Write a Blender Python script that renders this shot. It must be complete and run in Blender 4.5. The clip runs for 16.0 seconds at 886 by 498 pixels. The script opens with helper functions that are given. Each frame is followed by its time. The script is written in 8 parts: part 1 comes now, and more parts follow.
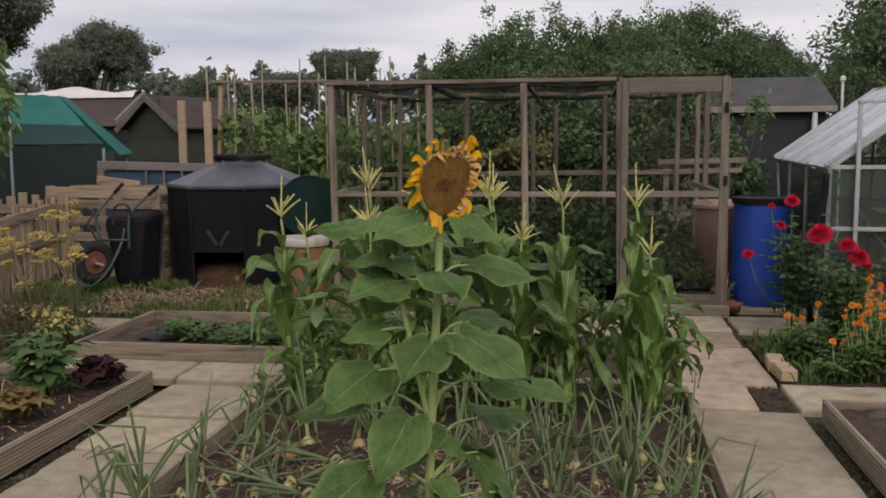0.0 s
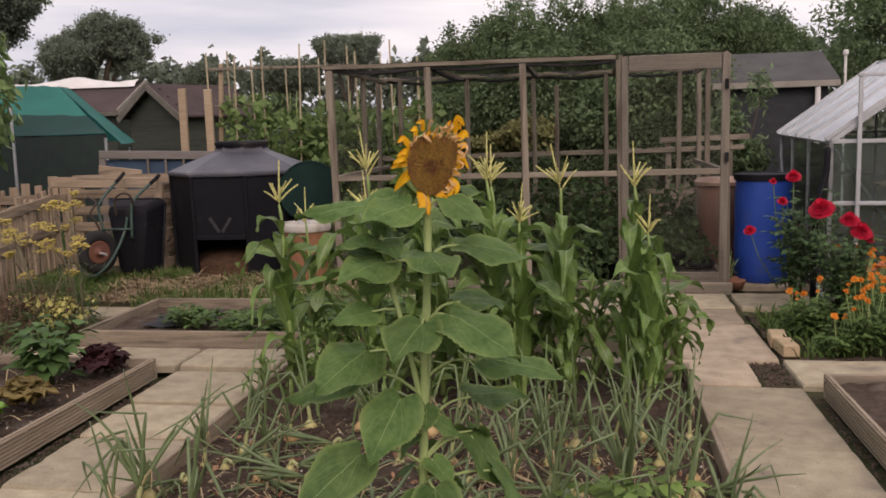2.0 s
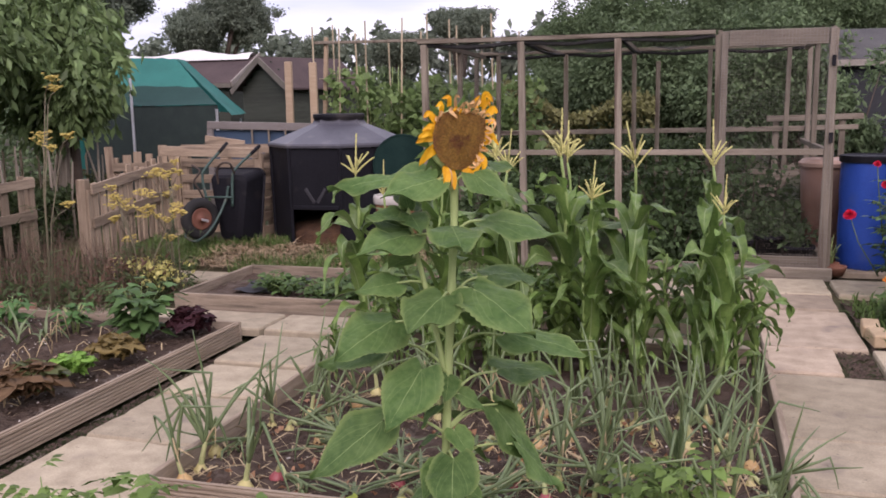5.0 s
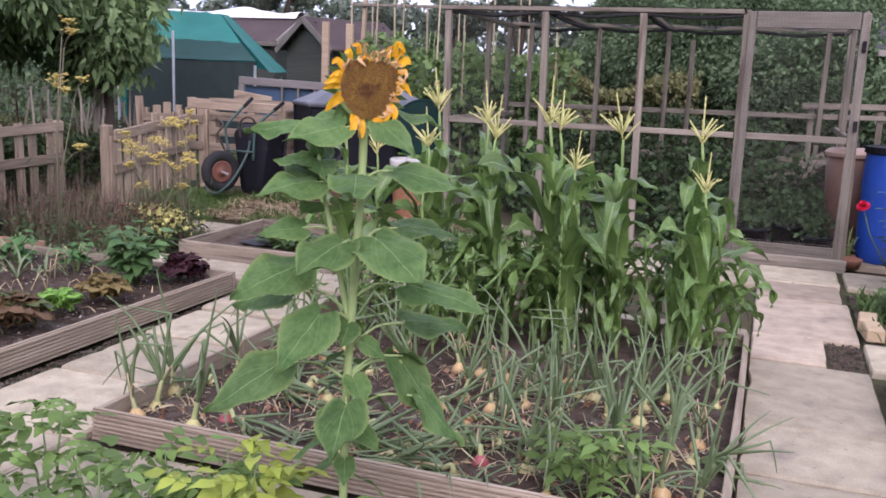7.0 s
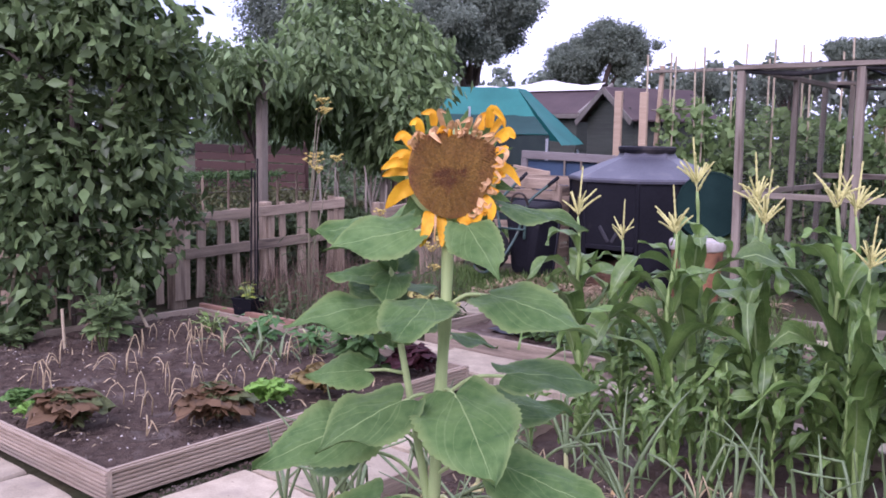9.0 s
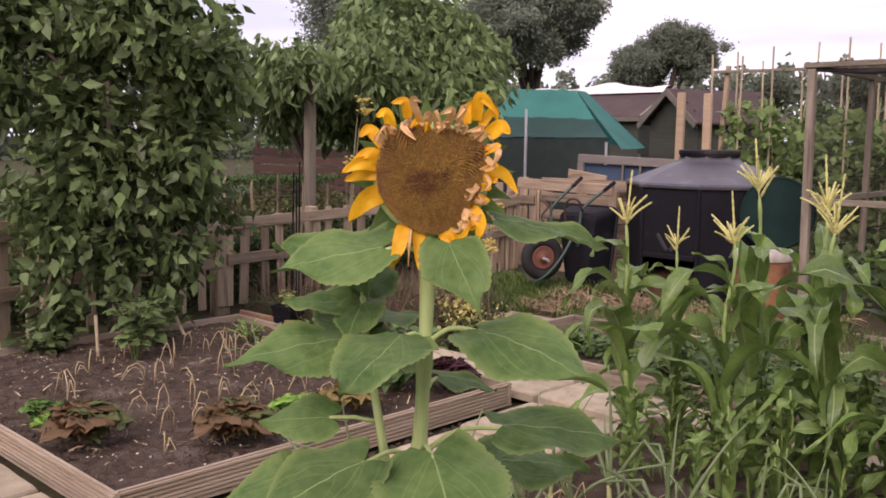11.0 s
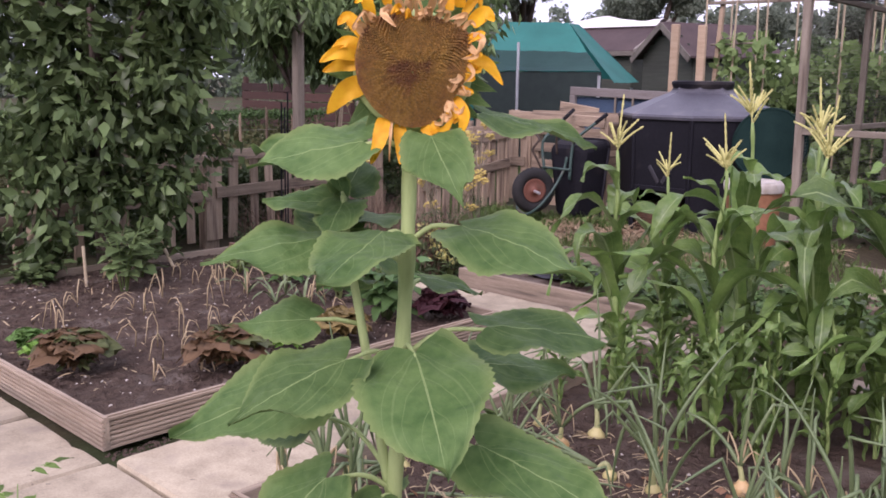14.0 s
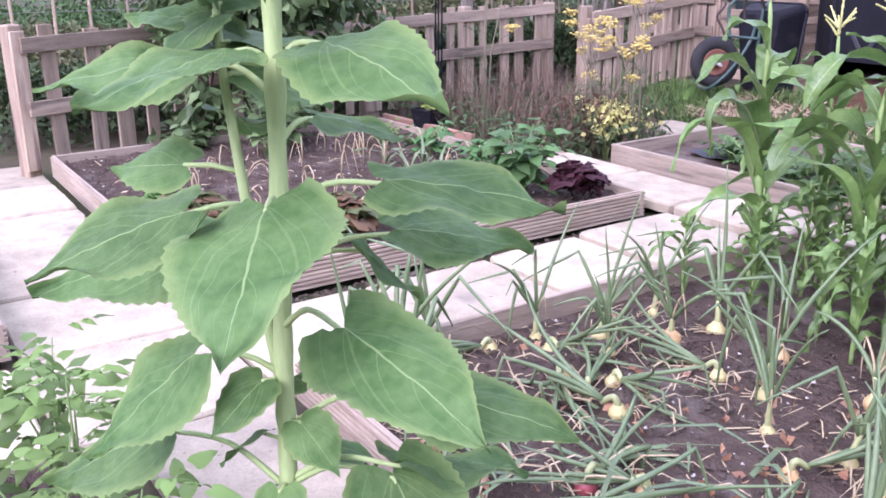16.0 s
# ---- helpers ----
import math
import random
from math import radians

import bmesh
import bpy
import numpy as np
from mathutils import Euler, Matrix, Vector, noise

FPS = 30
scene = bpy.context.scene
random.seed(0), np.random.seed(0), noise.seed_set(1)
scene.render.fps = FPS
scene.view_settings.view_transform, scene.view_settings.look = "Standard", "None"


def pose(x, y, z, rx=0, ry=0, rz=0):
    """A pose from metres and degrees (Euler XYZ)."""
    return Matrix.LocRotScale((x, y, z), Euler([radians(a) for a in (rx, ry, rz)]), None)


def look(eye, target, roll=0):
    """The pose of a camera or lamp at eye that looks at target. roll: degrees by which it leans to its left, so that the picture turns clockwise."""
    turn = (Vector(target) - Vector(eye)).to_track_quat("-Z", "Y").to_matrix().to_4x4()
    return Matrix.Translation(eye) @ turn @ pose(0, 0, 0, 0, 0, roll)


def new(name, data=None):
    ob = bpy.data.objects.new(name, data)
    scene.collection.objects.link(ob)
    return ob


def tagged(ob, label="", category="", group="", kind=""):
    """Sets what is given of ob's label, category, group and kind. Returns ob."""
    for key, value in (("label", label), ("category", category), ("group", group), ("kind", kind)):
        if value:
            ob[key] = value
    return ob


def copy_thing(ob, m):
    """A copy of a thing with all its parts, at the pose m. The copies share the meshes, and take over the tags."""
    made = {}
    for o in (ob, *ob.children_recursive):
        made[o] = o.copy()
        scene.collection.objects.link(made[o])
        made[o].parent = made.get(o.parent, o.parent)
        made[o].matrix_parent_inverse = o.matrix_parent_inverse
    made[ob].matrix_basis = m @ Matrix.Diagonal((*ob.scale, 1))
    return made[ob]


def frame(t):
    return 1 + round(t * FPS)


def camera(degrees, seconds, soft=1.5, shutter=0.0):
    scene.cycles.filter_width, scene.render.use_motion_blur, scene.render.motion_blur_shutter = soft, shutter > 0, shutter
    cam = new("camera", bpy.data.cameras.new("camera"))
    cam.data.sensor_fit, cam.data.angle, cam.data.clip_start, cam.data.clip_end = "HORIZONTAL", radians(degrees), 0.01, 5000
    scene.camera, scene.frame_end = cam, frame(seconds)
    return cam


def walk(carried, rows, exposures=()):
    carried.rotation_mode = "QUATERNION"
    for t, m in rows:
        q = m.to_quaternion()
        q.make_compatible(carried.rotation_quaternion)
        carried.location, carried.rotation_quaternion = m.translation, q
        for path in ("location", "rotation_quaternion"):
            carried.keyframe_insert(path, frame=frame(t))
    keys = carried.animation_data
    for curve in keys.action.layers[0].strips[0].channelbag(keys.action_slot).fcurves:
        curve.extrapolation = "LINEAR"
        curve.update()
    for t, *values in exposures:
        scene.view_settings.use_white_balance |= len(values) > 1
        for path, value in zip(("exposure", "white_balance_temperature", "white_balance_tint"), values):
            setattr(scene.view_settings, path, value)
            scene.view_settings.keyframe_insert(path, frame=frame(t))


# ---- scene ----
cam = camera(52.1, 16.0, soft=1.75)
PATH = [
    (0, (1.227, 0.856, 1.394), (0.926, 2.82, 1.162), -0.4),
    (0.5, (1.246, 0.856, 1.393), (0.909, 2.812, 1.14), -0.2),
    (1, (1.275, 0.856, 1.381), (0.902, 2.802, 1.105), -0.2),
    (1.5, (1.289, 0.849, 1.385), (0.936, 2.8, 1.124), -1.0),
    (2, (1.268, 0.858, 1.387), (0.952, 2.815, 1.119), -1.6),
    (2.5, (1.267, 0.87, 1.357), (0.983, 2.823, 1.035), -1.1),
    (3, (1.375, 0.863, 1.352), (0.955, 2.786, 1.0), 0.6),
    (3.5, (1.47, 0.868, 1.359), (0.888, 2.751, 1.018), 0.6),
    (3.7, (1.474, 0.869, 1.371), (0.881, 2.753, 1.055), 0.0),
    (5.8, (1.464, 0.883, 1.386), (0.926, 2.78, 1.049), -0.7),
    (6, (1.481, 0.889, 1.37), (0.942, 2.781, 1.008), -0.4),
    (6.5, (1.652, 0.912, 1.33), (1.063, 2.781, 0.931), 1.8),
    (7, (1.797, 0.961, 1.341), (1.139, 2.812, 0.963), 2.3),
    (7.5, (1.838, 1.106, 1.326), (1.07, 2.918, 0.971), 1.4),
    (8, (1.829, 1.375, 1.342), (0.878, 3.102, 1.002), 0.5),
    (8.5, (1.86, 1.59, 1.349), (0.703, 3.194, 1.052), 0.1),
    (9, (1.824, 1.781, 1.361), (0.548, 3.301, 1.116), 0.8),
    (9.2, (1.786, 1.854, 1.367), (0.493, 3.363, 1.141), 0.5),
    (11.3, (1.715, 2.076, 1.342), (0.327, 3.493, 1.089), 0.9),
    (11.5, (1.708, 2.081, 1.329), (0.333, 3.506, 1.051), 1.3),
    (12, (1.704, 2.082, 1.318), (0.338, 3.514, 1.032), 1.7),
    (12.5, (1.701, 2.087, 1.312), (0.336, 3.513, 0.991), 1.3),
    (13, (1.704, 2.087, 1.304), (0.354, 3.519, 0.949), 1.4),
    (13.5, (1.71, 2.083, 1.307), (0.364, 3.52, 0.956), 1.3),
    (14, (1.715, 2.095, 1.293), (0.363, 3.522, 0.924), 0.8),
    (14.5, (1.757, 2.156, 1.293), (0.329, 3.495, 0.882), 0.1),
    (15, (1.829, 2.265, 1.246), (0.332, 3.49, 0.735), -1.1),
    (15.5, (1.831, 2.385, 1.211), (0.297, 3.533, 0.638), -0.9),
    (16, (1.751, 2.525, 1.194), (0.163, 3.57, 0.572), -0.5),
]
EXPOSURE = [(0, 0.0, 6980, 24), (1.5, 0.27, 7280, 28), (2.4, 0.3, 7330, 29), (3.0, 0.85, 7000, 32), (3.5, 1.07, 6250, 37), (5.8, 0.6, 6700, 36), (6.5, 0.95, 6250, 36), (7.5, 1.07, 5750, 34), (8.5, 1.17, 5580, 47), (9.0, 1.17, 5630, 50), (11.3, 0.80, 7230, 39), (12.5, 0.93, 6830, 42), (13.5, 0.92, 6480, 38), (14.0, 0.98, 6280, 43), (15.0, 1.42, 5750, 41), (15.5, 1.84, 5600, 41), (16.0, 1.94, 5480, 44)]
walk(cam, [(t, look(eye, target, roll)) for t, eye, target, roll in PATH], EXPOSURE)

# ---------------------------------------------------------------- light
world = bpy.data.worlds.new("overcast")
scene.world = world
world.use_nodes = True
wn, wl = world.node_tree.nodes, world.node_tree.links
wn.clear()
w_out = wn.new("ShaderNodeOutputWorld")
w_bg = wn.new("ShaderNodeBackground")
w_sky = wn.new("ShaderNodeTexSky")
w_sky.sky_type, w_sky.sun_disc = "NISHITA", False
w_sky.sun_elevation, w_sky.sun_rotation = radians(38), radians(200)
w_sky.dust_density, w_sky.air_density = 4.0, 1.0
w_hsv = wn.new("ShaderNodeHueSaturation")
w_hsv.inputs["Saturation"].default_value = 0.25
w_co = wn.new("ShaderNodeTexCoord")
w_map = wn.new("ShaderNodeMapping")
w_map.inputs["Scale"].default_value = (1.0, 1.0, 7.0)
w_noise = wn.new("ShaderNodeTexNoise")
w_noise.inputs["Scale"].default_value, w_noise.inputs["Detail"].default_value = 2.2, 6.0
w_ramp = wn.new("ShaderNodeValToRGB")
w_ramp.color_ramp.elements[0].position, w_ramp.color_ramp.elements[0].color = 0.36, (4.2, 5.2, 6.3, 1)
w_ramp.color_ramp.elements[1].position, w_ramp.color_ramp.elements[1].color = 0.62, (7.6, 8.35, 8.7, 1)
w_mix = wn.new("ShaderNodeMix")
w_mix.data_type = "RGBA"
w_mix.inputs["Factor"].default_value = 0.85
wl.new(w_co.outputs["Generated"], w_map.inputs["Vector"])
wl.new(w_map.outputs["Vector"], w_noise.inputs["Vector"])
wl.new(w_noise.outputs["Fac"], w_ramp.inputs["Fac"])
wl.new(w_sky.outputs["Color"], w_hsv.inputs["Color"])
wl.new(w_hsv.outputs["Color"], w_mix.inputs["A"])
wl.new(w_ramp.outputs["Color"], w_mix.inputs["B"])
wl.new(w_mix.outputs["Result"], w_bg.inputs["Color"])
wl.new(w_bg.outputs["Background"], w_out.inputs["Surface"])
w_bg.inputs["Strength"].default_value = 0.105

sun = new("sun", bpy.data.lights.new("sun", "SUN"))
sun.data.energy, sun.data.angle, sun.data.color = 1.5, radians(40), (1.0, 0.96, 0.9)
sun.matrix_world = look((6, -14, 12), (0, 0, 0))


# ---------------------------------------------------------------- materials
def rgb(c):
    return (*c, 1.0)


def surface(name, c1, c2, scale=8.0, rough=0.8, bump=0.3, metal=0.0, fine=90.0, stain=None, stain_scale=1.5, vary=0.0, island=0.0,
            stretch=(1, 1, 1), spec=0.4, bump_dist=0.01, translucent=0.0, stain_at=0.55, speck=None, speck_scale=60.0, speck_at=0.62):
    """Two scales of noise between two colours, a stain colour in patches, bump, brightness varied by object or island."""
    m = bpy.data.materials.new(name)
    m.use_nodes = True
    n, l = m.node_tree.nodes, m.node_tree.links
    bsdf = n["Principled BSDF"]
    out = n["Material Output"]
    co = n.new("ShaderNodeTexCoord")
    mp = n.new("ShaderNodeMapping")
    mp.inputs["Scale"].default_value = stretch
    l.new(co.outputs["Object"], mp.inputs["Vector"])
    info = n.new("ShaderNodeObjectInfo")
    shift = n.new("ShaderNodeVectorMath")
    shift.operation = "MULTIPLY_ADD"
    l.new(info.outputs["Random"], shift.inputs[0])
    shift.inputs[1].default_value = (37.0, 53.0, 71.0)
    l.new(mp.outputs["Vector"], shift.inputs[2])
    big = n.new("ShaderNodeTexNoise")
    big.inputs["Scale"].default_value, big.inputs["Detail"].default_value = scale, 4.0
    l.new(shift.outputs[0], big.inputs["Vector"])
    small = n.new("ShaderNodeTexNoise")
    small.inputs["Scale"].default_value, small.inputs["Detail"].default_value = fine, 3.0
    l.new(shift.outputs[0], small.inputs["Vector"])
    add = n.new("ShaderNodeMath")
    add.operation = "MULTIPLY_ADD"
    l.new(small.outputs["Fac"], add.inputs[0])
    add.inputs[1].default_value = 0.6
    l.new(big.outputs["Fac"], add.inputs[2])
    ramp = n.new("ShaderNodeMapRange")
    ramp.inputs["From Min"].default_value, ramp.inputs["From Max"].default_value = 0.52, 1.08
    l.new(add.outputs[0], ramp.inputs["Value"])
    mix = n.new("ShaderNodeMix")
    mix.data_type = "RGBA"
    mix.inputs["A"].default_value, mix.inputs["B"].default_value = rgb(c1), rgb(c2)
    l.new(ramp.outputs["Result"], mix.inputs["Factor"])
    colour = mix.outputs["Result"]
    if stain:
        st = n.new("ShaderNodeTexNoise")
        st.inputs["Scale"].default_value, st.inputs["Detail"].default_value = stain_scale, 5.0
        l.new(shift.outputs[0], st.inputs["Vector"])
        sr = n.new("ShaderNodeMapRange")
        sr.inputs["From Min"].default_value, sr.inputs["From Max"].default_value = stain_at, stain_at + 0.14
        l.new(st.outputs["Fac"], sr.inputs["Value"])
        sm = n.new("ShaderNodeMix")
        sm.data_type = "RGBA"
        sm.inputs["B"].default_value = rgb(stain)
        l.new(sr.outputs["Result"], sm.inputs["Factor"])
        l.new(colour, sm.inputs["A"])
        colour = sm.outputs["Result"]
    if speck:
        sp = n.new("ShaderNodeTexNoise")
        sp.inputs["Scale"].default_value, sp.inputs["Detail"].default_value = speck_scale, 4.0
        l.new(shift.outputs[0], sp.inputs["Vector"])
        pr = n.new("ShaderNodeMapRange")
        pr.inputs["From Min"].default_value, pr.inputs["From Max"].default_value = speck_at, speck_at + 0.06
        l.new(sp.outputs["Fac"], pr.inputs["Value"])
        pm = n.new("ShaderNodeMix")
        pm.data_type = "RGBA"
        pm.inputs["B"].default_value = rgb(speck)
        l.new(pr.outputs["Result"], pm.inputs["Factor"])
        l.new(colour, pm.inputs["A"])
        colour = pm.outputs["Result"]
    if vary or island:
        geo = n.new("ShaderNodeNewGeometry")
        hs = n.new("ShaderNodeHueSaturation")
        v = n.new("ShaderNodeMapRange")
        a = vary or island
        v.inputs["To Min"].default_value, v.inputs["To Max"].default_value = 1 - a, 1 + a
        l.new(geo.outputs["Random Per Island"] if island else info.outputs["Random"], v.inputs["Value"])
        l.new(v.outputs["Result"], hs.inputs["Value"])
        l.new(colour, hs.inputs["Color"])
        colour = hs.outputs["Color"]
    l.new(colour, bsdf.inputs["Base Color"])
    bsdf.inputs["Roughness"].default_value, bsdf.inputs["Metallic"].default_value = rough, metal
    bsdf.inputs["Specular IOR Level"].default_value = spec
    if bump:
        b = n.new("ShaderNodeBump")
        b.inputs["Strength"].default_value, b.inputs["Distance"].default_value = bump, bump_dist
        l.new(add.outputs[0], b.inputs["Height"])
        l.new(b.outputs["Normal"], bsdf.inputs["Normal"])
    if translucent:
        tr = n.new("ShaderNodeBsdfTranslucent")
        l.new(colour, tr.inputs["Color"])
        ms = n.new("ShaderNodeMixShader")
        ms.inputs["Fac"].default_value = translucent
        l.new(bsdf.outputs["BSDF"], ms.inputs[1])
        l.new(tr.outputs["BSDF"], ms.inputs[2])
        l.new(ms.outputs["Shader"], out.inputs["Surface"])
    return m


def netting(name, colour, cell, cover, rough=0.7):
    """Knotted garden net: threads by a grid in the sheet's own coordinates, clear between them."""
    m = surface(name, colour, [c * 1.4 for c in colour], rough=rough, bump=0)
    n, l = m.node_tree.nodes, m.node_tree.links
    co = n.new("ShaderNodeTexCoord")
    sep = n.new("ShaderNodeSeparateXYZ")
    l.new(co.outputs["UV"], sep.inputs[0])
    hits = []
    for axis in ("X", "Y"):
        d = n.new("ShaderNodeMath")
        d.operation = "DIVIDE"
        d.inputs[1].default_value = cell
        l.new(sep.outputs[axis], d.inputs[0])
        f = n.new("ShaderNodeMath")
        f.operation = "FRACT"
        l.new(d.outputs[0], f.inputs[0])
        g = n.new("ShaderNodeMath")
        g.operation = "LESS_THAN"
        g.inputs[1].default_value = cover
        l.new(f.outputs[0], g.inputs[0])
        hits.append(g)
    mx = n.new("ShaderNodeMath")
    mx.operation = "MAXIMUM"
    l.new(hits[0].outputs[0], mx.inputs[0])
    l.new(hits[1].outputs[0], mx.inputs[1])
    l.new(mx.outputs[0], n["Principled BSDF"].inputs["Alpha"])
    return m


def leaf_blade(name, c1, c2, vein, edge=None, glow=0.25, rough=0.5, per_leaf=0.18, sides=4.0, spec=0.2, ribw=0.016):
    """Leaf with midrib and side veins drawn along its own UV: u across (0 at the midrib), v from stalk to tip."""
    m = surface(name, c1, c2, scale=14, fine=75, rough=rough, bump=0.75, vary=per_leaf, spec=spec, bump_dist=0.006)
    n, l = m.node_tree.nodes, m.node_tree.links
    bsdf, out = n["Principled BSDF"], n["Material Output"]
    base = bsdf.inputs["Base Color"].links[0].from_socket
    co = n.new("ShaderNodeTexCoord")
    sep = n.new("ShaderNodeSeparateXYZ")
    l.new(co.outputs["UV"], sep.inputs[0])

    def math_node(op, a, b=None):
        k = n.new("ShaderNodeMath")
        k.operation = op
        for i, s in enumerate((a, b)):
            if s is None:
                continue
            if isinstance(s, (int, float)):
                k.inputs[i].default_value = s
            else:
                l.new(s, k.inputs[i])
        return k.outputs[0]

    u = math_node("ABSOLUTE", sep.outputs["X"])
    rib = math_node("LESS_THAN", u, ribw)
    bow = math_node("ADD", math_node("MULTIPLY", u, 0.42), math_node("MULTIPLY", math_node("MULTIPLY", u, u), 0.28))
    slant = math_node("SUBTRACT", sep.outputs["Y"], bow)
    tooth = math_node("PINGPONG", math_node("MULTIPLY", slant, sides), 0.5)
    side = math_node("LESS_THAN", tooth, 0.02)
    basal = math_node("LESS_THAN", math_node("ABSOLUTE", math_node("SUBTRACT", u, math_node("MULTIPLY", sep.outputs["Y"], 1.25))), 0.018)
    vmask = math_node("MAXIMUM", rib, math_node("MAXIMUM", math_node("MULTIPLY", side, 0.34), math_node("MULTIPLY", basal, 0.28)))
    mix = n.new("ShaderNodeMix")
    mix.data_type = "RGBA"
    l.new(math_node("MULTIPLY", vmask, 0.75), mix.inputs["Factor"])
    l.new(base, mix.inputs["A"])
    mix.inputs["B"].default_value = rgb(vein)
    colour = mix.outputs["Result"]
    if edge:
        rim = n.new("ShaderNodeMapRange")
        rim.inputs["From Min"].default_value, rim.inputs["From Max"].default_value = 0.78, 1.05
        l.new(math_node("ADD", u, math_node("MULTIPLY", sep.outputs["Z"], 0.0)), rim.inputs["Value"])
        em = n.new("ShaderNodeMix")
        em.data_type = "RGBA"
        l.new(rim.outputs["Result"], em.inputs["Factor"])
        l.new(colour, em.inputs["A"])
        em.inputs["B"].default_value = rgb(edge)
        colour = em.outputs["Result"]
    l.new(colour, bsdf.inputs["Base Color"])
    tr = n.new("ShaderNodeBsdfTranslucent")
    l.new(colour, tr.inputs["Color"])
    ms = n.new("ShaderNodeMixShader")
    ms.inputs["Fac"].default_value = glow
    l.new(bsdf.outputs["BSDF"], ms.inputs[1])
    l.new(tr.outputs["BSDF"], ms.inputs[2])
    l.new(ms.outputs["Shader"], out.inputs["Surface"])
    return m


def foliage(name, c, spread=0.35, rough=0.55, glow=0.2):
    return surface(name, [v * 0.75 for v in c], [v * 1.25 for v in c], scale=1.2, fine=12, rough=rough, bump=0, island=spread, spec=0.18, translucent=glow)


SOIL = surface("damp_soil", (0.05, 0.034, 0.026), (0.10, 0.073, 0.055), scale=14, fine=120, rough=0.95, bump=0.8, stain=(0.13, 0.105, 0.085), stain_scale=5, bump_dist=0.02, spec=0.15)
GROUND = surface("trodden_ground", (0.045, 0.036, 0.024), (0.08, 0.07, 0.036), scale=1.5, fine=25, rough=0.95, bump=0.6, stain=(0.045, 0.058, 0.024), stain_scale=0.7, bump_dist=0.03, spec=0.15, stain_at=0.47)
SLAB = surface("paving_concrete", (0.262, 0.220, 0.153), (0.452, 0.386, 0.272), scale=10, fine=130, rough=0.9, bump=0.45, stain=(0.225, 0.19, 0.145), stain_scale=5, stain_at=0.58, speck=(0.15, 0.125, 0.095), speck_scale=32, speck_at=0.69, vary=0.2, bump_dist=0.004, spec=0.25)
SLAB_PINK = surface("pink_paving_concrete", (0.26, 0.207, 0.147), (0.44, 0.355, 0.26), scale=10, fine=130, rough=0.9, bump=0.45, stain=(0.22, 0.178, 0.14), stain_scale=5, stain_at=0.58, speck=(0.145, 0.118, 0.092), speck_scale=32, speck_at=0.69, vary=0.2, bump_dist=0.004, spec=0.25)
DECK = surface("weathered_decking", (0.20, 0.155, 0.11), (0.41, 0.335, 0.25), scale=6, fine=60, rough=0.85, bump=0.3, stain=(0.15, 0.125, 0.095), stain_scale=3, vary=0.12, stretch=(0.25, 4, 4), spec=0.2)
TIMBER = surface("grey_timber", (0.15, 0.128, 0.097), (0.265, 0.226, 0.176), scale=5, fine=50, rough=0.85, bump=0.35, stain=(0.11, 0.085, 0.065), stain_scale=3, vary=0.2, stretch=(6, 6, 0.5), spec=0.2)
PALLET = surface("pallet_wood", (0.235, 0.175, 0.118), (0.42, 0.325, 0.23), scale=5, fine=50, rough=0.85, bump=0.3, stain=(0.14, 0.10, 0.075), stain_scale=3, vary=0.25, stretch=(6, 6, 0.5), spec=0.2)
TIMBER_H = surface("grey_timber_rail", (0.15, 0.128, 0.097), (0.265, 0.226, 0.176), scale=5, fine=50, rough=0.85, bump=0.35, stain=(0.11, 0.085, 0.065), stain_scale=3, vary=0.2, stretch=(0.6, 0.6, 7), spec=0.2)
PALLET_H = surface("pallet_plank", (0.19, 0.142, 0.098), (0.36, 0.28, 0.20), scale=5, fine=50, rough=0.85, bump=0.3, stain=(0.13, 0.10, 0.075), stain_scale=3, vary=0.25, stretch=(0.6, 0.6, 7), spec=0.2)
PLANK = surface("weathered_plank", (0.17, 0.135, 0.098), (0.31, 0.25, 0.185), scale=5, fine=50, rough=0.85, bump=0.35, stain=(0.10, 0.082, 0.062), stain_scale=3, vary=0.15, stretch=(0.6, 4, 7), spec=0.2)
NEWWOOD = surface("sawn_board", (0.30, 0.22, 0.14), (0.42, 0.32, 0.22), scale=5, fine=50, rough=0.8, bump=0.25, vary=0.15, stretch=(0.5, 6, 6), spec=0.2)
CANE = surface("bamboo_cane", (0.30, 0.24, 0.15), (0.44, 0.37, 0.25), scale=6, fine=40, rough=0.6, bump=0.1, vary=0.2)
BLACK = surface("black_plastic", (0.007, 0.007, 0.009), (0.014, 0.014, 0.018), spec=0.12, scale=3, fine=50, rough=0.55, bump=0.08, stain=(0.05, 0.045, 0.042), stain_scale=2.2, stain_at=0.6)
# bin lid: a paler, slightly bluer black than the side panels
LIDBLACK = surface("paler_black_plastic", (0.05, 0.05, 0.062), (0.09, 0.09, 0.105), scale=3, fine=50, rough=0.45, bump=0.08, stain=(0.13, 0.125, 0.125), stain_scale=3, stain_at=0.6)
BLUE = surface("blue_drum_plastic", (0.012, 0.05, 0.27), (0.02, 0.075, 0.36), scale=4, fine=60, rough=0.4, bump=0.05, stain=(0.04, 0.075, 0.24), stain_scale=3)
ALU = surface("aluminium_glazing_bar", (0.40, 0.41, 0.42), (0.55, 0.56, 0.57), scale=5, fine=60, rough=0.45, bump=0.05, metal=0.6)
NET_BLACK = netting("black_bird_net", (0.015, 0.015, 0.015), 0.022, 0.34)
NET_WIRE = netting("pale_wire_mesh", (0.16, 0.15, 0.14), 0.025, 0.07)
NET_TEAL = surface("teal_windbreak_net", (0.02, 0.165, 0.14), (0.03, 0.24, 0.20), scale=2, fine=60, rough=0.7, bump=0.1, translucent=0.35)
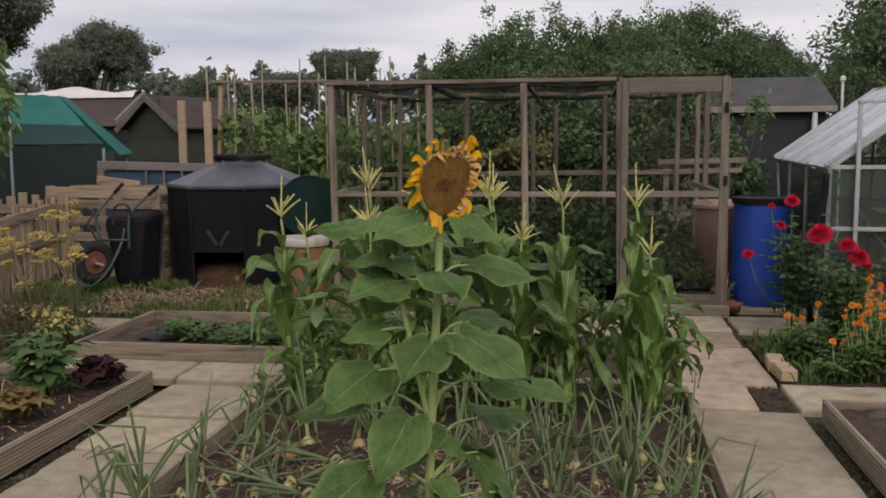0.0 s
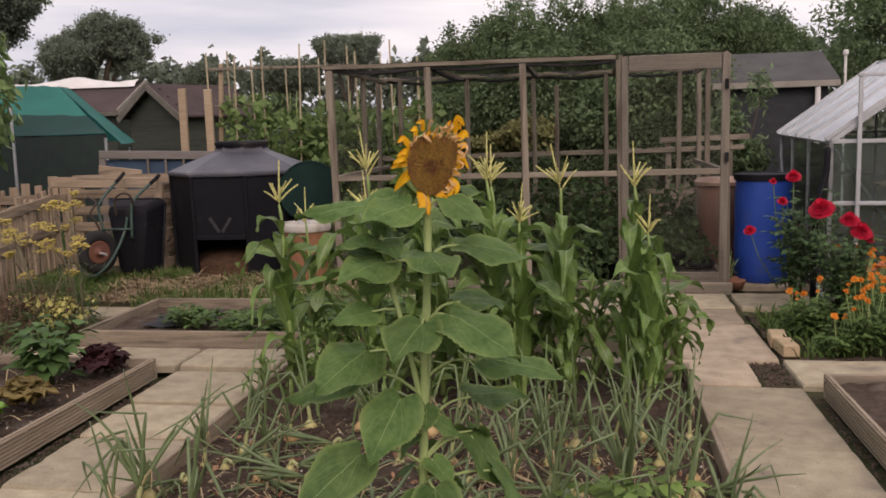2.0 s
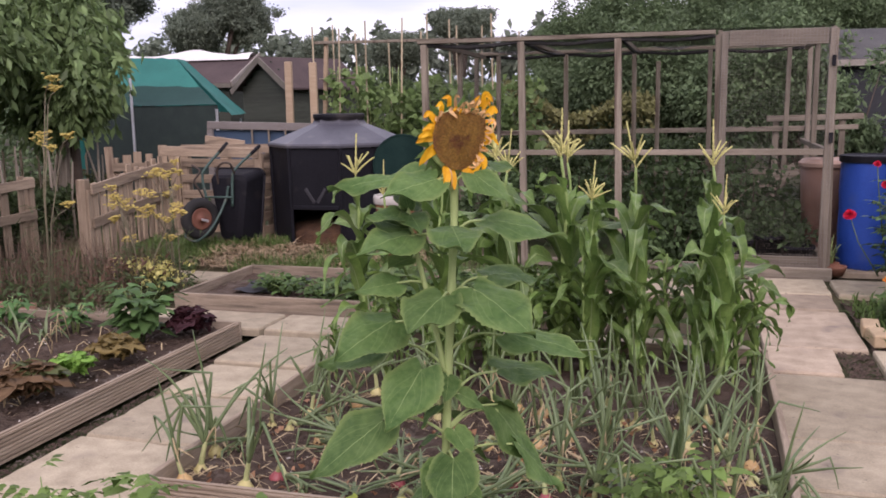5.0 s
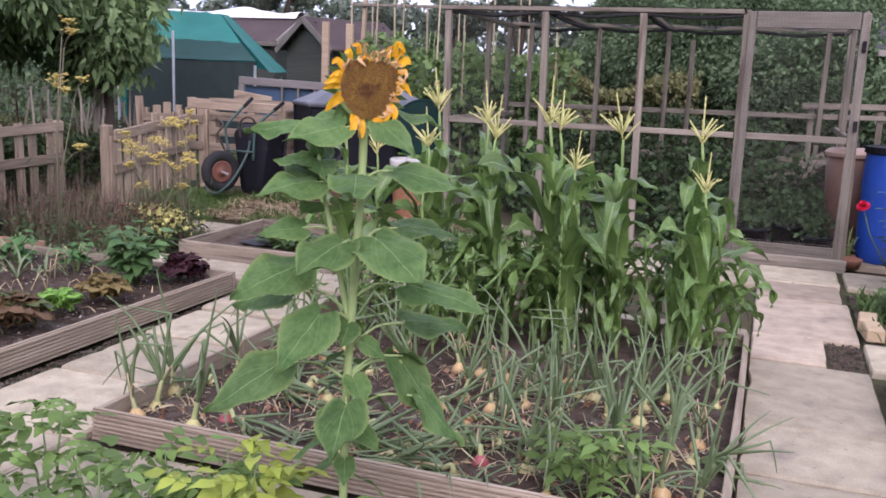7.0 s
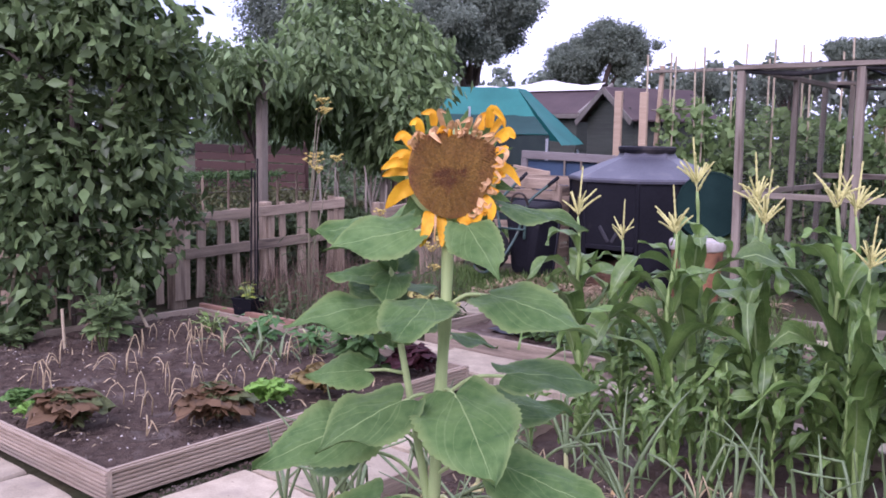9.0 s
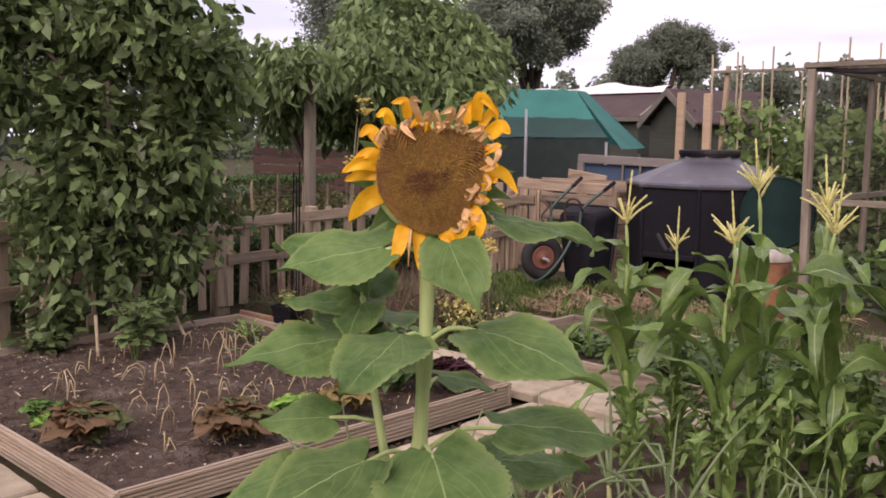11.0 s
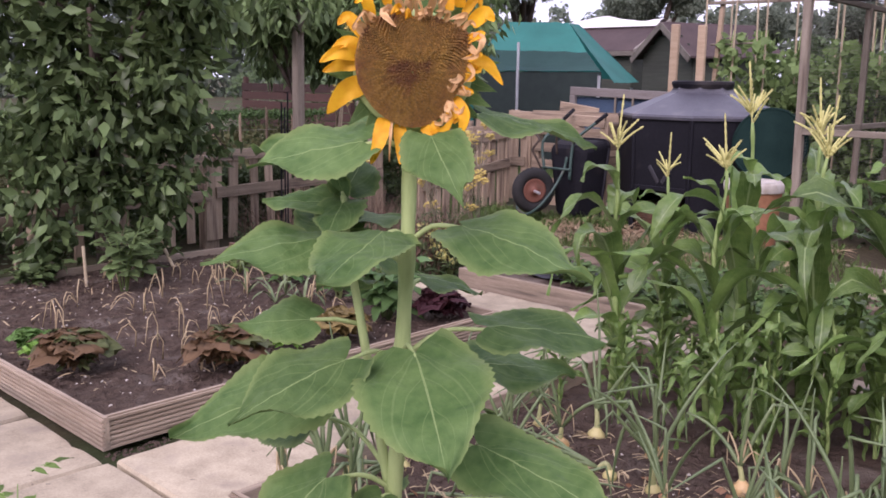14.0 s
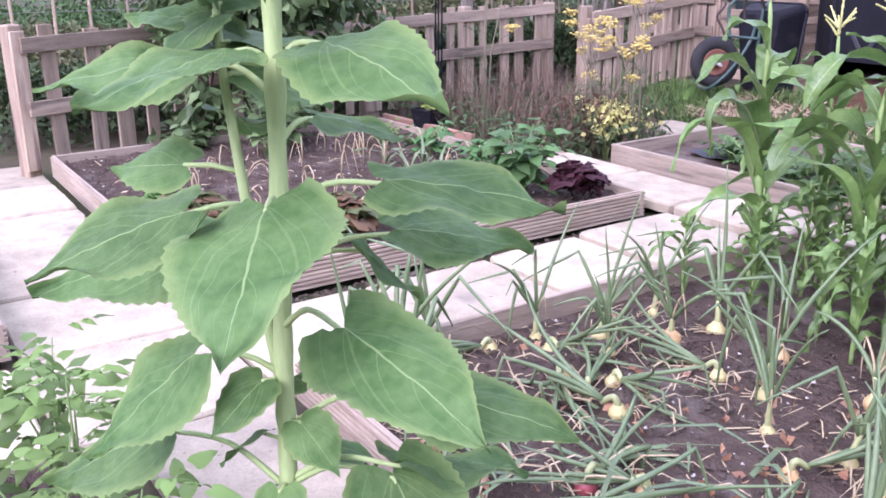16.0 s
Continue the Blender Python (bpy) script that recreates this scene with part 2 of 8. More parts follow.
NET_DARK = surface("dark_green_shade_net", (0.012, 0.045, 0.04), (0.02, 0.07, 0.06), scale=2, fine=60, rough=0.8, bump=0.1, translucent=0.15)
SHED = surface("dark_green_shed_boards", (0.028, 0.034, 0.024), (0.05, 0.056, 0.042), scale=5, fine=40, rough=0.8, bump=0.2, vary=0.15, stretch=(0.3, 1, 6))
FELT = surface("red_brown_roof_felt", (0.045, 0.03, 0.03), (0.075, 0.052, 0.048), scale=3, fine=90, rough=0.95, bump=0.4)
FELT_GREY = surface("grey_roof_felt", (0.05, 0.05, 0.05), (0.09, 0.088, 0.085), scale=3, fine=90, rough=0.95, bump=0.4)
BARK = surface("tree_bark", (0.05, 0.036, 0.027), (0.105, 0.08, 0.06), scale=8, fine=60, rough=0.9, bump=0.6, stretch=(3, 3, 0.6))
TREE_A = foliage("dark_tree_leaves", (0.10, 0.145, 0.07), 0.22, glow=0.3)
TREE_B = foliage("mid_tree_leaves", (0.12, 0.175, 0.085), 0.3, glow=0.3)
# far leaves paler and greyer: distance haze is mixed into their colour
TREE_FAR = foliage("hazed_far_tree_leaves", (0.165, 0.20, 0.145), 0.25, glow=0.4)
FRUIT_LEAF = foliage("fruit_tree_leaves", (0.135, 0.20, 0.078), 0.45, 0.42, 0.28)
FRUIT_DARK = foliage("dark_fruit_tree_leaves", (0.102, 0.152, 0.058), 0.5, 0.34, 0.2)
HEDGE = foliage("hedge_leaves", (0.06, 0.11, 0.035))


# ---------------------------------------------------------------- mesh kit
class Kit:
    """Collects vertices and faces for one mesh."""

    def __init__(self):
        self.v, self.f, self.uv = [], [], None

    def add(self, verts, faces):
        k = len(self.v)
        self.v.extend(tuple(p) for p in verts)
        self.f.extend(tuple(i + k for i in f) for f in faces)

    def box(self, centre, size, m=None, c=None):
        """A box with chamfered edges."""
        h = [s / 2 for s in size]
        c = min(h) * 0.25 if c is None else min(c, min(h) * 0.9)
        vs, idx = [], {}
        for sx in (-1, 1):
            for sy in (-1, 1):
                for sz in (-1, 1):
                    for a in range(3):
                        p = [sx * (h[0] - c), sy * (h[1] - c), sz * (h[2] - c)]
                        p[a] = (sx, sy, sz)[a] * h[a]
                        idx[sx, sy, sz, a] = len(vs)
                        vs.append(Vector(p))
        fs = []
        s2 = ((-1, -1), (1, -1), (1, 1), (-1, 1))

        def key(a, s, i, j):
            k = [0, 0, 0]
            k[a], k[(a + 1) % 3], k[(a + 2) % 3] = s, i, j
            return tuple(k)
        for a in range(3):
            for s in (-1, 1):
                q = [idx[(*key(a, s, i, j), a)] for i, j in s2]
                fs.append(q if s > 0 else q[::-1])
            b, d = (a + 1) % 3, (a + 2) % 3
            for i, j in s2:
                lo, hi = key(a, -1, i, j), key(a, 1, i, j)
                q = [idx[(*lo, b)], idx[(*hi, b)], idx[(*hi, d)], idx[(*lo, d)]]
                fs.append(q if i * j > 0 else q[::-1])
        for sx in (-1, 1):
            for sy in (-1, 1):
                for sz in (-1, 1):
                    q = [idx[sx, sy, sz, a] for a in range(3)]
                    fs.append(q if sx * sy * sz > 0 else q[::-1])
        m = Matrix.Translation(centre) @ m.to_4x4() if m is not None else Matrix.Translation(centre)
        self.add([m @ p for p in vs], fs)
        return self

    def beam(self, p0, p1, w, h, c=None, up=(0, 0, 1)):
        """A timber from p0 to p1, w wide and h deep."""
        p0, p1 = Vector(p0), Vector(p1)
        z = (p1 - p0).normalized()
        up = Vector(up)
        if abs(z.dot(up)) > 0.95:
            up = Vector((0, 1, 0))
        x = up.cross(z).normalized()
        y = z.cross(x)
        m = Matrix((x, y, z)).transposed()
        return self.box((p0 + p1) / 2, (w, h, (p1 - p0).length), m, c)

    def tube(self, pts, radii, n=8, caps=True):
        pts = [Vector(p) for p in pts]
        if isinstance(radii, (int, float)):
            radii = [radii] * len(pts)
        k = len(self.v)
        x = None
        for i, p in enumerate(pts):
            t = (pts[min(i + 1, len(pts) - 1)] - pts[max(i - 1, 0)]).normalized()
            if x is None:
                x = t.cross(Vector((0.3, 0.9, 0.2)))
                if x.length < 0.1:
                    x = t.cross(Vector((1, 0, 0)))
            x = (x - t * x.dot(t)).normalized()
            y = t.cross(x)
            for j in range(n):
                a = 2 * math.pi * j / n
                self.v.append(tuple(p + (x * math.cos(a) + y * math.sin(a)) * radii[i]))
        for i in range(len(pts) - 1):
            for j in range(n):
                a, b = k + i * n + j, k + i * n + (j + 1) % n
                self.f.append((a, b, b + n, a + n))
        if caps:
            self.f.append(tuple(k + j for j in range(n))[::-1])
            self.f.append(tuple(k + (len(pts) - 1) * n + j for j in range(n)))
        return self

    def lathe(self, profile, n=32, m=None, closed=False):
        """Turn (radius, height) pairs about z."""
        k = len(self.v)
        m = m or Matrix()
        for r, z in profile:
            for j in range(n):
                a = 2 * math.pi * (j + 0.5) / n
                self.v.append(tuple(m @ Vector((r * math.cos(a), r * math.sin(a), z))))
        for i in range(len(profile) - 1):
            for j in range(n):
                a, b = k + i * n + j, k + i * n + (j + 1) % n
                self.f.append((a, b, b + n, a + n))
        if not closed:
            self.f.append(tuple(k + j for j in range(n))[::-1])
            self.f.append(tuple(k + (len(profile) - 1) * n + j for j in range(n)))
        return self

    def sheet(self, rows, thick=None):
        """A grid of points, row by row."""
        k = len(self.v)
        w = len(rows[0])
        for r in rows:
            self.v.extend(tuple(p) for p in r)
        for i in range(len(rows) - 1):
            for j in range(w - 1):
                a = k + i * w + j
                self.f.append((a, a + 1, a + w + 1, a + w))
        return self


def curve(pts, n=5):
    """A smooth line through the points."""
    p = [Vector(q) for q in pts]
    out = []
    for i in range(len(p) - 1):
        a, b, c, d = p[max(i - 1, 0)], p[i], p[i + 1], p[min(i + 2, len(p) - 1)]
        for j in range(n):
            t = j / n
            out.append(0.5 * (2 * b + (c - a) * t + (2 * a - 5 * b + 4 * c - d) * t * t + (3 * b - a - 3 * c + d) * t ** 3))
    return out + [p[-1]]


def mesh_of(name, kit, material, smooth=False, uv=None):
    me = bpy.data.meshes.new(name)
    me.from_pydata(kit.v, [], kit.f)
    if material:
        me.materials.append(material)
    if uv is not None:
        layer = me.uv_layers.new(name="UVMap")
        idx = np.empty(len(me.loops), dtype=np.int32)
        me.loops.foreach_get("vertex_index", idx)
        layer.data.foreach_set("uv", np.asarray(uv, dtype=np.float32)[idx].ravel())
    if smooth:
        me.polygons.foreach_set("use_smooth", [True] * len(me.polygons))
    me.update()
    return me


def part(name, kit, material, parent=None, label="", smooth=False, uv=None, kind=""):
    me = kit if isinstance(kit, bpy.types.Mesh) else mesh_of(name, kit, material, smooth, uv)
    ob = new(name, me)
    if parent:
        ob.parent = parent
    return tagged(ob, label, kind=kind)


def thing(name, label, category, at=(0, 0, 0), rz=0, group="", kind=""):
    e = new(name)
    e.empty_display_size = 0.1
    e.matrix_basis = pose(*at, 0, 0, rz)
    return tagged(e, label, category, group, kind)


def np_mesh(name, verts, faces, material, smooth=False):
    """A mesh from arrays; all faces have the same number of corners."""
    me = bpy.data.meshes.new(name)
    verts, faces = np.asarray(verts, np.float32), np.asarray(faces, np.int32)
    k = faces.shape[1]
    me.vertices.add(len(verts))
    me.vertices.foreach_set("co", verts.ravel())
    me.loops.add(faces.size)
    me.loops.foreach_set("vertex_index", faces.ravel())
    me.polygons.add(len(faces))
    me.polygons.foreach_set("loop_start", np.arange(0, faces.size, k, dtype=np.int32))
    me.polygons.foreach_set("loop_total", np.full(len(faces), k, np.int32))
    if smooth:
        me.polygons.foreach_set("use_smooth", np.ones(len(faces), bool))
    me.materials.append(material)
    me.update(calc_edges=True)
    return me


def leaf_cloud(centres, size, rng, aspect=0.5, down=0.3, fold=0.25, ways=None):
    """Folded pointed leaves (two triangles either side of the midrib) at the centres."""
    n = len(centres)
    d = rng.normal(size=(n, 3))
    if ways is not None:
        d = d * 0.6 + ways
    d[:, 2] -= down
    d /= np.linalg.norm(d, axis=1, keepdims=True)
    r = rng.normal(size=(n, 3))
    s = np.cross(d, r)
    s /= np.linalg.norm(s, axis=1, keepdims=True) + 1e-9
    nn = np.cross(d, s)
    L = (size * rng.uniform(0.6, 1.3, n))[:, None]
    b = centres - d * L * 0.5
    tip = centres + d * L * 0.5 - nn * L * 0.08
    w = L * aspect * 0.5
    a1 = centres - d * L * 0.06 + s * w + nn * w * fold
    a2 = centres - d * L * 0.06 - s * w + nn * w * fold
    v = np.stack([b, a1, tip, a2], 1).reshape(-1, 3)
    i = np.arange(n)[:, None] * 4
    f = np.concatenate([i + np.array([[0, 1, 2]]), i + np.array([[0, 2, 3]])], 1).reshape(-1, 3)
    return v, f


def crown_points(blobs, n, rng, clump=0.12, per=14, hollow=0.55, rough=0.25):
    """Points in small clumps over and inside a set of blobs (x, y, z, rx, ry, rz)."""
    blobs = np.asarray(blobs, float)
    vol = blobs[:, 3] * blobs[:, 4] * blobs[:, 5]
    k = max(1, n // per)
    which = rng.choice(len(blobs), k, p=vol ** 0.7 / (vol ** 0.7).sum())
    d = rng.normal(size=(k, 3))
    d /= np.linalg.norm(d, axis=1, keepdims=True)
    rad = hollow + (1 - hollow) * rng.random(k) ** 0.6 + rng.normal(0, rough * 0.35, k)
    c = blobs[which, :3] + d * blobs[which, 3:] * rad[:, None]
    p = np.repeat(c, per, 0) + rng.normal(0, clump, (k * per, 3))
    w = np.repeat(d, per, 0)
    return p, w


def tree(name, label, base, trunk_h, trunk_r, blobs, n, leaf, material, seed, clump=0.15, per=14, aspect=0.5, down=0.3, hollow=0.5, limbs=7, lean=(0, 0), stems=0):
    rng = np.random.default_rng(seed)
    t = thing(name, label, "tree", base)
    k = Kit()
    b = np.asarray(blobs, float)
    top = Vector((lean[0], lean[1], trunk_h))
    pts = [Vector((0, 0, -0.1)), Vector((0.02, 0.01, trunk_h * 0.35)) + top * 0.0, top * 0.7 + Vector((0.03, 0, 0)), top]
    k.tube(pts, [trunk_r * 1.35, trunk_r, trunk_r * 0.85, trunk_r * 0.65], 10)
    for i in range(limbs):
        q = b[i % len(b)]
        end = Vector(q[:3]) + Vector(rng.normal(0, 0.25, 3)) * float(q[3])
        start = top * rng.uniform(0.55, 1.0)
        mid = (start + end) / 2 + Vector((0, 0, 0.12 * (end - start).length))
        k.tube([start, mid, end], [trunk_r * 0.5, trunk_r * 0.3, trunk_r * 0.1], 6)
    for i in range(stems):
        a = 2.4 * i + seed
        d = Vector((math.cos(a), math.sin(a), 0))
        k.tube(curve([d * 0.05 - Vector((0, 0, 0.1)), d * 0.09 + Vector((0, 0, trunk_h * 0.5)), d * 0.16 + Vector((0, 0, trunk_h * 1.05))], 4), [trunk_r * (0.75 - 0.05 * q) for q in range(9)], 8)
    part("trunk", k, BARK, t, "rough brown bark", smooth=True)
    p, w = crown_points(blobs, n, rng, clump, per, hollow)
    v, f = leaf_cloud(p, leaf, rng, aspect, down, ways=w * 0.8)
    part("crown", np_mesh("crown", v, f, material), None, t, "dense green leaves", kind="stuff")
    return t


def rise(x, y):
    """Height of the ground: the plot is level and lifts a little towards the compost corner."""
    s = min(1.0, max(0.0, (y - 7.3) / 1.2)) * min(1.0, max(0.0, (0.2 - x) / 0.8))
    return 0.12 * s * s * (3 - 2 * s)


# ---------------------------------------------------------------- ground
def axis(lo, hi, step, far):
    a = np.arange(lo, hi + 1e-6, step)
    out = np.array([5, 12, 25, 60, 140, 320, far], float)
    return np.concatenate([lo - out[::-1], a, hi + out])


gx, gy = axis(-14, 10, 0.3, 700), axis(-6, 24, 0.3, 700)
rows = [[(x, y, rise(x, y) - 0.035 + 0.012 * noise.noise((x * 1.7, y * 1.7, 0))) for x in gx] for y in gy]
tagged(part("ground", Kit().sheet(rows), GROUND, smooth=True), "brown trodden earth with thin grass", "ground", kind="structure")


def slab_kit(sx, sy, seed):
    """Cast slab with a slightly worn, uneven outline."""
    r = random.Random(seed)
    ring = []
    hx, hy = (sx - 0.017) / 2, (sy - 0.017) / 2
    for (ax, ay), (bx, by) in (((-hx, -hy), (hx, -hy)), ((hx, -hy), (hx, hy)), ((hx, hy), (-hx, hy)), ((-hx, hy), (-hx, -hy))):
        m = 9
        for i in range(m):
            f = i / m
            x, y = ax + (bx - ax) * f, ay + (by - ay) * f
            w = 0.007 if i == 0 else 0.0
            nick = r.uniform(0, 0.004) + (0.012 if r.random() < 0.05 else 0)
            s = 1 - (nick + w) / math.hypot(x, y)
            ring.append((x * s, y * s))
    k = Kit()
    q = len(ring)
    for inset, z in ((0.0, -0.025), (0.0, 0.014), (0.008, 0.0245)):
        k.v += [(x * (1 - inset / math.hypot(x, y)), y * (1 - inset / math.hypot(x, y)), z + (r.uniform(-.0012, .0012) if z > 0 else 0)) for x, y in ring]
    for j in range(2):
        for i in range(q):
            k.f.append((j * q + i, j * q + (i + 1) % q, (j + 1) * q + (i + 1) % q, (j + 1) * q + i))
    k.f.append(tuple(range(2 * q, 3 * q)))
    k.f.append(tuple(range(q))[::-1])
    return k


pavement = tagged(new("pavement"), "concrete slab paths between the raised beds", "pavement", kind="structure")
SLABS = []


def lay(x0, y0, x1, y1, mat=None, dz=0.0, tilt=0.0):
    i = len(SLABS)
    mat = mat or (SLAB if (i * 7) % 5 else SLAB_PINK)
    s = part("paving_slab", slab_kit(x1 - x0, y1 - y0, i), mat, pavement)
    s.matrix_basis = pose((x0 + x1) / 2, (y0 + y1) / 2, -0.025 + dz + rise((x0 + x1) / 2, (y0 + y1) / 2), tilt, tilt * 0.6, 0)
    SLABS.append(s)


# right-hand path
for a, b, m in ((0.5, 1.05, SLAB), (1.05, 1.95, SLAB_PINK), (1.95, 2.85, SLAB), (2.85, 3.28, SLAB_PINK), (3.28, 4.18, SLAB), (4.18, 4.71, SLAB), (4.71, 5.65, SLAB)):
    lay(1.79, a, 2.37, b, m, dz=0.004 * math.sin(a * 9))
lay(1.79, 5.68, 2.18, 6.18, SLAB_PINK, tilt=0.4)
lay(1.79, 6.19, 2.37, 7.16, SLAB_PINK, dz=-0.004)
lay(1.79, 7.17, 2.34, 7.68, SLAB_PINK, tilt=-0.5)
lay(1.79, 7.69, 2.36, 8.28, SLAB, dz=-0.003)
lay(2.38, 7.70, 2.98, 8.28, SLAB)
lay(2.36, 5.68, 2.98, 6.2, SLAB)
lay(2.99, 5.67, 3.6, 6.2, SLAB_PINK)
for a in np.arange(-0.6, 1.7, 0.6):
    lay(a, 7.5, a + 0.6, 8.1)
# left-hand path
for a, b in ((2.83, 3.43), (3.43, 4.02), (4.02, 4.61), (4.61, 5.09), (5.09, 5.66)):
    lay(-1.10, a, -0.46, b, SLAB, dz=0.0 if a < 4.5 else 0.012 if a < 5 else 0.03)
# cross path towards the fence and under the sunflower
for a in (-4.1, -3.5, -2.9, -2.3, -1.7):
    lay(a, 2.83, a + 0.6, 3.42, SLAB, dz=0.003 * math.sin(a * 5))
for a in (-0.46, 0.14, 0.74, 1.19):
    lay(a, 2.98, min(a + 0.6, 1.79), 3.42, SLAB)
for a in (-1.10,):
    lay(a, 2.2, a + 0.62, 2.82, SLAB)
    lay(a, 1.6, a + 0.62, 2.19, SLAB_PINK)
    lay(a, 1.0, a + 0.62, 1.59, SLAB)
# path beyond the bed
for a in (-2.9, -2.3, -1.7, -1.1, -0.5, 0.1, 0.7, 1.2):
    lay(a, 5.68, min(a + 0.6, 1.79), 6.10, dz=0.055 if a < -0.3 else 0.03)
for a in (-2.9, -2.3, -1.7):
    lay(a, 7.25, a + 0.6, 7.62, SLAB)


def deck_board(length, h=0.12, t=0.028, cut=0.0):
    """Grooved decking board, along x from 0, outer face towards -y."""
    prof = []
    n = 7
    for i in range(n):
        z0, z1 = h * i / n, h * (i + 1) / n
        prof += [(-t / 2, z0 + h / n * 0.12), (-t / 2, z1 - h / n * 0.42), (-t / 2 + 0.010, z1 - h / n * 0.34), (-t / 2 + 0.010, z1 + h / n * 0.02)]
    prof[-1] = (-t / 2 + 0.008, h)
    prof += [(t / 2 - 0.004, h), (t / 2, h - 0.004), (t / 2, 0), (-t / 2, 0)]
    k = Kit()
    m = len(prof)
    steps = max(2, int(length / 0.4))
    r = random.Random(int(length * 1000))
    for s in range(steps + 1):
        x = length * s / steps
        wob = 0.004 * math.sin(x * 2.1 + length)
        k.v += [(x, y + wob, z + 0.003 * math.sin(x * 1.3)) for y, z in prof]
    for s in range(steps):
        for i in range(m):
            a, b = s * m + i, s * m + (i + 1) % m
            k.f.append((a, a + m, b + m, b))
    k.f.append(tuple(range(m)))
    k.f.append(tuple(range(steps * m, steps * m + m))[::-1])
    return k


def soil_kit(x0, y0, x1, y1, z, seed, amp=0.018, step=0.028):
    nx, ny = max(4, int((x1 - x0) / step)), max(4, int((y1 - y0) / step))
    rows = []
    for j in range(ny + 1):
        y = y0 + (y1 - y0) * j / ny
        row = []
        for i in range(nx + 1):
            x = x0 + (x1 - x0) * i / nx
            h = amp * noise.noise((x * 3.1, y * 3.1, seed)) + amp * 0.9 * noise.noise((x * 13, y * 13, seed + 3)) + amp * 0.6 * abs(noise.noise((x * 31, y * 31, seed)))
            row.append((x, y, z + h))
        rows.append(row)
    return Kit().sheet(rows)


def raised_bed(label, x0, y0, x1, y1, z_soil, h=0.12, boards="nesw", seed=1, amp=0.018, plain=False):
    t = thing("raised_bed", label, "raised bed", (0, 0, 0), group="raised beds")
    w = 0.028

    def deck_or_plank(length, h):
        if not plain:
            return deck_board(length, h)
        k = Kit().box((length / 2, 0, h / 2), (length, w, h), c=0.004)
        k.v = [(x, y + 0.006 * math.sin(x * 1.9), z) for x, y, z in k.v]
        return k
    wood = PLANK if plain else DECK
    if "s" in boards:
        part("board", deck_or_plank(x1 - x0, h), wood, t).matrix_basis = pose(x0, y0 + w / 2, 0.0)
    if "n" in boards:
        part("board", deck_or_plank(x1 - x0, h), wood, t).matrix_basis = pose(x1, y1 - w / 2, 0.0, 0, 0, 180)
    if "e" in boards:
        part("board", deck_or_plank(y1 - y0 - 2 * w, h), wood, t).matrix_basis = pose(x1 - w / 2, y0 + w, 0.0, 0, 0, 90)
    if "w" in boards:
        part("board", deck_or_plank(y1 - y0 - 2 * w, h), wood, t).matrix_basis = pose(x0 + w / 2, y1 - w, 0.0, 0, 0, -90)
    part("soil", soil_kit(x0 + w, y0 + w, x1 - w, y1 - w, z_soil, seed, amp), SOIL, t, "dark crumbly soil", smooth=False, kind="stuff")
    return t


raised_bed("decking-board raised bed with onions and sweetcorn in dark soil", -0.40, 3.44, 1.79, 5.66, 0.035, h=0.115, seed=2)
raised_bed("decking-board raised bed with lettuces in bare soil", -3.68, 3.44, -1.18, 5.60, 0.075, seed=5)
raised_bed("decking-board raised bed with strawberry plants and black fabric", -1.985, 6.14, 0.9, 7.24, 0.075, h=0.148, seed=8, plain=True)
raised_bed("decking-board raised bed of bare soil beside the slab path", 2.42, 2.4, 4.4, 5.47, 0.08, seed=11)
raised_bed("decking-board raised bed of bare soil near the fence", -3.7, 0.8, -1.14, 2.82, 0.06, seed=13)
raised_bed("earth bed of potato plants with a sunflower", -0.44, 0.6, 1.72, 2.94, 0.0, h=0.05, boards="", seed=17)
tagged(part("flower_border", soil_kit(2.38, 6.22, 4.6, 7.54, -0.01, 21), SOIL, kind="stuff"), "dark soil of the flower border", "soil")


# ---------------------------------------------------------------- fruit cage
cage = thing("fruit_cage", "weathered timber fruit cage with black netting roof", "fruit cage", (0, 0, 0))
CX, CY0, CY1, CT = (-0.885, -0.04, 0.755, 1.535, 2.365), 8.45, 10.65, 1.88
for i, x in enumerate(CX):
    part("post", Kit().beam((x + 0.02, CY0, -0.05), (x - 0.01, CY0, CT), 0.055, 0.05, 0.005), TIMBER, cage)
for i, x in enumerate((-1.0, -0.75, 0.0, 0.72, 0.95, 1.47, 2.2, 2.42)):
    part("post", Kit().beam((x, CY1, -0.05), (x + random.uniform(-.03, .03), CY1, CT - (0.1 if i == 4 else 0)), 0.045, 0.045, 0.005), TIMBER, cage)
for x in (-0.885, 2.365):
    part("post", Kit().beam((x, 9.6, -0.05), (x, 9.6, CT), 0.045, 0.045, 0.005), TIMBER, cage)
for i in range(len(CX) - 1):
    a, b = CX[i] + 0.028, CX[i + 1] - 0.028
    if i < 3:
        part("rail", Kit().beam((a, CY0, 0.965), (b, CY0, 0.965), 0.04, 0.045, 0.004), TIMBER_H, cage)
        part("rail", Kit().beam((a, CY0, 0.04), (b, CY0, 0.04), 0.03, 0.07, 0.004), TIMBER_H, cage)
for y in (CY0, CY1):
    part("top_rail", Kit().beam((-0.95, y, CT + 0.025), (1.5 if y == CY0 else 2.4, y, CT + 0.022), 0.045, 0.035, 0.004), TIMBER_H, cage)
for x in CX:
    part("top_rail", Kit().beam((x, CY0 + 0.03, CT + 0.02), (x, CY1 - 0.03, CT - 0.01), 0.035, 0.04, 0.004), TIMBER_H, cage)
for x0, x1, z in ((-1.0, 2.42, 1.05), (-1.0, 0.9, 0.35), (0.5, 2.42, 0.62)):
    part("rail", Kit().beam((x0, CY1 + 0.04, z), (x1, CY1 + 0.045, z + 0.03), 0.03, 0.05, 0.004), TIMBER_H, cage)
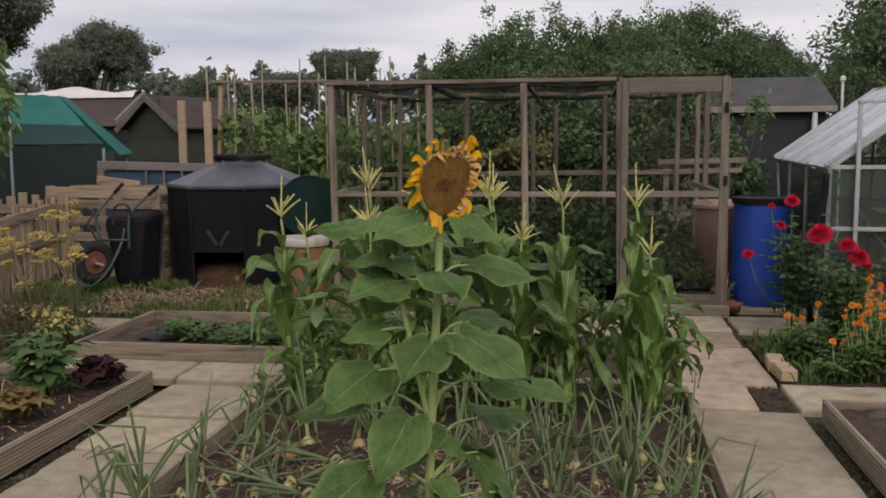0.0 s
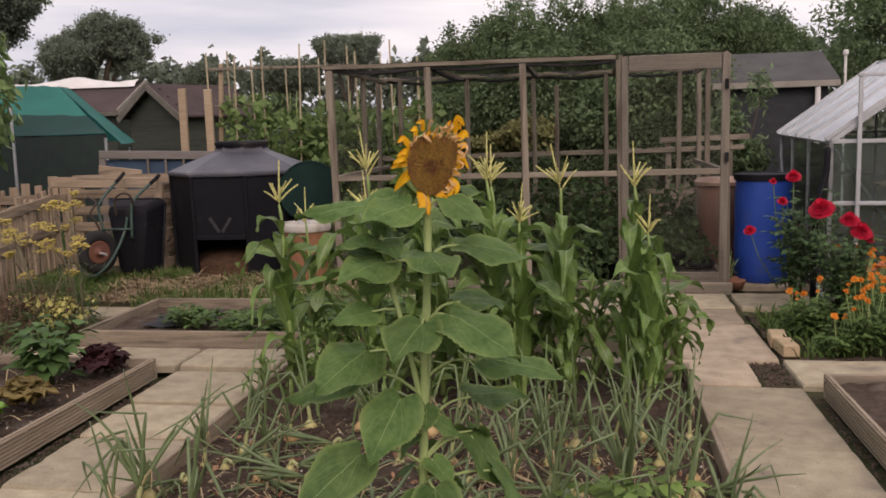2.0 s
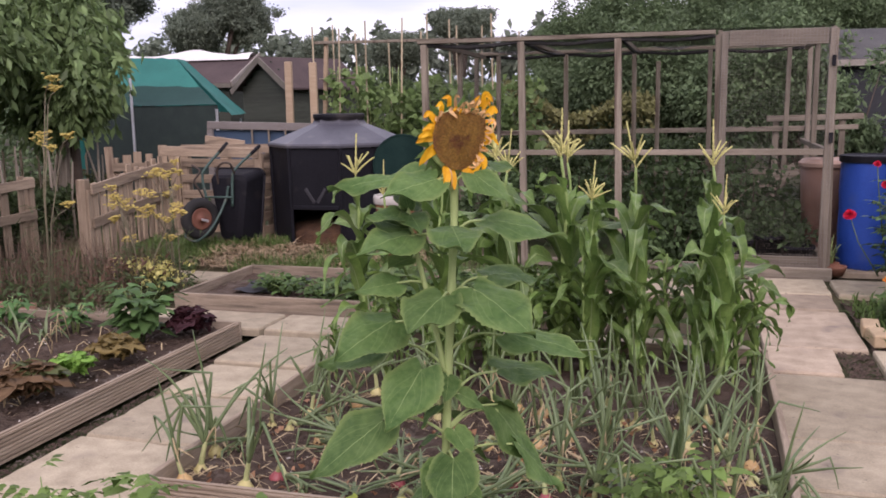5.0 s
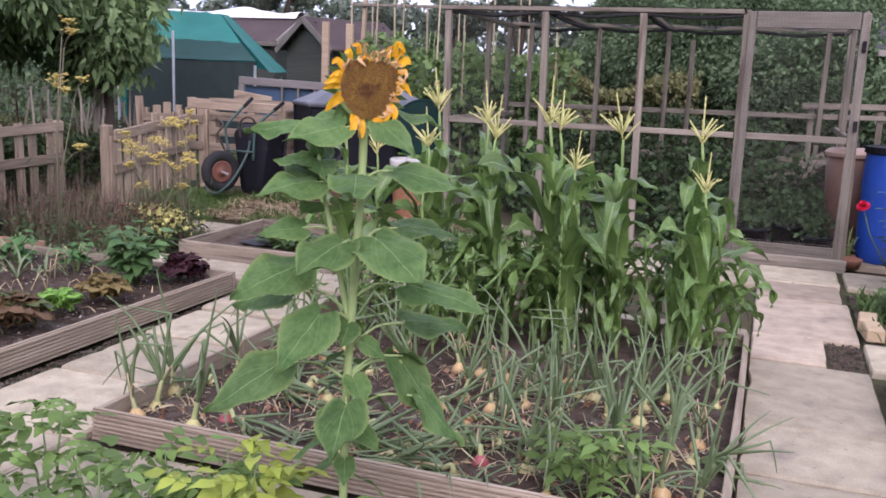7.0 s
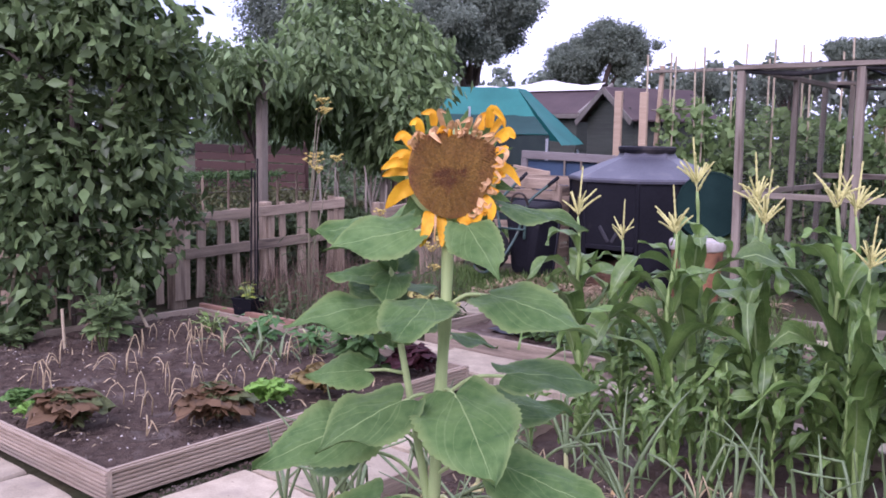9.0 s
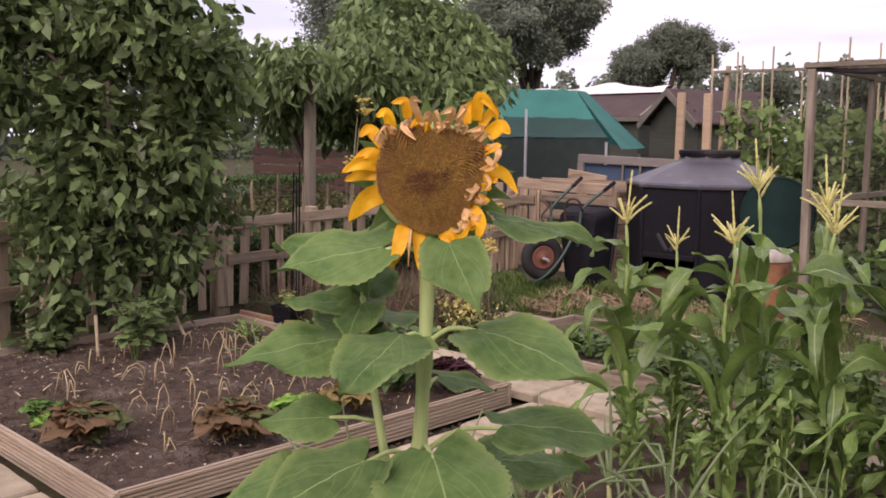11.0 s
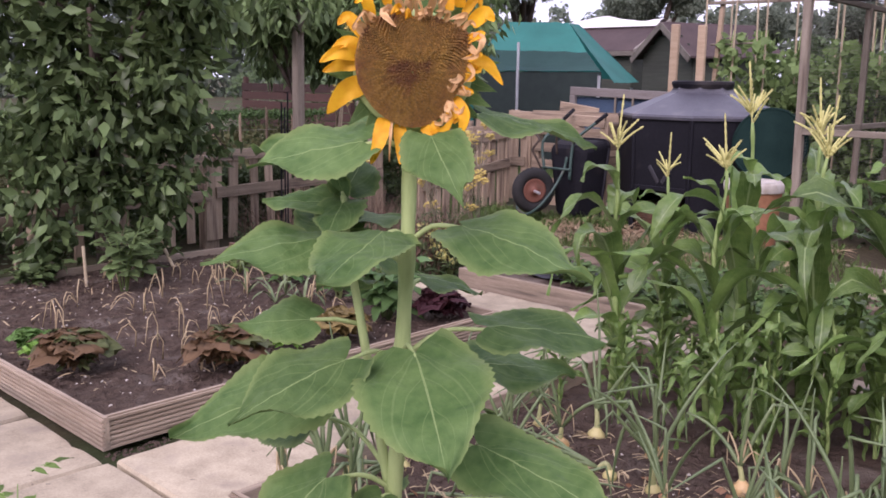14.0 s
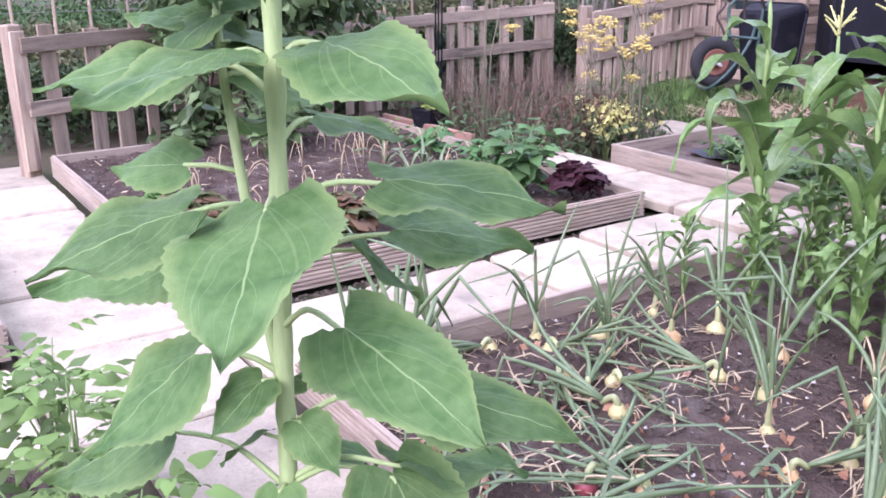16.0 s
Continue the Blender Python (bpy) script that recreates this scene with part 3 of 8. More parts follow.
for x in (-0.885, 2.365):
    for z in (0.965, 0.1):
        part("rail", Kit().beam((x, CY0 + 0.03, z), (x, CY1 - 0.03, z), 0.04, 0.045, 0.004), TIMBER_H, cage)
# black net over the roof, sagging between the rails
nrow, nuv = [], []
for j in range(23):
    y = CY0 - 0.03 + (CY1 - CY0 + 0.06) * j / 22
    r = []
    for i in range(53):
        x = -0.96 + 3.33 * i / 52
        d = min(abs(x - c) for c in CX)
        dy = min(abs(y - CY0), abs(y - CY1))
        r.append((x, y, CT + 0.05 - 0.16 * min(d, 0.4) * min(1, dy * 2.5) + 0.008 * noise.noise((x * 5, y * 5, 1))))
        nuv.append((x, y))
    nrow.append(r)
part("roof_net", Kit().sheet(nrow), NET_BLACK, cage, "black bird netting", uv=nuv)
for x, y0, y1 in ((-0.915, CY0, CY1), (2.39, CY0, CY1)):
    r, u = [], []
    for j in range(12):
        z = 0.05 + (CT - 0.05) * j / 11
        r.append([(x + 0.015 * noise.noise((y * 3, z * 3, x)), y, z) for y in np.linspace(y0, y1, 12)])
        u += [(y, z) for y in np.linspace(y0, y1, 12)]
    part("side_mesh", Kit().sheet(r), NET_WIRE, cage, "fine galvanised wire mesh", uv=u)

for y0, a, b in ((CY0 + 0.01, -0.93, 1.5), (CY1, -0.95, 2.38)):
    pts, rad = [], []
    for i in range(49):
        x = a + (b - a) * i / 48
        d = min(abs(x - c) for c in CX)
        pts.append((x, y0 + 0.01 * math.sin(x * 7), CT - 0.005 - 0.07 * min(d, 0.4) + 0.006 * noise.noise((x * 6, y0, 3))))
        rad.append(0.017 + 0.007 * noise.noise((x * 9, 2, y0)))
    part("rolled_net", Kit().tube(pts, rad, 7), surface("bunched_black_net", (0.012, 0.012, 0.012), (0.028, 0.027, 0.026), scale=30, rough=0.9, bump=0.6), cage, "bunched black netting", smooth=True)
for c in CX[1:4]:
    part("rolled_net", Kit().tube([(c + 0.02, CY0 + 0.03 + (CY1 - CY0 - 0.06) * i / 12, CT - 0.012 - 0.03 * math.sin(math.pi * i / 12)) for i in range(13)], 0.013, 6), BLACK, cage, "bunched black netting", smooth=True)

# door of the cage, closed, with galvanised mesh stapled over its frame
door = part("door", Kit().beam((1.575, CY0 - 0.035, 0.05), (1.57, CY0 - 0.035, CT + 0.02), 0.05, 0.03, 0.004), TIMBER, cage, "closed mesh-covered timber door")
part("stile", Kit().beam((2.345, CY0 - 0.035, 0.05), (2.36, CY0 - 0.035, CT + 0.02), 0.06, 0.03, 0.004), TIMBER, door)
for z, h in ((CT - 0.035, 0.12), (0.97, 0.05), (0.10, 0.10)):
    part("cross_rail", Kit().beam((1.60, CY0 - 0.037, z), (2.32, CY0 - 0.037, z), 0.028, h, 0.004), TIMBER_H, door)
wire = surface("galvanised_wire", (0.20, 0.18, 0.16), (0.30, 0.27, 0.24), rough=0.6, metal=0.5, bump=0)
k = Kit()
for x in np.arange(1.555, 2.38, 0.02):
    k.beam((x, CY0 - 0.056, 0.05), (x, CY0 - 0.056, CT + 0.02), 0.0004, 0.0004, 0)
for z in np.arange(0.05, CT + 0.03, 0.02):
    k.beam((1.55, CY0 - 0.0575, z), (2.38, CY0 - 0.0575, z), 0.0004, 0.0004, 0)
for x in np.arange(1.56, 2.38, 0.025):
    k.beam((x, CY0 - 0.059, 0.06), (x, CY0 - 0.059, 0.17), 0.0018, 0.001, 0)
for z in np.arange(0.06, 0.18, 0.022):
    k.beam((1.55, CY0 - 0.0605, z), (2.38, CY0 - 0.0605, z), 0.001, 0.0018, 0)
for x in np.arange(1.56, 2.38, 0.025):
    k.beam((x, CY0 - 0.0555, CT - 0.095), (x, CY0 - 0.0555, CT + 0.025), 0.0022, 0.001, 0)
for z in np.arange(CT - 0.09, CT + 0.03, 0.022):
    k.beam((1.555, CY0 - 0.0565, z), (2.375, CY0 - 0.0565, z), 0.001, 0.0022, 0)
for xs in (1.572, 2.352):
    for x in (-0.022, 0.0, 0.022):
        k.beam((xs + x, CY0 - 0.0555, 0.18), (xs + x, CY0 - 0.0555, CT - 0.1), 0.0022, 0.001, 0)
    for z in np.arange(0.19, CT - 0.1, 0.022):
        k.beam((xs - 0.03, CY0 - 0.0565, z), (xs + 0.03, CY0 - 0.0565, z), 0.001, 0.0022, 0)
part("wire_mesh", k, wire, door, "fine galvanised wire mesh")
part("latch", Kit().beam((2.36, CY0 - 0.07, 1.70), (2.36, CY0 - 0.07, 1.62), 0.03, 0.012, 0.003), BLACK, door, "black latch")
part("latch", Kit().beam((2.365, CY0 - 0.07, 1.12), (2.365, CY0 - 0.07, 1.04), 0.03, 0.012, 0.003), BLACK, door, "black latch")
part("threshold", Kit().beam((1.4, CY0 - 0.09, 0.02), (2.42, CY0 - 0.09, 0.02), 0.05, 0.10, 0.006), TIMBER_H, cage)


# ---------------------------------------------------------------- compost corner
def octagon(r, z, n=8, off=0.0):
    return [(r * math.cos(2 * math.pi * (i + 0.5) / n + off), r * math.sin(2 * math.pi * (i + 0.5) / n + off), z) for i in range(n)]


BX, BY = -1.93, 9.0
bin_ = thing("compost_bin", "large black octagonal plastic compost bin with lid", "compost bin", (BX, BY, rise(BX, BY) - 0.03))
bin_.matrix_basis = bin_.matrix_basis @ Matrix.Diagonal((0.985, 0.985, 1.06, 1.0))
R = 0.665
ring0, ring1 = octagon(R * 0.97, 0), octagon(R, 0.9)
inner0, inner1 = octagon(R * 0.93, 0), octagon(R * 0.95, 0.9)
for i in range(8):
    j = (i + 1) % 8
    lo = 0.34 if i == 5 else 0.0
    a0, b0 = [Vector(ring0[i]).lerp(Vector(ring1[i]), lo / 0.9), Vector(ring0[j]).lerp(Vector(ring1[j]), lo / 0.9)]
    c0, d0 = [Vector(inner0[i]).lerp(Vector(inner1[i]), lo / 0.9), Vector(inner0[j]).lerp(Vector(inner1[j]), lo / 0.9)]
    k = Kit()
    k.add([a0, b0, Vector(ring1[j]), Vector(ring1[i]), c0, d0, Vector(inner1[j]), Vector(inner1[i])],
          [(0, 1, 2, 3), (5, 4, 7, 6), (4, 5, 1, 0), (3, 2, 6, 7)])
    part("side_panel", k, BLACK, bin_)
for i in range(8):
    p, q = Vector(ring0[i]) * 1.003, Vector(ring1[i]) * 1.003
    part("corner_rib", Kit().beam((p.x, p.y, 0.0), (q.x, q.y, 0.89), 0.03, 0.03, 0.008), BLACK, bin_)
HY = R * 0.97 * math.cos(math.pi / 8)
for s in (-1, 1):
    part("hatch_frame", Kit().beam((s * 0.245, -HY - 0.004, 0.0), (s * 0.25, -HY - 0.012, 0.62), 0.028, 0.02, 0.004), BLACK, bin_)
part("hatch_lip", Kit().beam((-0.23, -HY - 0.012, 0.355), (0.23, -HY - 0.012, 0.355), 0.02, 0.035, 0.004), BLACK, bin_)
for s in (-1, 1):
    part("moulded_mark", Kit().beam((s * 0.10, -HY - 0.016, 0.52), (s * 0.015, -HY - 0.012, 0.40), 0.03, 0.008, 0.003, up=(0, 1, 0)), surface("scuffed_black_plastic", (0.022, 0.022, 0.026), (0.035, 0.034, 0.038), rough=0.6, bump=0.1), bin_)
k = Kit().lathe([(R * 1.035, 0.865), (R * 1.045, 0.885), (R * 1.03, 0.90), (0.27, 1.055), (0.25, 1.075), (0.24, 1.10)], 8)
lid = part("lid", k, LIDBLACK, bin_, "paler black pitched lid")
part("lid_cap", Kit().lathe([(0.22, 1.085), (0.238, 1.09), (0.252, 1.12), (0.25, 1.14), (0.235, 1.147), (0.21, 1.14)], 32), BLACK, lid, "round black cap", smooth=False)
part("compost", Kit().lathe([(0.6, 0.02), (0.58, 0.12), (0.4, 0.2), (0.1, 0.25)], 14), surface("brown_compost", (0.04, 0.02, 0.011), (0.10, 0.05, 0.024), scale=14, fine=80, bump=0.8, rough=0.95, bump_dist=0.03), bin_, "brown rotting compost")

# round dark lid stood on the tub
disc = thing("round_lid", "dark green round plastic lid leaning behind the tub", "lid", (-1.18, 8.62, 0.57))
DM = pose(0, 0.04, 0.275, 80, 0, 12)
GREENP = surface("dark_green_plastic", (0.004, 0.016, 0.014), (0.009, 0.026, 0.022), rough=0.8, bump=0.05, spec=0.1)
part("disc", Kit().lathe([(0.02, 0.03), (0.25, 0.012), (0.255, 0.02), (0.02, 0.04)], 40, DM), GREENP, disc)
part("rim", Kit().lathe([(0.264 + 0.012 * math.cos(a), 0.014 + 0.012 * math.sin(a)) for a in np.linspace(math.pi, -math.pi, 9)], 40, DM, closed=True), GREENP, disc, "rounded green rim", smooth=True)

# old paint tub with white lid
rust = surface("rusty_orange_plastic", (0.20, 0.085, 0.045), (0.33, 0.165, 0.085), scale=5, fine=40, rough=0.7, bump=0.2, stain=(0.10, 0.05, 0.03), stain_scale=5, spec=0.3)
tub = thing("tub", "faded rusty-orange tub with dirty white lid", "tub", (-1.12, 8.32, rise(-1.12, 8.32) - 0.02))
part("body", Kit().lathe([(0.165, 0.0), (0.17, 0.01), (0.18, 0.25), (0.195, 0.44), (0.2, 0.45), (0.2, 0.47)], 32), rust, tub, smooth=True)
tl = part("lid", Kit().lathe([(0.205, 0.44), (0.21, 0.45), (0.213, 0.5), (0.205, 0.515), (0.17, 0.51), (0.165, 0.495), (0.0, 0.5)], 32), surface("dirty_white_plastic", (0.36, 0.34, 0.30), (0.50, 0.47, 0.42), scale=5, rough=0.6, bump=0.1, stain=(0.3, 0.27, 0.22), stain_scale=6), tub, "dirty white lid", smooth=True)
part("handle", Kit().tube([(-0.06, -0.05, 0.5), (-0.04, -0.05, 0.53), (0.04, -0.05, 0.53), (0.06, -0.05, 0.5)], 0.006, 6), ALU, tl)

# pallet compost bay
bay = thing("pallet_bay", "compost bay of upright weathered pallets", "pallet bay", (0, 0, 0))
pz = 0.07
for z in (0.10, 0.27, 0.44, 0.60, 0.76, 0.90):
    part("slat", Kit().beam((-3.68, 9.02, pz + z), (-2.68, 9.02, pz + z + random.uniform(-.01, .01)), 0.018, 0.085, 0.003), PALLET_H, bay)
for x in (-3.66, -3.2, -2.7):
    part("post", Kit().beam((x, 9.07, 0), (x, 9.07, pz + 0.92), 0.09, 0.08, 0.006), PALLET, bay)
part("post", Kit().beam((-2.62, 8.62, 0), (-2.61, 8.64, pz + 0.88), 0.085, 0.05, 0.006), PALLET, bay)
for z in (0.12, 0.26, 0.40, 0.54, 0.68, 0.82):
    part("slat", Kit().beam((-2.64, 8.66, pz + z), (-2.64, 9.05, pz + z), 0.09, 0.018, 0.003, up=(1, 0, 0)), PALLET_H, bay)
part("top_rail", Kit().beam((-3.68, 8.66, pz + 0.9), (-2.60, 8.62, pz + 0.88), 0.03, 0.095, 0.005), PALLET_H, bay)
part("top_rail", Kit().beam((-3.5, 9.2, pz + 0.98), (-3.0, 9.1, pz + 0.93), 0.022, 0.1, 0.005), PALLET_H, bay)

# old framed panel with blue sheet behind
GREYFRAME = surface("silvered_timber", (0.13, 0.115, 0.105), (0.22, 0.20, 0.185), scale=5, fine=50, rough=0.85, bump=0.3, stretch=(0.6, 0.6, 7))
panel = thing("framed_panel", "grey timber frame with faded blue sheet inside", "panel", (0, 0, 0))
part("frame", Kit().beam((-3.85, 9.85, 1.19), (-2.35, 9.85, 1.15), 0.04, 0.085, 0.005).beam((-3.82, 9.85, 0), (-3.82, 9.85, 1.145), 0.07, 0.04, 0.005)
     .beam((-2.4, 9.85, 0), (-2.4, 9.85, 1.11), 0.07, 0.04, 0.005).beam((-3.78, 9.85, 0.78), (-2.42, 9.85, 0.78), 0.03, 0.06, 0.005), GREYFRAME, panel)
part("sheet", Kit().box((-3.1, 9.88, 0.78), (1.4, 0.006, 0.70), c=0.002), surface("faded_blue_sheet", (0.025, 0.05, 0.09), (0.045, 0.08, 0.13), scale=3, rough=0.6, bump=0.1), panel, "faded blue plastic sheet")
for x in (-3.3, -3.1, -2.9):
    part("upright", Kit().beam((x, 9.83, 0.8), (x, 9.83, 1.14), 0.02, 0.015, 0.002), TIMBER, panel)

# wheelbarrow stood on its nose against the bay
WB = Vector((-2.82, 8.3, rise(-2.8, 8.3) - 0.03))
barrow = thing("wheelbarrow", "upended wheelbarrow with black tray, green tube frame, orange hub", "wheelbarrow", (WB.x + 0.01, WB.y - 0.05, WB.z + 0.085))


def wb(*pts):
    return [Vector(p) - WB for p in pts]


# tray stands on its front edge, its underside towards the path
rings = []
for f, inset, back in ((0.0, 0.0, 0.26), (0.25, 0.012, 0.2), (0.75, 0.05, 0.09), (0.93, 0.07, 0.045), (1.0, 0.12, 0.03)):
    y = 8.36 + back
    x0, x1, z0, z1 = -3.04 + inset, -2.53 - inset, 0.0 + inset * 1.2, 0.72 - inset * 0.6
    taper = 0.07
    ring = []
    for cx, cz, a0 in ((x1 - 0.06, z1 - 0.06, 0), (x0 + 0.06, z1 - 0.06, 90), (x0 + 0.06 + taper, z0 + 0.06, 180), (x1 - 0.06 - taper, z0 + 0.06, 270)):
        for q in range(5):
            a = radians(a0 + 22.5 * q)
            ring.append((cx + 0.06 * math.cos(a), y, cz + 0.06 * math.sin(a)))
    rings.append(wb(*ring))
k = Kit().sheet([r_ + [r_[0]] for r_ in rings])
k.f.append(tuple(range(len(k.v) - 21, len(k.v) - 1)))
part("tray", k, BLACK, barrow, "dark plastic tray", smooth=False)
part("tray_rim", Kit().tube(rings[0] + [rings[0][0]], 0.013, 8), BLACK, barrow, smooth=True)
green = surface("green_painted_steel", (0.022, 0.05, 0.04), (0.045, 0.085, 0.07), scale=6, rough=0.5, bump=0.05, stain=(0.16, 0.13, 0.10), stain_scale=8, stain_at=0.6)
for a, b, c in (((-3.02, 8.40, 0.74), (-2.94, 8.55, 0.895), -0.06), ((-2.71, 8.40, 0.735), (-2.61, 8.55, 0.876), 0.0)):
    a, b = Vector(a), Vector(b)
    part("handle", Kit().tube(curve(wb(a + Vector((-0.02 - c, -0.05, -0.34)), a + Vector((-0.02, -0.03, -0.1)), a, b)), 0.013, 10), green, barrow, "green steel tube", smooth=True)
    part("grip", Kit().tube(wb(b - (b - a) * 0.1, b + (b - a) * 0.45), 0.017, 10), BLACK, barrow, "black rubber grip", smooth=True)
rusty = surface("rusty_dark_steel", (0.03, 0.026, 0.022), (0.075, 0.05, 0.036), scale=9, rough=0.75, bump=0.1)
part("leg", Kit().tube(curve(wb((-3.10, 8.30, 0.775), (-3.02, 8.30, 0.72), (-3.065, 8.27, 0.63), (-3.04, 8.30, 0.55), (-3.02, 8.34, 0.46))), 0.010, 10), rusty, barrow, "dark curved tube leg", smooth=True)
part("leg", Kit().tube(curve(wb((-2.86, 8.34, 0.6), (-2.84, 8.30, 0.735), (-2.77, 8.27, 0.795), (-2.69, 8.27, 0.79), (-2.69, 8.34, 0.70))), 0.010, 10), rusty, barrow, "dark curved tube leg", smooth=True)
part("cross_bar", Kit().tube(wb((-3.0, 8.33, 0.48), (-2.72, 8.33, 0.48)), 0.010, 8), green, barrow, "green steel tube", smooth=True)
part("nose_guard", Kit().tube(curve(wb((-2.77, 8.36, 0.58), (-2.79, 8.34, 0.46), (-2.83, 8.25, 0.30), (-2.875, 8.15, 0.18), (-2.97, 8.11, 0.103), (-3.07, 8.11, 0.124), (-3.10, 8.15, 0.185), (-3.04, 8.33, 0.44))), 0.012, 10), green, barrow, "green steel tube", smooth=True)
WC = wb((-2.96, 8.16, 0.30))[0]
part("axle", Kit().tube([WC + Vector((-0.02, 0.0, 0.0)), WC + Vector((0.12, -0.07, -0.01))], 0.012, 8), ALU, barrow, "bare steel axle")
wm = pose(WC.x, WC.y, WC.z, 90, 0, 62)
wheel = part("wheel", Kit().lathe([(0.07, -0.03), (0.10, -0.035), (0.10, 0.035), (0.085, 0.03), (0.03, 0.02), (0.025, 0.05), (0.0, 0.05)], 28, wm), surface("orange_wheel_rim", (0.10, 0.042, 0.026), (0.17, 0.065, 0.04), rough=0.7, bump=0.1, stain=(0.12, 0.06, 0.04), stain_scale=9), barrow, "rusty orange rim", smooth=True)
k = Kit()
k.lathe([(0.142 + 0.05 * math.cos(a), 0.046 * math.sin(a)) for a in np.linspace(math.pi, -math.pi, 13)], 32, wm, closed=True)
part("tyre", k, surface("dusty_rubber", (0.009, 0.009, 0.009), (0.022, 0.021, 0.02), rough=0.85, bump=0.2), wheel, "dusty black tyre", smooth=True)


# ---------------------------------------------------------------- pallet fence
def picket_fence(label, a, b, gap, top, seed, rails=(0.40, 0.68), posts=2, wide=0.082, flip=1):
    r = random.Random(seed)
    t = thing("picket_fence", label, "fence", (0, 0, 0), group="pallet fence")
    a, b = Vector((*a, 0)), Vector((*b, 0))
    d = (b - a)
    n = d.normalized().cross(Vector((0, 0, 1))) * flip
    g = max(2, int(d.length / gap))
    up = Vector((0, 0, 1))
    for z in rails:
        part("rail", Kit().beam(a + up * (z + rise(a.x, a.y)), b + up * (z + r.uniform(-.03, .03) + rise(b.x, b.y)), 0.085, 0.022, 0.003, up=n), PALLET_H, t)
    for i in range(g + 1):
        p = a.lerp(b, (i + r.uniform(-.12, .12)) / g) - n * 0.022
        h = top + r.uniform(-0.06, 0.05)
        lean = d.normalized() * r.uniform(-0.03, 0.03)
        k = Kit().beam(p + up * (rise(p.x, p.y) + 0.03), p + lean + up * (h + rise(p.x, p.y)), wide * r.uniform(0.8, 1.15), 0.018, 0.003, up=n)
        part("picket", k, PALLET, t)
    for i in range(posts):
        p = a.lerp(b, i / max(1, posts - 1)) - n * 0.075
        part("post", Kit().beam(p + up * -0.05, p + up * (top + 0.04), 0.085, 0.085, 0.008, up=n), PALLET, t)
    return t


picket_fence("weathered pallet picket fence beside the lettuce bed", (-3.72, 3.38), (-4.22, 4.55), 0.185, 0.80, 3, rails=(0.38, 0.73), wide=0.105)
picket_fence("weathered pallet picket fence behind the fruit tree", (-4.24, 4.6), (-4.36, 5.9), 0.180, 0.74, 4)
picket_fence("weathered pallet picket fence with rough rails", (-4.37, 5.95), (-4.41, 7.74), 0.175, 0.74, 5, posts=3)
r = random.Random(29)
for i in range(13):
    t = thing("stake", "thin rough stake standing in the gap of the fence", "stake", (-4.55 - r.uniform(0, 0.5), 7.85 + 0.115 * i + r.uniform(-.04, .04), 0.0), group="fence stakes")
    h = r.uniform(0.85, 1.12)
    part("shaft", Kit().tube([(0, 0, -0.05), (r.uniform(-.04, .04), r.uniform(-.05, .05), h * 0.6), (r.uniform(-.09, .09), r.uniform(-.09, .09), h)], [0.016, 0.014, 0.008], 6), TIMBER, t, smooth=True)
t = thing("stake", "thick split stake beside the broken fence", "stake", (-5.05, 8.9, 0.0), group="fence stakes")
part("shaft", Kit().beam((0, 0, -0.05), (0.05, 0.03, 1.05), 0.09, 0.07, 0.008), TIMBER, t)
picket_fence("pallet gate panel near the compost bay", (-3.53, 7.38), (-3.72, 8.72), 0.115, 0.76, 7, rails=(0.42, 0.71))
picket_fence("broken pallet fence across the far corner", (-4.3, 8.75), (-3.75, 9.0), 0.12, 0.85, 9)
# split pale fence beyond
pales = thing("pale_fence", "thin grey chestnut pale fence beyond the plot", "fence", (0, 0, 0))
r = random.Random(31)
for i in range(26):
    y = 3.2 + i * 0.3
    x = -6.3 - 0.25 * math.sin(y * 0.5) + r.uniform(-.02, .02)
    h = r.uniform(0.85, 1.0)
    part("pale", Kit().tube([(x, y, -0.02), (x + r.uniform(-.03, .03), y + r.uniform(-.02, .02), h - 0.05), (x, y, h)], [0.016, 0.014, 0.003], 5), PALLET, pales)
for z in (0.25, 0.75):
    part("wire", Kit().tube([(-6.3 - 0.25 * math.sin(y * 0.5) - 0.018, y, z) for y in np.arange(3.1, 10.6, 0.3)], 0.003, 4), wire, pales)

arch = thing("post", "tall grey square timber post carrying fruit branches", "post", (-5.02, 7.25, -0.05))
part("shaft", Kit().beam((0, 0, 0), (0.02, 0, 2.1), 0.085, 0.085, 0.008), TIMBER, arch)
for x, y, h in ((-3.69, 11.6, 1.99), (-3.34, 11.6, 1.97)):
    p = thing("post", "rough sawn timber post behind the compost bin", "post", (x, y, -0.05), group="bean row posts")
    part("shaft", Kit().beam((0, 0, 0), (random.uniform(-.02, .02), 0, h), 0.095, 0.05, 0.006), NEWWOOD if x < -3.2 else TIMBER, p)


# ---------------------------------------------------------------- net tunnel, sheds
tunnel = thing("net_tunnel", "frame covered with teal and dark shade netting", "net tunnel", (0, 0, 0))
def panel_net(p, q, r_, s, n=10, sag=0.05, seed=0):
    p, q, r_, s = (Vector(c) for c in (p, q, r_, s))
    rows = []
    for j in range(n + 1):
        a, b = p.lerp(s, j / n), q.lerp(r_, j / n)
        rows.append([a.lerp(b, i / n) + Vector((0, 0, -sag * math.sin(math.pi * i / n) * math.sin(math.pi * j / n) + 0.02 * noise.noise((i * .7, j * .7, seed)))) for i in range(n + 1)])
    return Kit().sheet(rows)


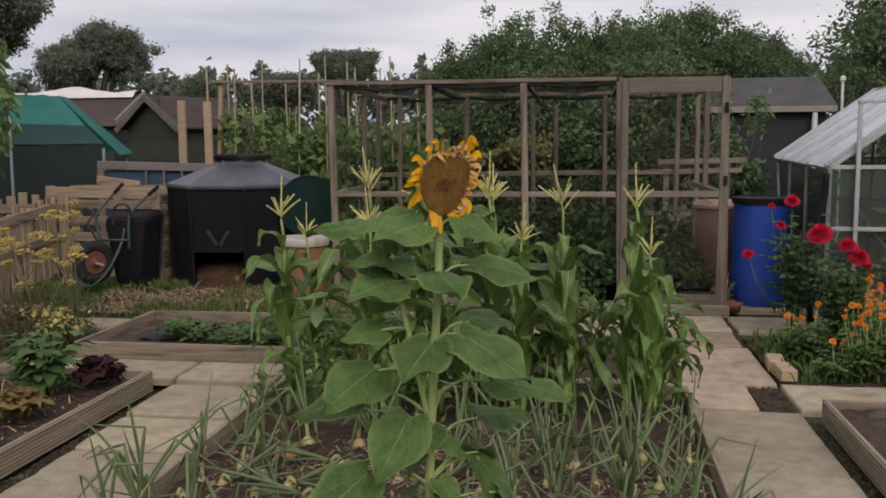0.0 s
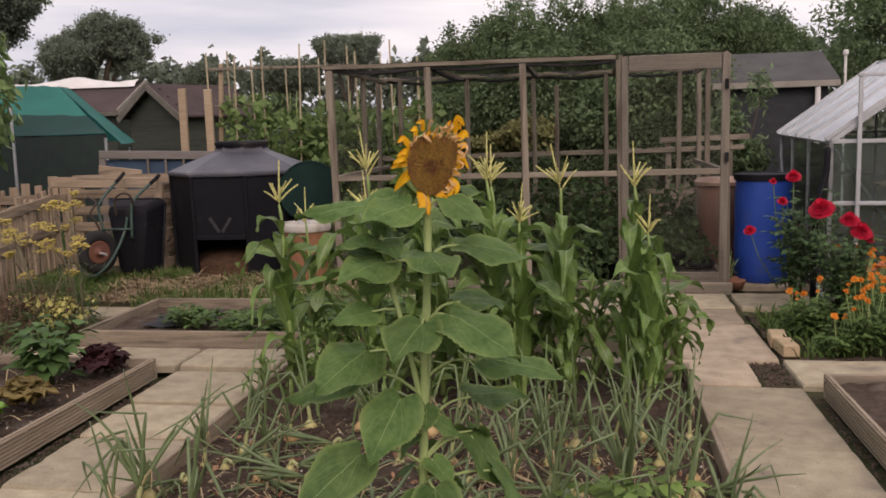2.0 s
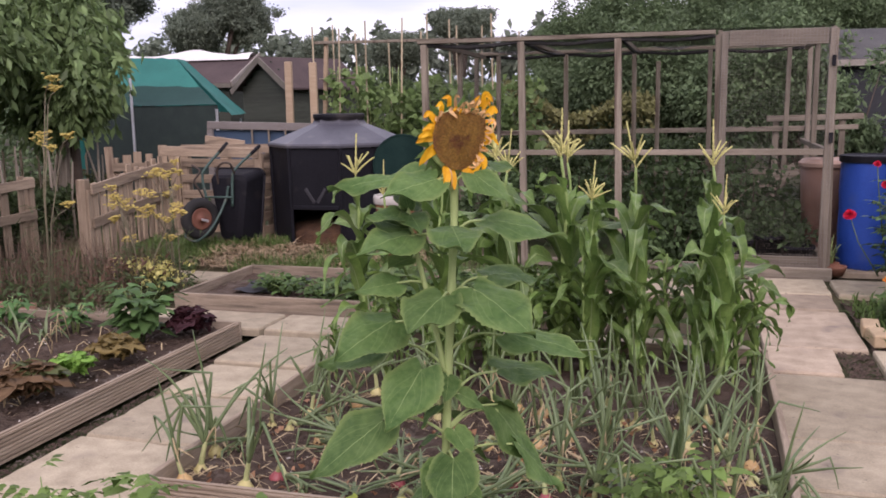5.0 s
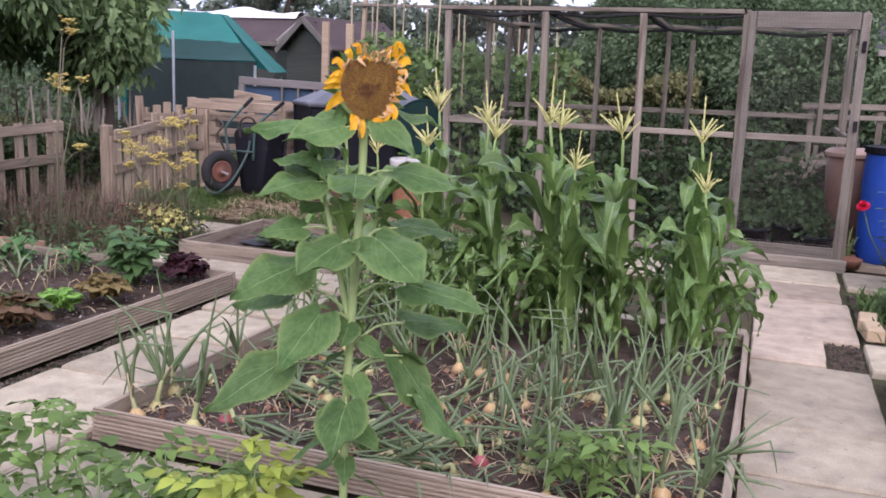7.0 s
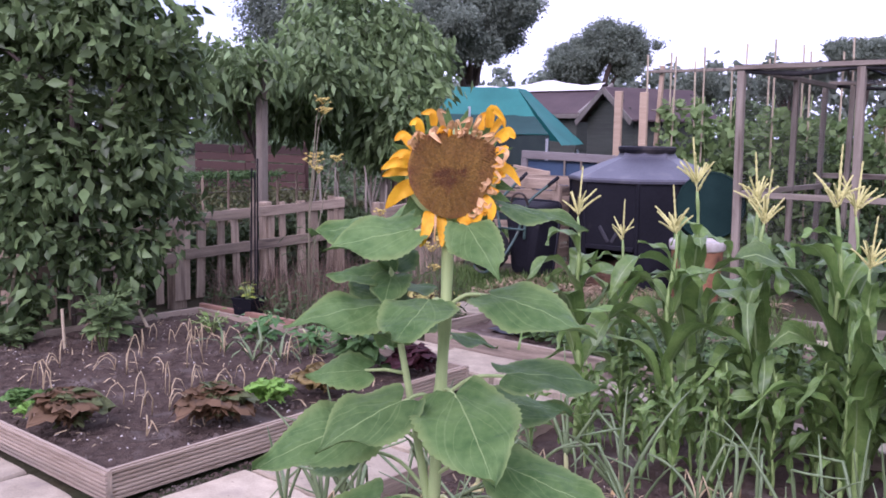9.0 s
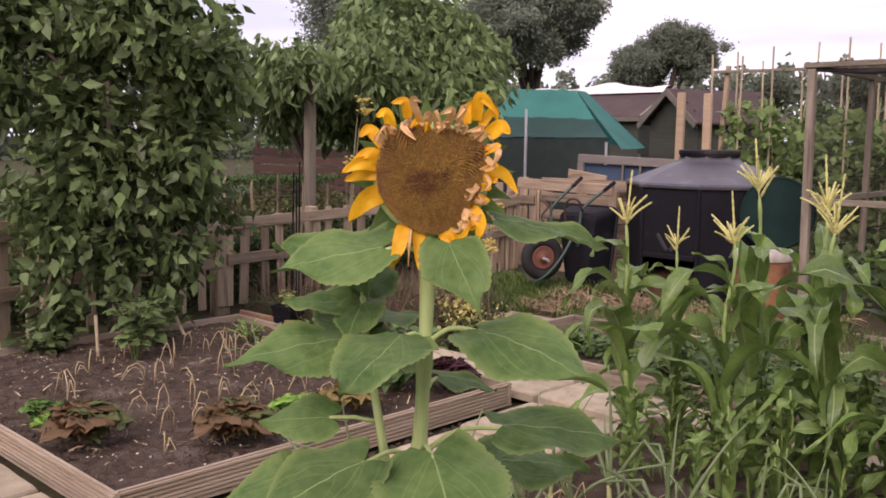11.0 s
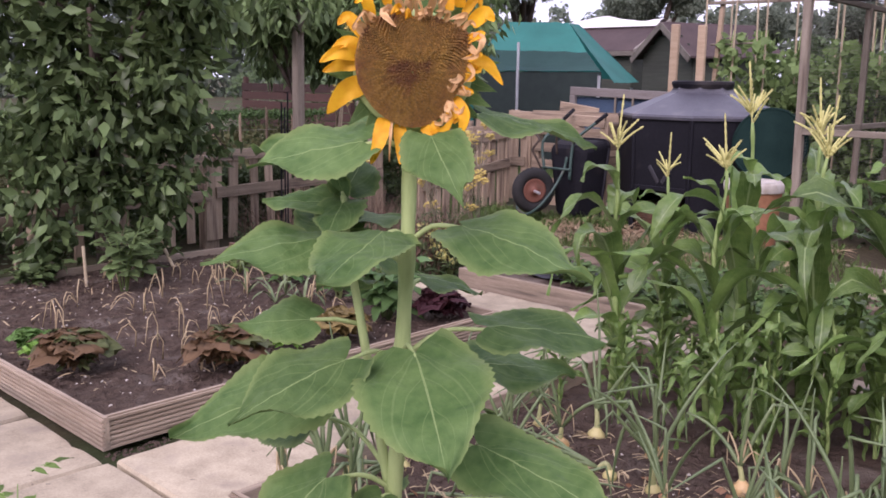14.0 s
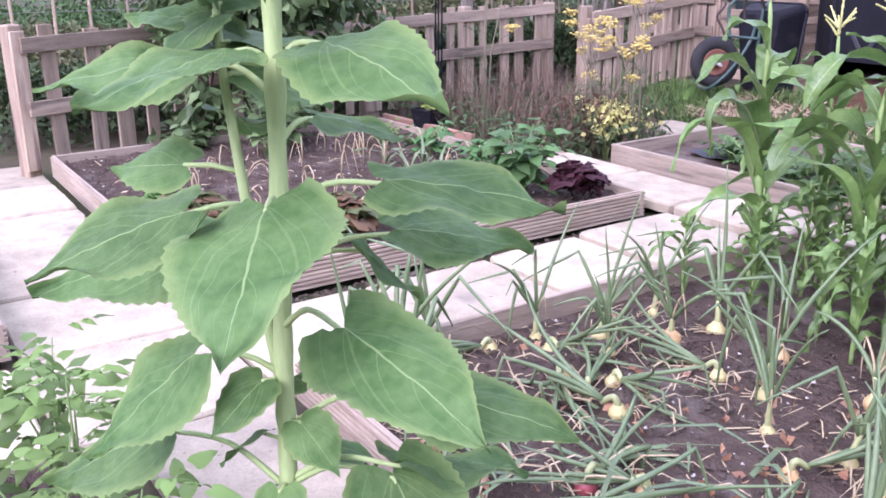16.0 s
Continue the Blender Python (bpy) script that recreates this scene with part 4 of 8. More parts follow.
# hipped tent: ridge, seam half way down the front slope, eave, walls
TR, TL = (-6.12, 12.9, 2.10), (-7.3, 12.9, 2.15)
SR, SL = (-5.48, 12.45, 1.67), (-7.2, 12.35, 1.72)
ER, EL = (-4.80, 12.1, 1.27), (-7.3, 12.1, 1.42)
BR, BL = (-5.55, 13.9, 1.28), (-7.3, 13.9, 1.42)
part("roof_net", panel_net(TL, TR, SR, SL, seed=1), NET_TEAL, tunnel, "faded teal netting", smooth=True)
part("roof_net", panel_net(SL, SR, (-5.05, 12.15, 1.42), (-7.25, 12.15, 1.42), seed=2), NET_DARK, tunnel, "dark shade netting", smooth=True)
part("side_net", panel_net(TR, (-6.16, 13.2, 2.09), BR, ER, seed=3), NET_TEAL, tunnel, "faded teal netting", smooth=True)
part("side_net", panel_net(TL, (-7.3, 13.2, 2.14), BL, EL, seed=4), NET_TEAL, tunnel, "faded teal netting", smooth=True)
part("back_net", panel_net((-7.3, 13.2, 2.14), (-6.16, 13.2, 2.09), BR, BL, seed=5), NET_TEAL, tunnel, "faded teal netting", smooth=True)
part("front_net", panel_net((-7.25, 12.17, 1.41), (-5.05, 12.17, 1.41), (-4.95, 12.2, 0.0), (-7.28, 12.2, 0.0), sag=0), surface("black_shade_net", (0.012, 0.022, 0.02), (0.02, 0.035, 0.03), rough=0.8, bump=0.1), tunnel, "dark shade netting", smooth=True)
part("side_net", panel_net((-7.3, 12.1, 1.42), (-7.3, 13.9, 1.42), (-7.3, 13.9, 0.0), (-7.3, 12.1, 0.0), sag=0), NET_TEAL, tunnel, "faded teal netting", smooth=True)
for x, y, h in ((-7.3, 12.05, 1.46), (-6.3, 12.0, 1.80), (-5.0, 12.05, 1.36), (-5.6, 13.8, 1.2), (-7.25, 13.9, 1.4)):
    part("pole", Kit().tube([(x, y, -0.05), (x, y, h)], 0.02, 8), ALU, tunnel)


def shed(label, x0, x1, y0, y1, eave, ridge, roof_mat, wall_mat, fascia, along="y", over=0.12, at=(0, 0, 0), rz=0):
    t = thing("shed", label, "shed", at, rz, group="sheds")
    b = 0.13
    xm = (x0 + x1) / 2

    def boards(pa, pb, top_a, top_b, nrm):
        z = 0.0
        while z < max(top_a, top_b) - 0.02:
            h = min(b, max(top_a, top_b) - z)
            s0, s1 = 0.0, 1.0
            if z + h > min(top_a, top_b):
                pass
            part("board", Kit().beam(Vector((*pa, z + h / 2)), Vector((*pb, z + h / 2)), h * 1.0, 0.02, 0.002, up=nrm), wall_mat, t)
            z += b
    boards((x0, y0), (x1, y0), eave, eave, (0, 1, 0))
    boards((x0, y0 + 0.015), (x0, y1), eave, eave, (1, 0, 0))
    boards((x1, y0 + 0.015), (x1, y1), eave, eave, (1, 0, 0))
    boards((x0, y1), (x1, y1), eave, eave, (0, 1, 0))
    if along == "y":
        z = eave
        while z < ridge - 0.02:
            f = 1 - (z + b / 2 - eave) / (ridge - eave)
            if f > 0.03:
                for yy in (y0, y1):
                    part("gable_board", Kit().beam((xm - (xm - x0) * f, yy, z + b / 2), (xm + (xm - x0) * f, yy, z + b / 2), b * 1.0, 0.02, 0.002, up=(0, 1, 0)), wall_mat, t)
            z += b
        for s in (-1, 1):
            xe = x0 - over if s < 0 else x1 + over
            ze = eave - (ridge - eave) * over / (xm - x0)
            nx, nz = (ridge - ze), abs(xm - xe)
            k = Kit()
            th = 0.03
            k.add([(xe, y0 - over, ze), (xm, y0 - over, ridge), (xm, y1 + over, ridge), (xe, y1 + over, ze), (xe, y0 - over, ze + th), (xm, y0 - over, ridge + th), (xm, y1 + over, ridge + th), (xe, y1 + over, ze + th)],
                  [(0, 1, 2, 3), (4, 7, 6, 5), (0, 4, 5, 1), (1, 5, 6, 2), (2, 6, 7, 3), (3, 7, 4, 0)])
            part("roof", k, roof_mat, t)
            part("barge_board", Kit().beam((xe, y0 - over - 0.015, ze - 0.02), (xm, y0 - over - 0.015, ridge - 0.02), 0.10, 0.022, 0.003, up=(0, 1, 0)), fascia, t)
    else:
        ym = (y0 + y1) / 2
        for s in (-1, 1):
            ye = y0 - over if s < 0 else y1 + over
            ze = eave - 0.03
            k = Kit()
            th = 0.03
            k.add([(x0 - over, ye, ze), (x1 + over, ye, ze), (x1 + over, ym, ridge), (x0 - over, ym, ridge), (x0 - over, ye, ze + th), (x1 + over, ye, ze + th), (x1 + over, ym, ridge + th), (x0 - over, ym, ridge + th)],
                  [(0, 1, 2, 3), (4, 7, 6, 5), (0, 4, 5, 1), (1, 5, 6, 2), (2, 6, 7, 3), (3, 7, 4, 0)])
            part("roof", k, roof_mat, t)
        part("fascia", Kit().beam((x0 - over, y0 - over - 0.012, eave - 0.05), (x1 + over, y0 - over - 0.012, eave - 0.05), 0.022, 0.08, 0.003), fascia, t)
        for x in (x0, x1):
            k = Kit()
            k.add([(x, y0, eave - 0.02), (x, y1, eave - 0.02), (x, ym, ridge)], [(0, 1, 2)])
            part("gable", k, wall_mat, t)
    return t


FASCIA = surface("weathered_fascia", (0.20, 0.18, 0.15), (0.30, 0.27, 0.23), scale=5, fine=40, rough=0.8, bump=0.2)
DARKTRIM = surface("dark_weathered_trim", (0.09, 0.08, 0.065), (0.15, 0.135, 0.11), scale=5, fine=40, rough=0.85, bump=0.2)
shed("dark green boarded shed with red-brown felt gable roof", -0.66, 0.66, 0.0, 1.5, 1.74, 2.18, FELT, SHED, DARKTRIM, at=(-5.74, 15.0, 0), rz=-26, over=0.14)
white_trim = surface("bleached_roof_sheet", (0.55, 0.53, 0.5), (0.7, 0.68, 0.65), scale=3, rough=0.7, bump=0.2)
s2 = shed("long dark shed with brown felt roof and pale ridge sheet", -10.0, -7.0, 16.0, 18.0, 1.82, 2.31, FELT, SHED, DARKTRIM, along="x")
rows = []
for i in range(25):
    x = -10.1 + 3.1 * i / 24
    lump = 0.05 * abs(math.sin(x * 1.7)) + 0.03 * noise.noise((x * 3, 1, 2)) + 0.06 * math.exp(-((x + 8.3) / 0.35) ** 2)
    rows.append([(x, 17.0 - 0.22, 2.28), (x, 17.0 - 0.12, 2.36 + lump * 0.7), (x, 17.0, 2.39 + lump), (x, 17.15, 2.36 + lump * 0.6), (x, 17.3, 2.27)])
part("ridge_sheet", Kit().sheet(rows), white_trim, s2, "crumpled pale sheet along the ridge", smooth=True)
part("barge_board", Kit().beam((-6.86, 15.84, 1.79), (-6.86, 17.0, 2.36), 0.03, 0.11, 0.003), FASCIA, s2, "pale weathered barge board")
s3 = shed("dark shed with grey felt roof beside the greenhouse", 3.0, 4.4, 13.6, 15.4, 1.86, 2.26, FELT_GREY, surface("black_shed_boards", (0.016, 0.018, 0.02), (0.03, 0.032, 0.035), rough=0.8, bump=0.2, vary=0.1), FASCIA, along="x")
part("downpipe", Kit().tube([(4.25, 13.5, 0.0), (4.25, 13.5, 1.8)], 0.035, 10), white_trim, s3, "white downpipe")
vent = thing("vent_pipe", "thin white vent pipe with round cap", "pipe", (4.66, 13.8, 0))
part("pipe", Kit().tube([(0, 0, 0), (0, 0, 2.19)], 0.018, 10), white_trim, vent)
part("cap", Kit().lathe([(0.018, 2.17), (0.036, 2.19), (0.036, 2.235), (0.02, 2.25)], 14), white_trim, vent)
board_fence = thing("board_fence", "dark red-brown horizontal board fence on the next plot", "fence", (0, 0, 0))
REDBOARD = surface("red_brown_boards", (0.034, 0.017, 0.013), (0.062, 0.03, 0.022), rough=0.9, bump=0.3, vary=0.4, stretch=(0.5, 4, 6))
for j in range(7):
    for x0, x1 in ((-13.8, -12.2), (-12.18, -10.5)):
        part("board", Kit().beam((x0, 12.6, 0.1 + j * 0.165), (x1, 12.6 + 0.02 * (j % 2), 0.1 + j * 0.165 + 0.012 * math.sin(j * 3 + x0)), 0.022, 0.15, 0.003), REDBOARD, board_fence)
for x in (-13.75, -12.19, -10.55):
    part("post", Kit().beam((x, 12.66, -0.05), (x, 12.66, 1.28), 0.08, 0.08, 0.006), REDBOARD, board_fence)


# ---------------------------------------------------------------- greenhouse, drums
GLASS = bpy.data.materials.new("greenhouse_glass")
GLASS.use_nodes = True
gn, gl = GLASS.node_tree.nodes, GLASS.node_tree.links
g_out = gn["Material Output"]
g_gl = gn.new("ShaderNodeBsdfGlossy")
g_gl.inputs["Roughness"].default_value = 0.08
g_tr = gn.new("ShaderNodeBsdfTransparent")
g_tr.inputs["Color"].default_value = (0.72, 0.8, 0.78, 1)
g_mix = gn.new("ShaderNodeMixShader")
g_fr = gn.new("ShaderNodeFresnel")
g_fr.inputs["IOR"].default_value = 1.6
g_df = gn.new("ShaderNodeBsdfDiffuse")
g_df.inputs["Color"].default_value = (0.5, 0.52, 0.53, 1)
g_mix2 = gn.new("ShaderNodeMixShader")
g_noise = gn.new("ShaderNodeTexNoise")
g_noise.inputs["Scale"].default_value = 3.0
g_rng = gn.new("ShaderNodeMapRange")
g_rng.inputs["To Min"].default_value, g_rng.inputs["To Max"].default_value = 0.0, 0.12
gl.new(g_noise.outputs["Fac"], g_rng.inputs["Value"])
gl.new(g_rng.outputs["Result"], g_mix2.inputs["Fac"])
gl.new(g_fr.outputs["Fac"], g_mix.inputs["Fac"])
gl.new(g_tr.outputs["BSDF"], g_mix.inputs[1])
gl.new(g_gl.outputs["BSDF"], g_mix.inputs[2])
gl.new(g_mix.outputs["Shader"], g_mix2.inputs[1])
gl.new(g_df.outputs["BSDF"], g_mix2.inputs[2])
gl.new(g_mix2.outputs["Shader"], g_out.inputs["Surface"])
# opaque pale colour stands in for the white sky reflected in clear roof glass
ROOFGLASS = surface("sky_white_roof_glazing", (0.5, 0.53, 0.55), (0.62, 0.65, 0.67), scale=2.5, fine=30, rough=0.25, bump=0.03, stain=(0.40, 0.44, 0.44), stain_scale=2)

gh = thing("greenhouse", "aluminium greenhouse with cloudy glass and sliding door", "greenhouse", (0, 0, 0))
gh.matrix_basis = pose(3.02, 7.85, 0, 0, 0, -6) @ pose(-3.02, -7.85, 0)
GX0, GX1, GY0, GY1, GE, GR = 3.02, 4.98, 7.85, 11.6, 1.20, 1.92
GM = (GX0 + GX1) / 2
for x in (GX0, GX1):
    for y in np.linspace(GY0, GY1, 4):
        part("glazing_bar", Kit().beam((x, y, 0), (x, y, GE), 0.03, 0.03, 0.003), ALU, gh)
    for z in (0.04, GE):
        part("sill_bar", Kit().beam((x, GY0, z), (x, GY1, z), 0.04, 0.035, 0.003), ALU, gh)
    for i in range(3):
        y0, y1 = np.linspace(GY0, GY1, 4)[i:i + 2]
        part("pane", Kit().box((x, (y0 + y1) / 2, GE / 2), (0.004, y1 - y0 - 0.035, GE - 0.06), c=0.0005), GLASS, gh)
for y in (GY0, GY1):
    for i, x in enumerate(np.linspace(GX0, GX1, 5)):
        h = GE + (GR - GE) * (1 - abs(x - GM) / (GM - GX0))
        part("glazing_bar", Kit().beam((x, y, 0), (x, y, h), 0.03, 0.03, 0.003), ALU, gh)
    for s in (GX0, GX1):
        part("verge_bar", Kit().beam((s, y, GE), (GM, y, GR), 0.035, 0.04, 0.003, up=(0, 1, 0)), ALU, gh)
    part("sill_bar", Kit().beam((GX0, y, 0.75), (GX1, y, 0.75), 0.05, 0.03, 0.003), ALU, gh)
    part("sill_bar", Kit().beam((GX0, y, 0.04), (GX1, y, 0.04), 0.05, 0.03, 0.003), ALU, gh)
    part("tie_bar", Kit().beam((GX0, y, GE), (GX1, y, GE), 0.04, 0.03, 0.003), ALU, gh)
    for i in range(4):
        xs = np.linspace(GX0, GX1, 5)[i:i + 2]
        part("pane", Kit().box(((xs[0] + xs[1]) / 2, y, GE / 2), (xs[1] - xs[0] - 0.035, 0.004, GE - 0.06), c=0.0005), GLASS, gh)
part("brace", Kit().beam((GX0 + 0.03, GY0 + 0.03, GE - 0.05), (GX0 + 0.62, GY0 + 0.03, 0.3), 0.03, 0.02, 0.003), ALU, gh)
part("brace", Kit().beam((GX0, GY1 - 0.03, GE - 0.05), (GX0, GY1 - 0.6, 0.3), 0.03, 0.02, 0.003), ALU, gh)
part("ridge_bar", Kit().beam((GM, GY0, GR), (GM, GY1, GR), 0.05, 0.05, 0.005), ALU, gh)
for s in (-1, 1):
    xe = GX0 - 0.04 if s < 0 else GX1 + 0.04
    for i in range(4):
        y0, y1 = np.linspace(GY0, GY1, 5)[i:i + 2]
        a, b = Vector((xe, (y0 + y1) / 2, GE + 0.0)), Vector((GM, (y0 + y1) / 2, GR + 0.02))
        part("roof_pane", Kit().beam(a, b, 0.006, y1 - y0 - 0.03, 0.001, up=(0, 1, 0)), ROOFGLASS, gh, "roof pane coloured pale like reflected sky")
    for y in np.linspace(GY0, GY1, 5):
        part("roof_bar", Kit().beam((xe, y, GE + 0.015), (GM, y, GR + 0.03), 0.035, 0.03, 0.003), ALU, gh)
slide = part("sliding_door", Kit().beam((GX0 + 0.18, GY0 - 0.05, 0.05), (GX0 + 0.18, GY0 - 0.05, 1.66), 0.03, 0.025, 0.003).beam((GX0 + 0.45, GY0 - 0.05, 0.05), (GX0 + 0.45, GY0 - 0.05, 1.66), 0.03, 0.025, 0.003)
             .beam((GX0 + 0.16, GY0 - 0.05, 1.67), (GX1 - 0.4, GY0 - 0.05, 1.67), 0.04, 0.025, 0.003).beam((GX0 + 0.18, GY0 - 0.05, 0.75), (GX0 + 0.45, GY0 - 0.05, 0.75), 0.05, 0.02, 0.003), ALU, gh, "aluminium sliding door frame and rail")
for z in (0.35, 0.55):
    part("staging_shelf", Kit().beam((GX0 + 0.4, GY0 + 0.5, z + 0.3), (GX1 - 0.3, GY0 + 0.5, z + 0.3), 0.35, 0.02, 0.003), NEWWOOD, gh, "pale timber staging")

stack = thing("plank_stack", "grey sawn planks laid across posts behind the cage", "planks", (0, 0, 0))
for z, x0, x1, h in ((1.17, 2.05, 3.0, 0.06), (1.06, 1.75, 2.95, 0.05)):
    part("plank", Kit().beam((x0, 11.1, z), (x1, 11.14, z + 0.02), 0.03, h, 0.004), TIMBER_H, stack)
for x in (2.15, 2.8):
    part("post", Kit().beam((x, 11.17, -0.04), (x, 11.17, 1.18), 0.06, 0.06, 0.005), TIMBER, stack)
brace_ = thing("loose_plank", "grey plank leaning inside the fruit cage", "plank", (0, 0, 0))
part("plank", Kit().beam((1.5, 10.1, 0.28), (2.28, 10.12, 0.72), 0.12, 0.025, 0.004, up=(0, 1, 0)), TIMBER_H, brace_)
part("prop", Kit().beam((1.52, 10.13, -0.04), (1.52, 10.13, 0.32), 0.05, 0.03, 0.004), TIMBER, brace_)
part("drainpipe", Kit().tube(curve([(GX0 - 0.03, GY0 - 0.05, 1.16), (GX0 - 0.04, GY0 - 0.06, 0.95), (GX0 - 0.10, GY0 - 0.1, 0.72), (GX0 - 0.11, GY0 - 0.1, 0.5), (GX0 - 0.11, GY0 - 0.1, 0.02)]), 0.022, 10), BLACK, gh, "black flexible drainpipe", smooth=True)

drum = thing("water_drum", "blue plastic water drum with black rim on slabs", "drum", (2.73, 8.80, 0.02))
drum.matrix_basis = drum.matrix_basis @ Matrix.Diagonal((0.87, 0.87, 1.03, 1.0))
part("body", Kit().lathe([(0.25, 0.0), (0.262, 0.015), (0.268, 0.08), (0.262, 0.2), (0.268, 0.3), (0.262, 0.45), (0.27, 0.6), (0.265, 0.75), (0.262, 0.82), (0.258, 0.86)], 40), BLUE, drum, smooth=True)
part("lid", Kit().lathe([(0.262, 0.825), (0.28, 0.83), (0.282, 0.875), (0.27, 0.88), (0.25, 0.87), (0.0, 0.865)], 40), BLACK, drum, "black rim and lid")
butt = thing("water_butt", "brown plastic water butt behind the blue drum", "water butt", (2.5, 9.35, -0.03))
brown = surface("brown_plastic", (0.11, 0.055, 0.035), (0.17, 0.09, 0.06), rough=0.55, bump=0.05, scale=3)
part("body", Kit().lathe([(0.19, 0.0), (0.2, 0.02), (0.24, 0.5), (0.255, 0.84)], 32), brown, butt, smooth=True)
part("lid", Kit().lathe([(0.27, 0.83), (0.275, 0.86), (0.24, 0.89), (0.0, 0.9)], 32), surface("pale_brown_plastic", (0.30, 0.19, 0.14), (0.38, 0.26, 0.2), rough=0.5, bump=0.05), butt, "faded pale brown lid")
part("plinth_slab", slab_kit(0.66, 0.5, 91), SLAB_PINK, thing("drum_base", "pinkish concrete slab under the water drum", "slab", (2.74, 8.74, -0.002)))


# ---------------------------------------------------------------- trees and far planting
def blobset(c, r, n, seed, flat=0.8, lumps=0):
    q = random.Random(seed)
    out = []
    w = 0.7 if lumps else 0.6
    for _ in range(n):
        a, b = q.uniform(0, 2 * math.pi), q.uniform(-0.6, 1.0)
        s = r * (q.uniform(0.28, 0.62) if lumps else q.uniform(0.45, 0.75))
        out.append((c[0] + r * w * math.cos(a) * math.cos(b), c[1] + r * w * math.sin(a) * math.cos(b), c[2] + r * w * flat * math.sin(b), s, s, s * flat))
    for x, y, z, s, _, _ in list(out):
        for _ in range(lumps):
            d = Vector((q.gauss(0, 1), q.gauss(0, 1), q.gauss(0.25, 1))).normalized() * s * q.uniform(0.8, 1.4)
            m = s * q.uniform(0.16, 0.42)
            out.append((x + d.x, y + d.y, z + d.z * flat, m, m, m * 0.8))
    return out


# fruit trees growing over the fence
TREE_TOP = [(-0.05, -0.1, 1.45, .38, .38, .36), (-0.35, 0.0, 1.95, .55, .55, .38), (0.15, 0.15, 2.15, .5, .5, .35), (-.55, -.5, 1.75, .42, .42, .34), (0.45, 0.35, 1.75, .34, .34, .25),
            (-.8, -.1, 2.25, .42, .42, .32), (-.75, -.6, 2.05, .45, .45, .35), (.38, .2, 1.85, .35, .35, .25), (.32, .3, 1.32, .28, .3, .26)]
TREE_FOOT = [(-.05, -.36, 1.0, .25, .24, .3), (.0, -.36, .62, .22, .22, .26), (.06, -.34, .26, .2, .2, .16), (.16, .32, .95, .22, .24, .26), (.2, .3, .62, .2, .22, .24),
             (.22, .22, .3, .16, .16, .16), (.12, .58, .86, .14, .15, .09), (.14, .78, .78, .09, .13, .07), (-.35, .1, .8, .25, .25, .5), (.04, -.06, 1.02, .3, .26, .34), (.08, -.02, .6, .2, .2, .2)]
tree("fruit_tree", "leafy fruit tree trained by the pallet fence", (-3.75, 4.74, 0), 1.6, 0.042, TREE_TOP + TREE_FOOT,
     13000, 0.105, FRUIT_DARK, 41, clump=0.065, per=26, aspect=0.55, down=0.6, hollow=0.12, limbs=20, stems=2)
tree("fruit_tree", "fruit tree with drooping leaves over the fence", (-5.3, 7.45, 0), 1.7, 0.05,
     [(0.2, -.3, 1.88, .45, .45, .25), (-0.3, 0.2, 1.92, .5, .5, .26), (0.3, .5, 1.85, .45, .45, .28), (-.7, -.4, 1.95, .5, .5, .35), (-.1, .1, 1.72, .4, .4, .3), (.0, 1.1, 1.95, .45, .45, .32), (-.9, .5, 1.75, .5, .5, .4), (-.5, 1.0, 1.6, .4, .4, .35)],
     9000, 0.135, FRUIT_LEAF, 42, clump=0.085, per=22, aspect=0.4, down=1.3, hollow=0.3, limbs=9)
tree("fruit_tree", "bushy fruit tree with hanging leaves by the fence corner", (-4.95, 9.0, 0), 1.5, 0.05,
     [(0.2, -.1, 1.7, .55, .55, .38), (-.35, 0.3, 2.1, .65, .65, .42), (-.3, 0.4, 2.35, .5, .5, .35), (-.5, -.5, 2.1, .6, .6, .5), (0.3, -.3, 1.5, .4, .4, .35), (-.9, .2, 2.6, .7, .7, .5), (-.2, -.1, 1.35, .4, .4, .35), (-.7, .9, 2.2, .6, .6, .5)],
     12000, 0.135, FRUIT_LEAF, 142, clump=0.09, per=22, aspect=0.42, down=1.3, hollow=0.3, limbs=9)
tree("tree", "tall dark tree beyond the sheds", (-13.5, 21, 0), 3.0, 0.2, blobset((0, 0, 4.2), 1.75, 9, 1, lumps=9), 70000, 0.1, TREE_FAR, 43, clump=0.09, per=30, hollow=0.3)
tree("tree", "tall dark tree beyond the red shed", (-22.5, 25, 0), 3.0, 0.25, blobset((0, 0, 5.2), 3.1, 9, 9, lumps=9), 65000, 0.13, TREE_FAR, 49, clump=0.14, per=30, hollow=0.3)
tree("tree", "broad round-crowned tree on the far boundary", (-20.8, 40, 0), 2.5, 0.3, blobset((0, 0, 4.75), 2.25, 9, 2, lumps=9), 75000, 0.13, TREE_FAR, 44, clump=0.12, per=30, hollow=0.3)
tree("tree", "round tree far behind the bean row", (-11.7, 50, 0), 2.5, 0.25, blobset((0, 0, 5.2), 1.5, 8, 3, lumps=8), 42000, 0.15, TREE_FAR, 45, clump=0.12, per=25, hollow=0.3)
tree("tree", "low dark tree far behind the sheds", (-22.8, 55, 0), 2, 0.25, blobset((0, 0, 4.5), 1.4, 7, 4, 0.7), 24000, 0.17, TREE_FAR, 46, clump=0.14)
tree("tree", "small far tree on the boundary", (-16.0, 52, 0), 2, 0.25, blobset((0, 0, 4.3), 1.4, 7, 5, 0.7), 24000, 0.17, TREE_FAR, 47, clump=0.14)
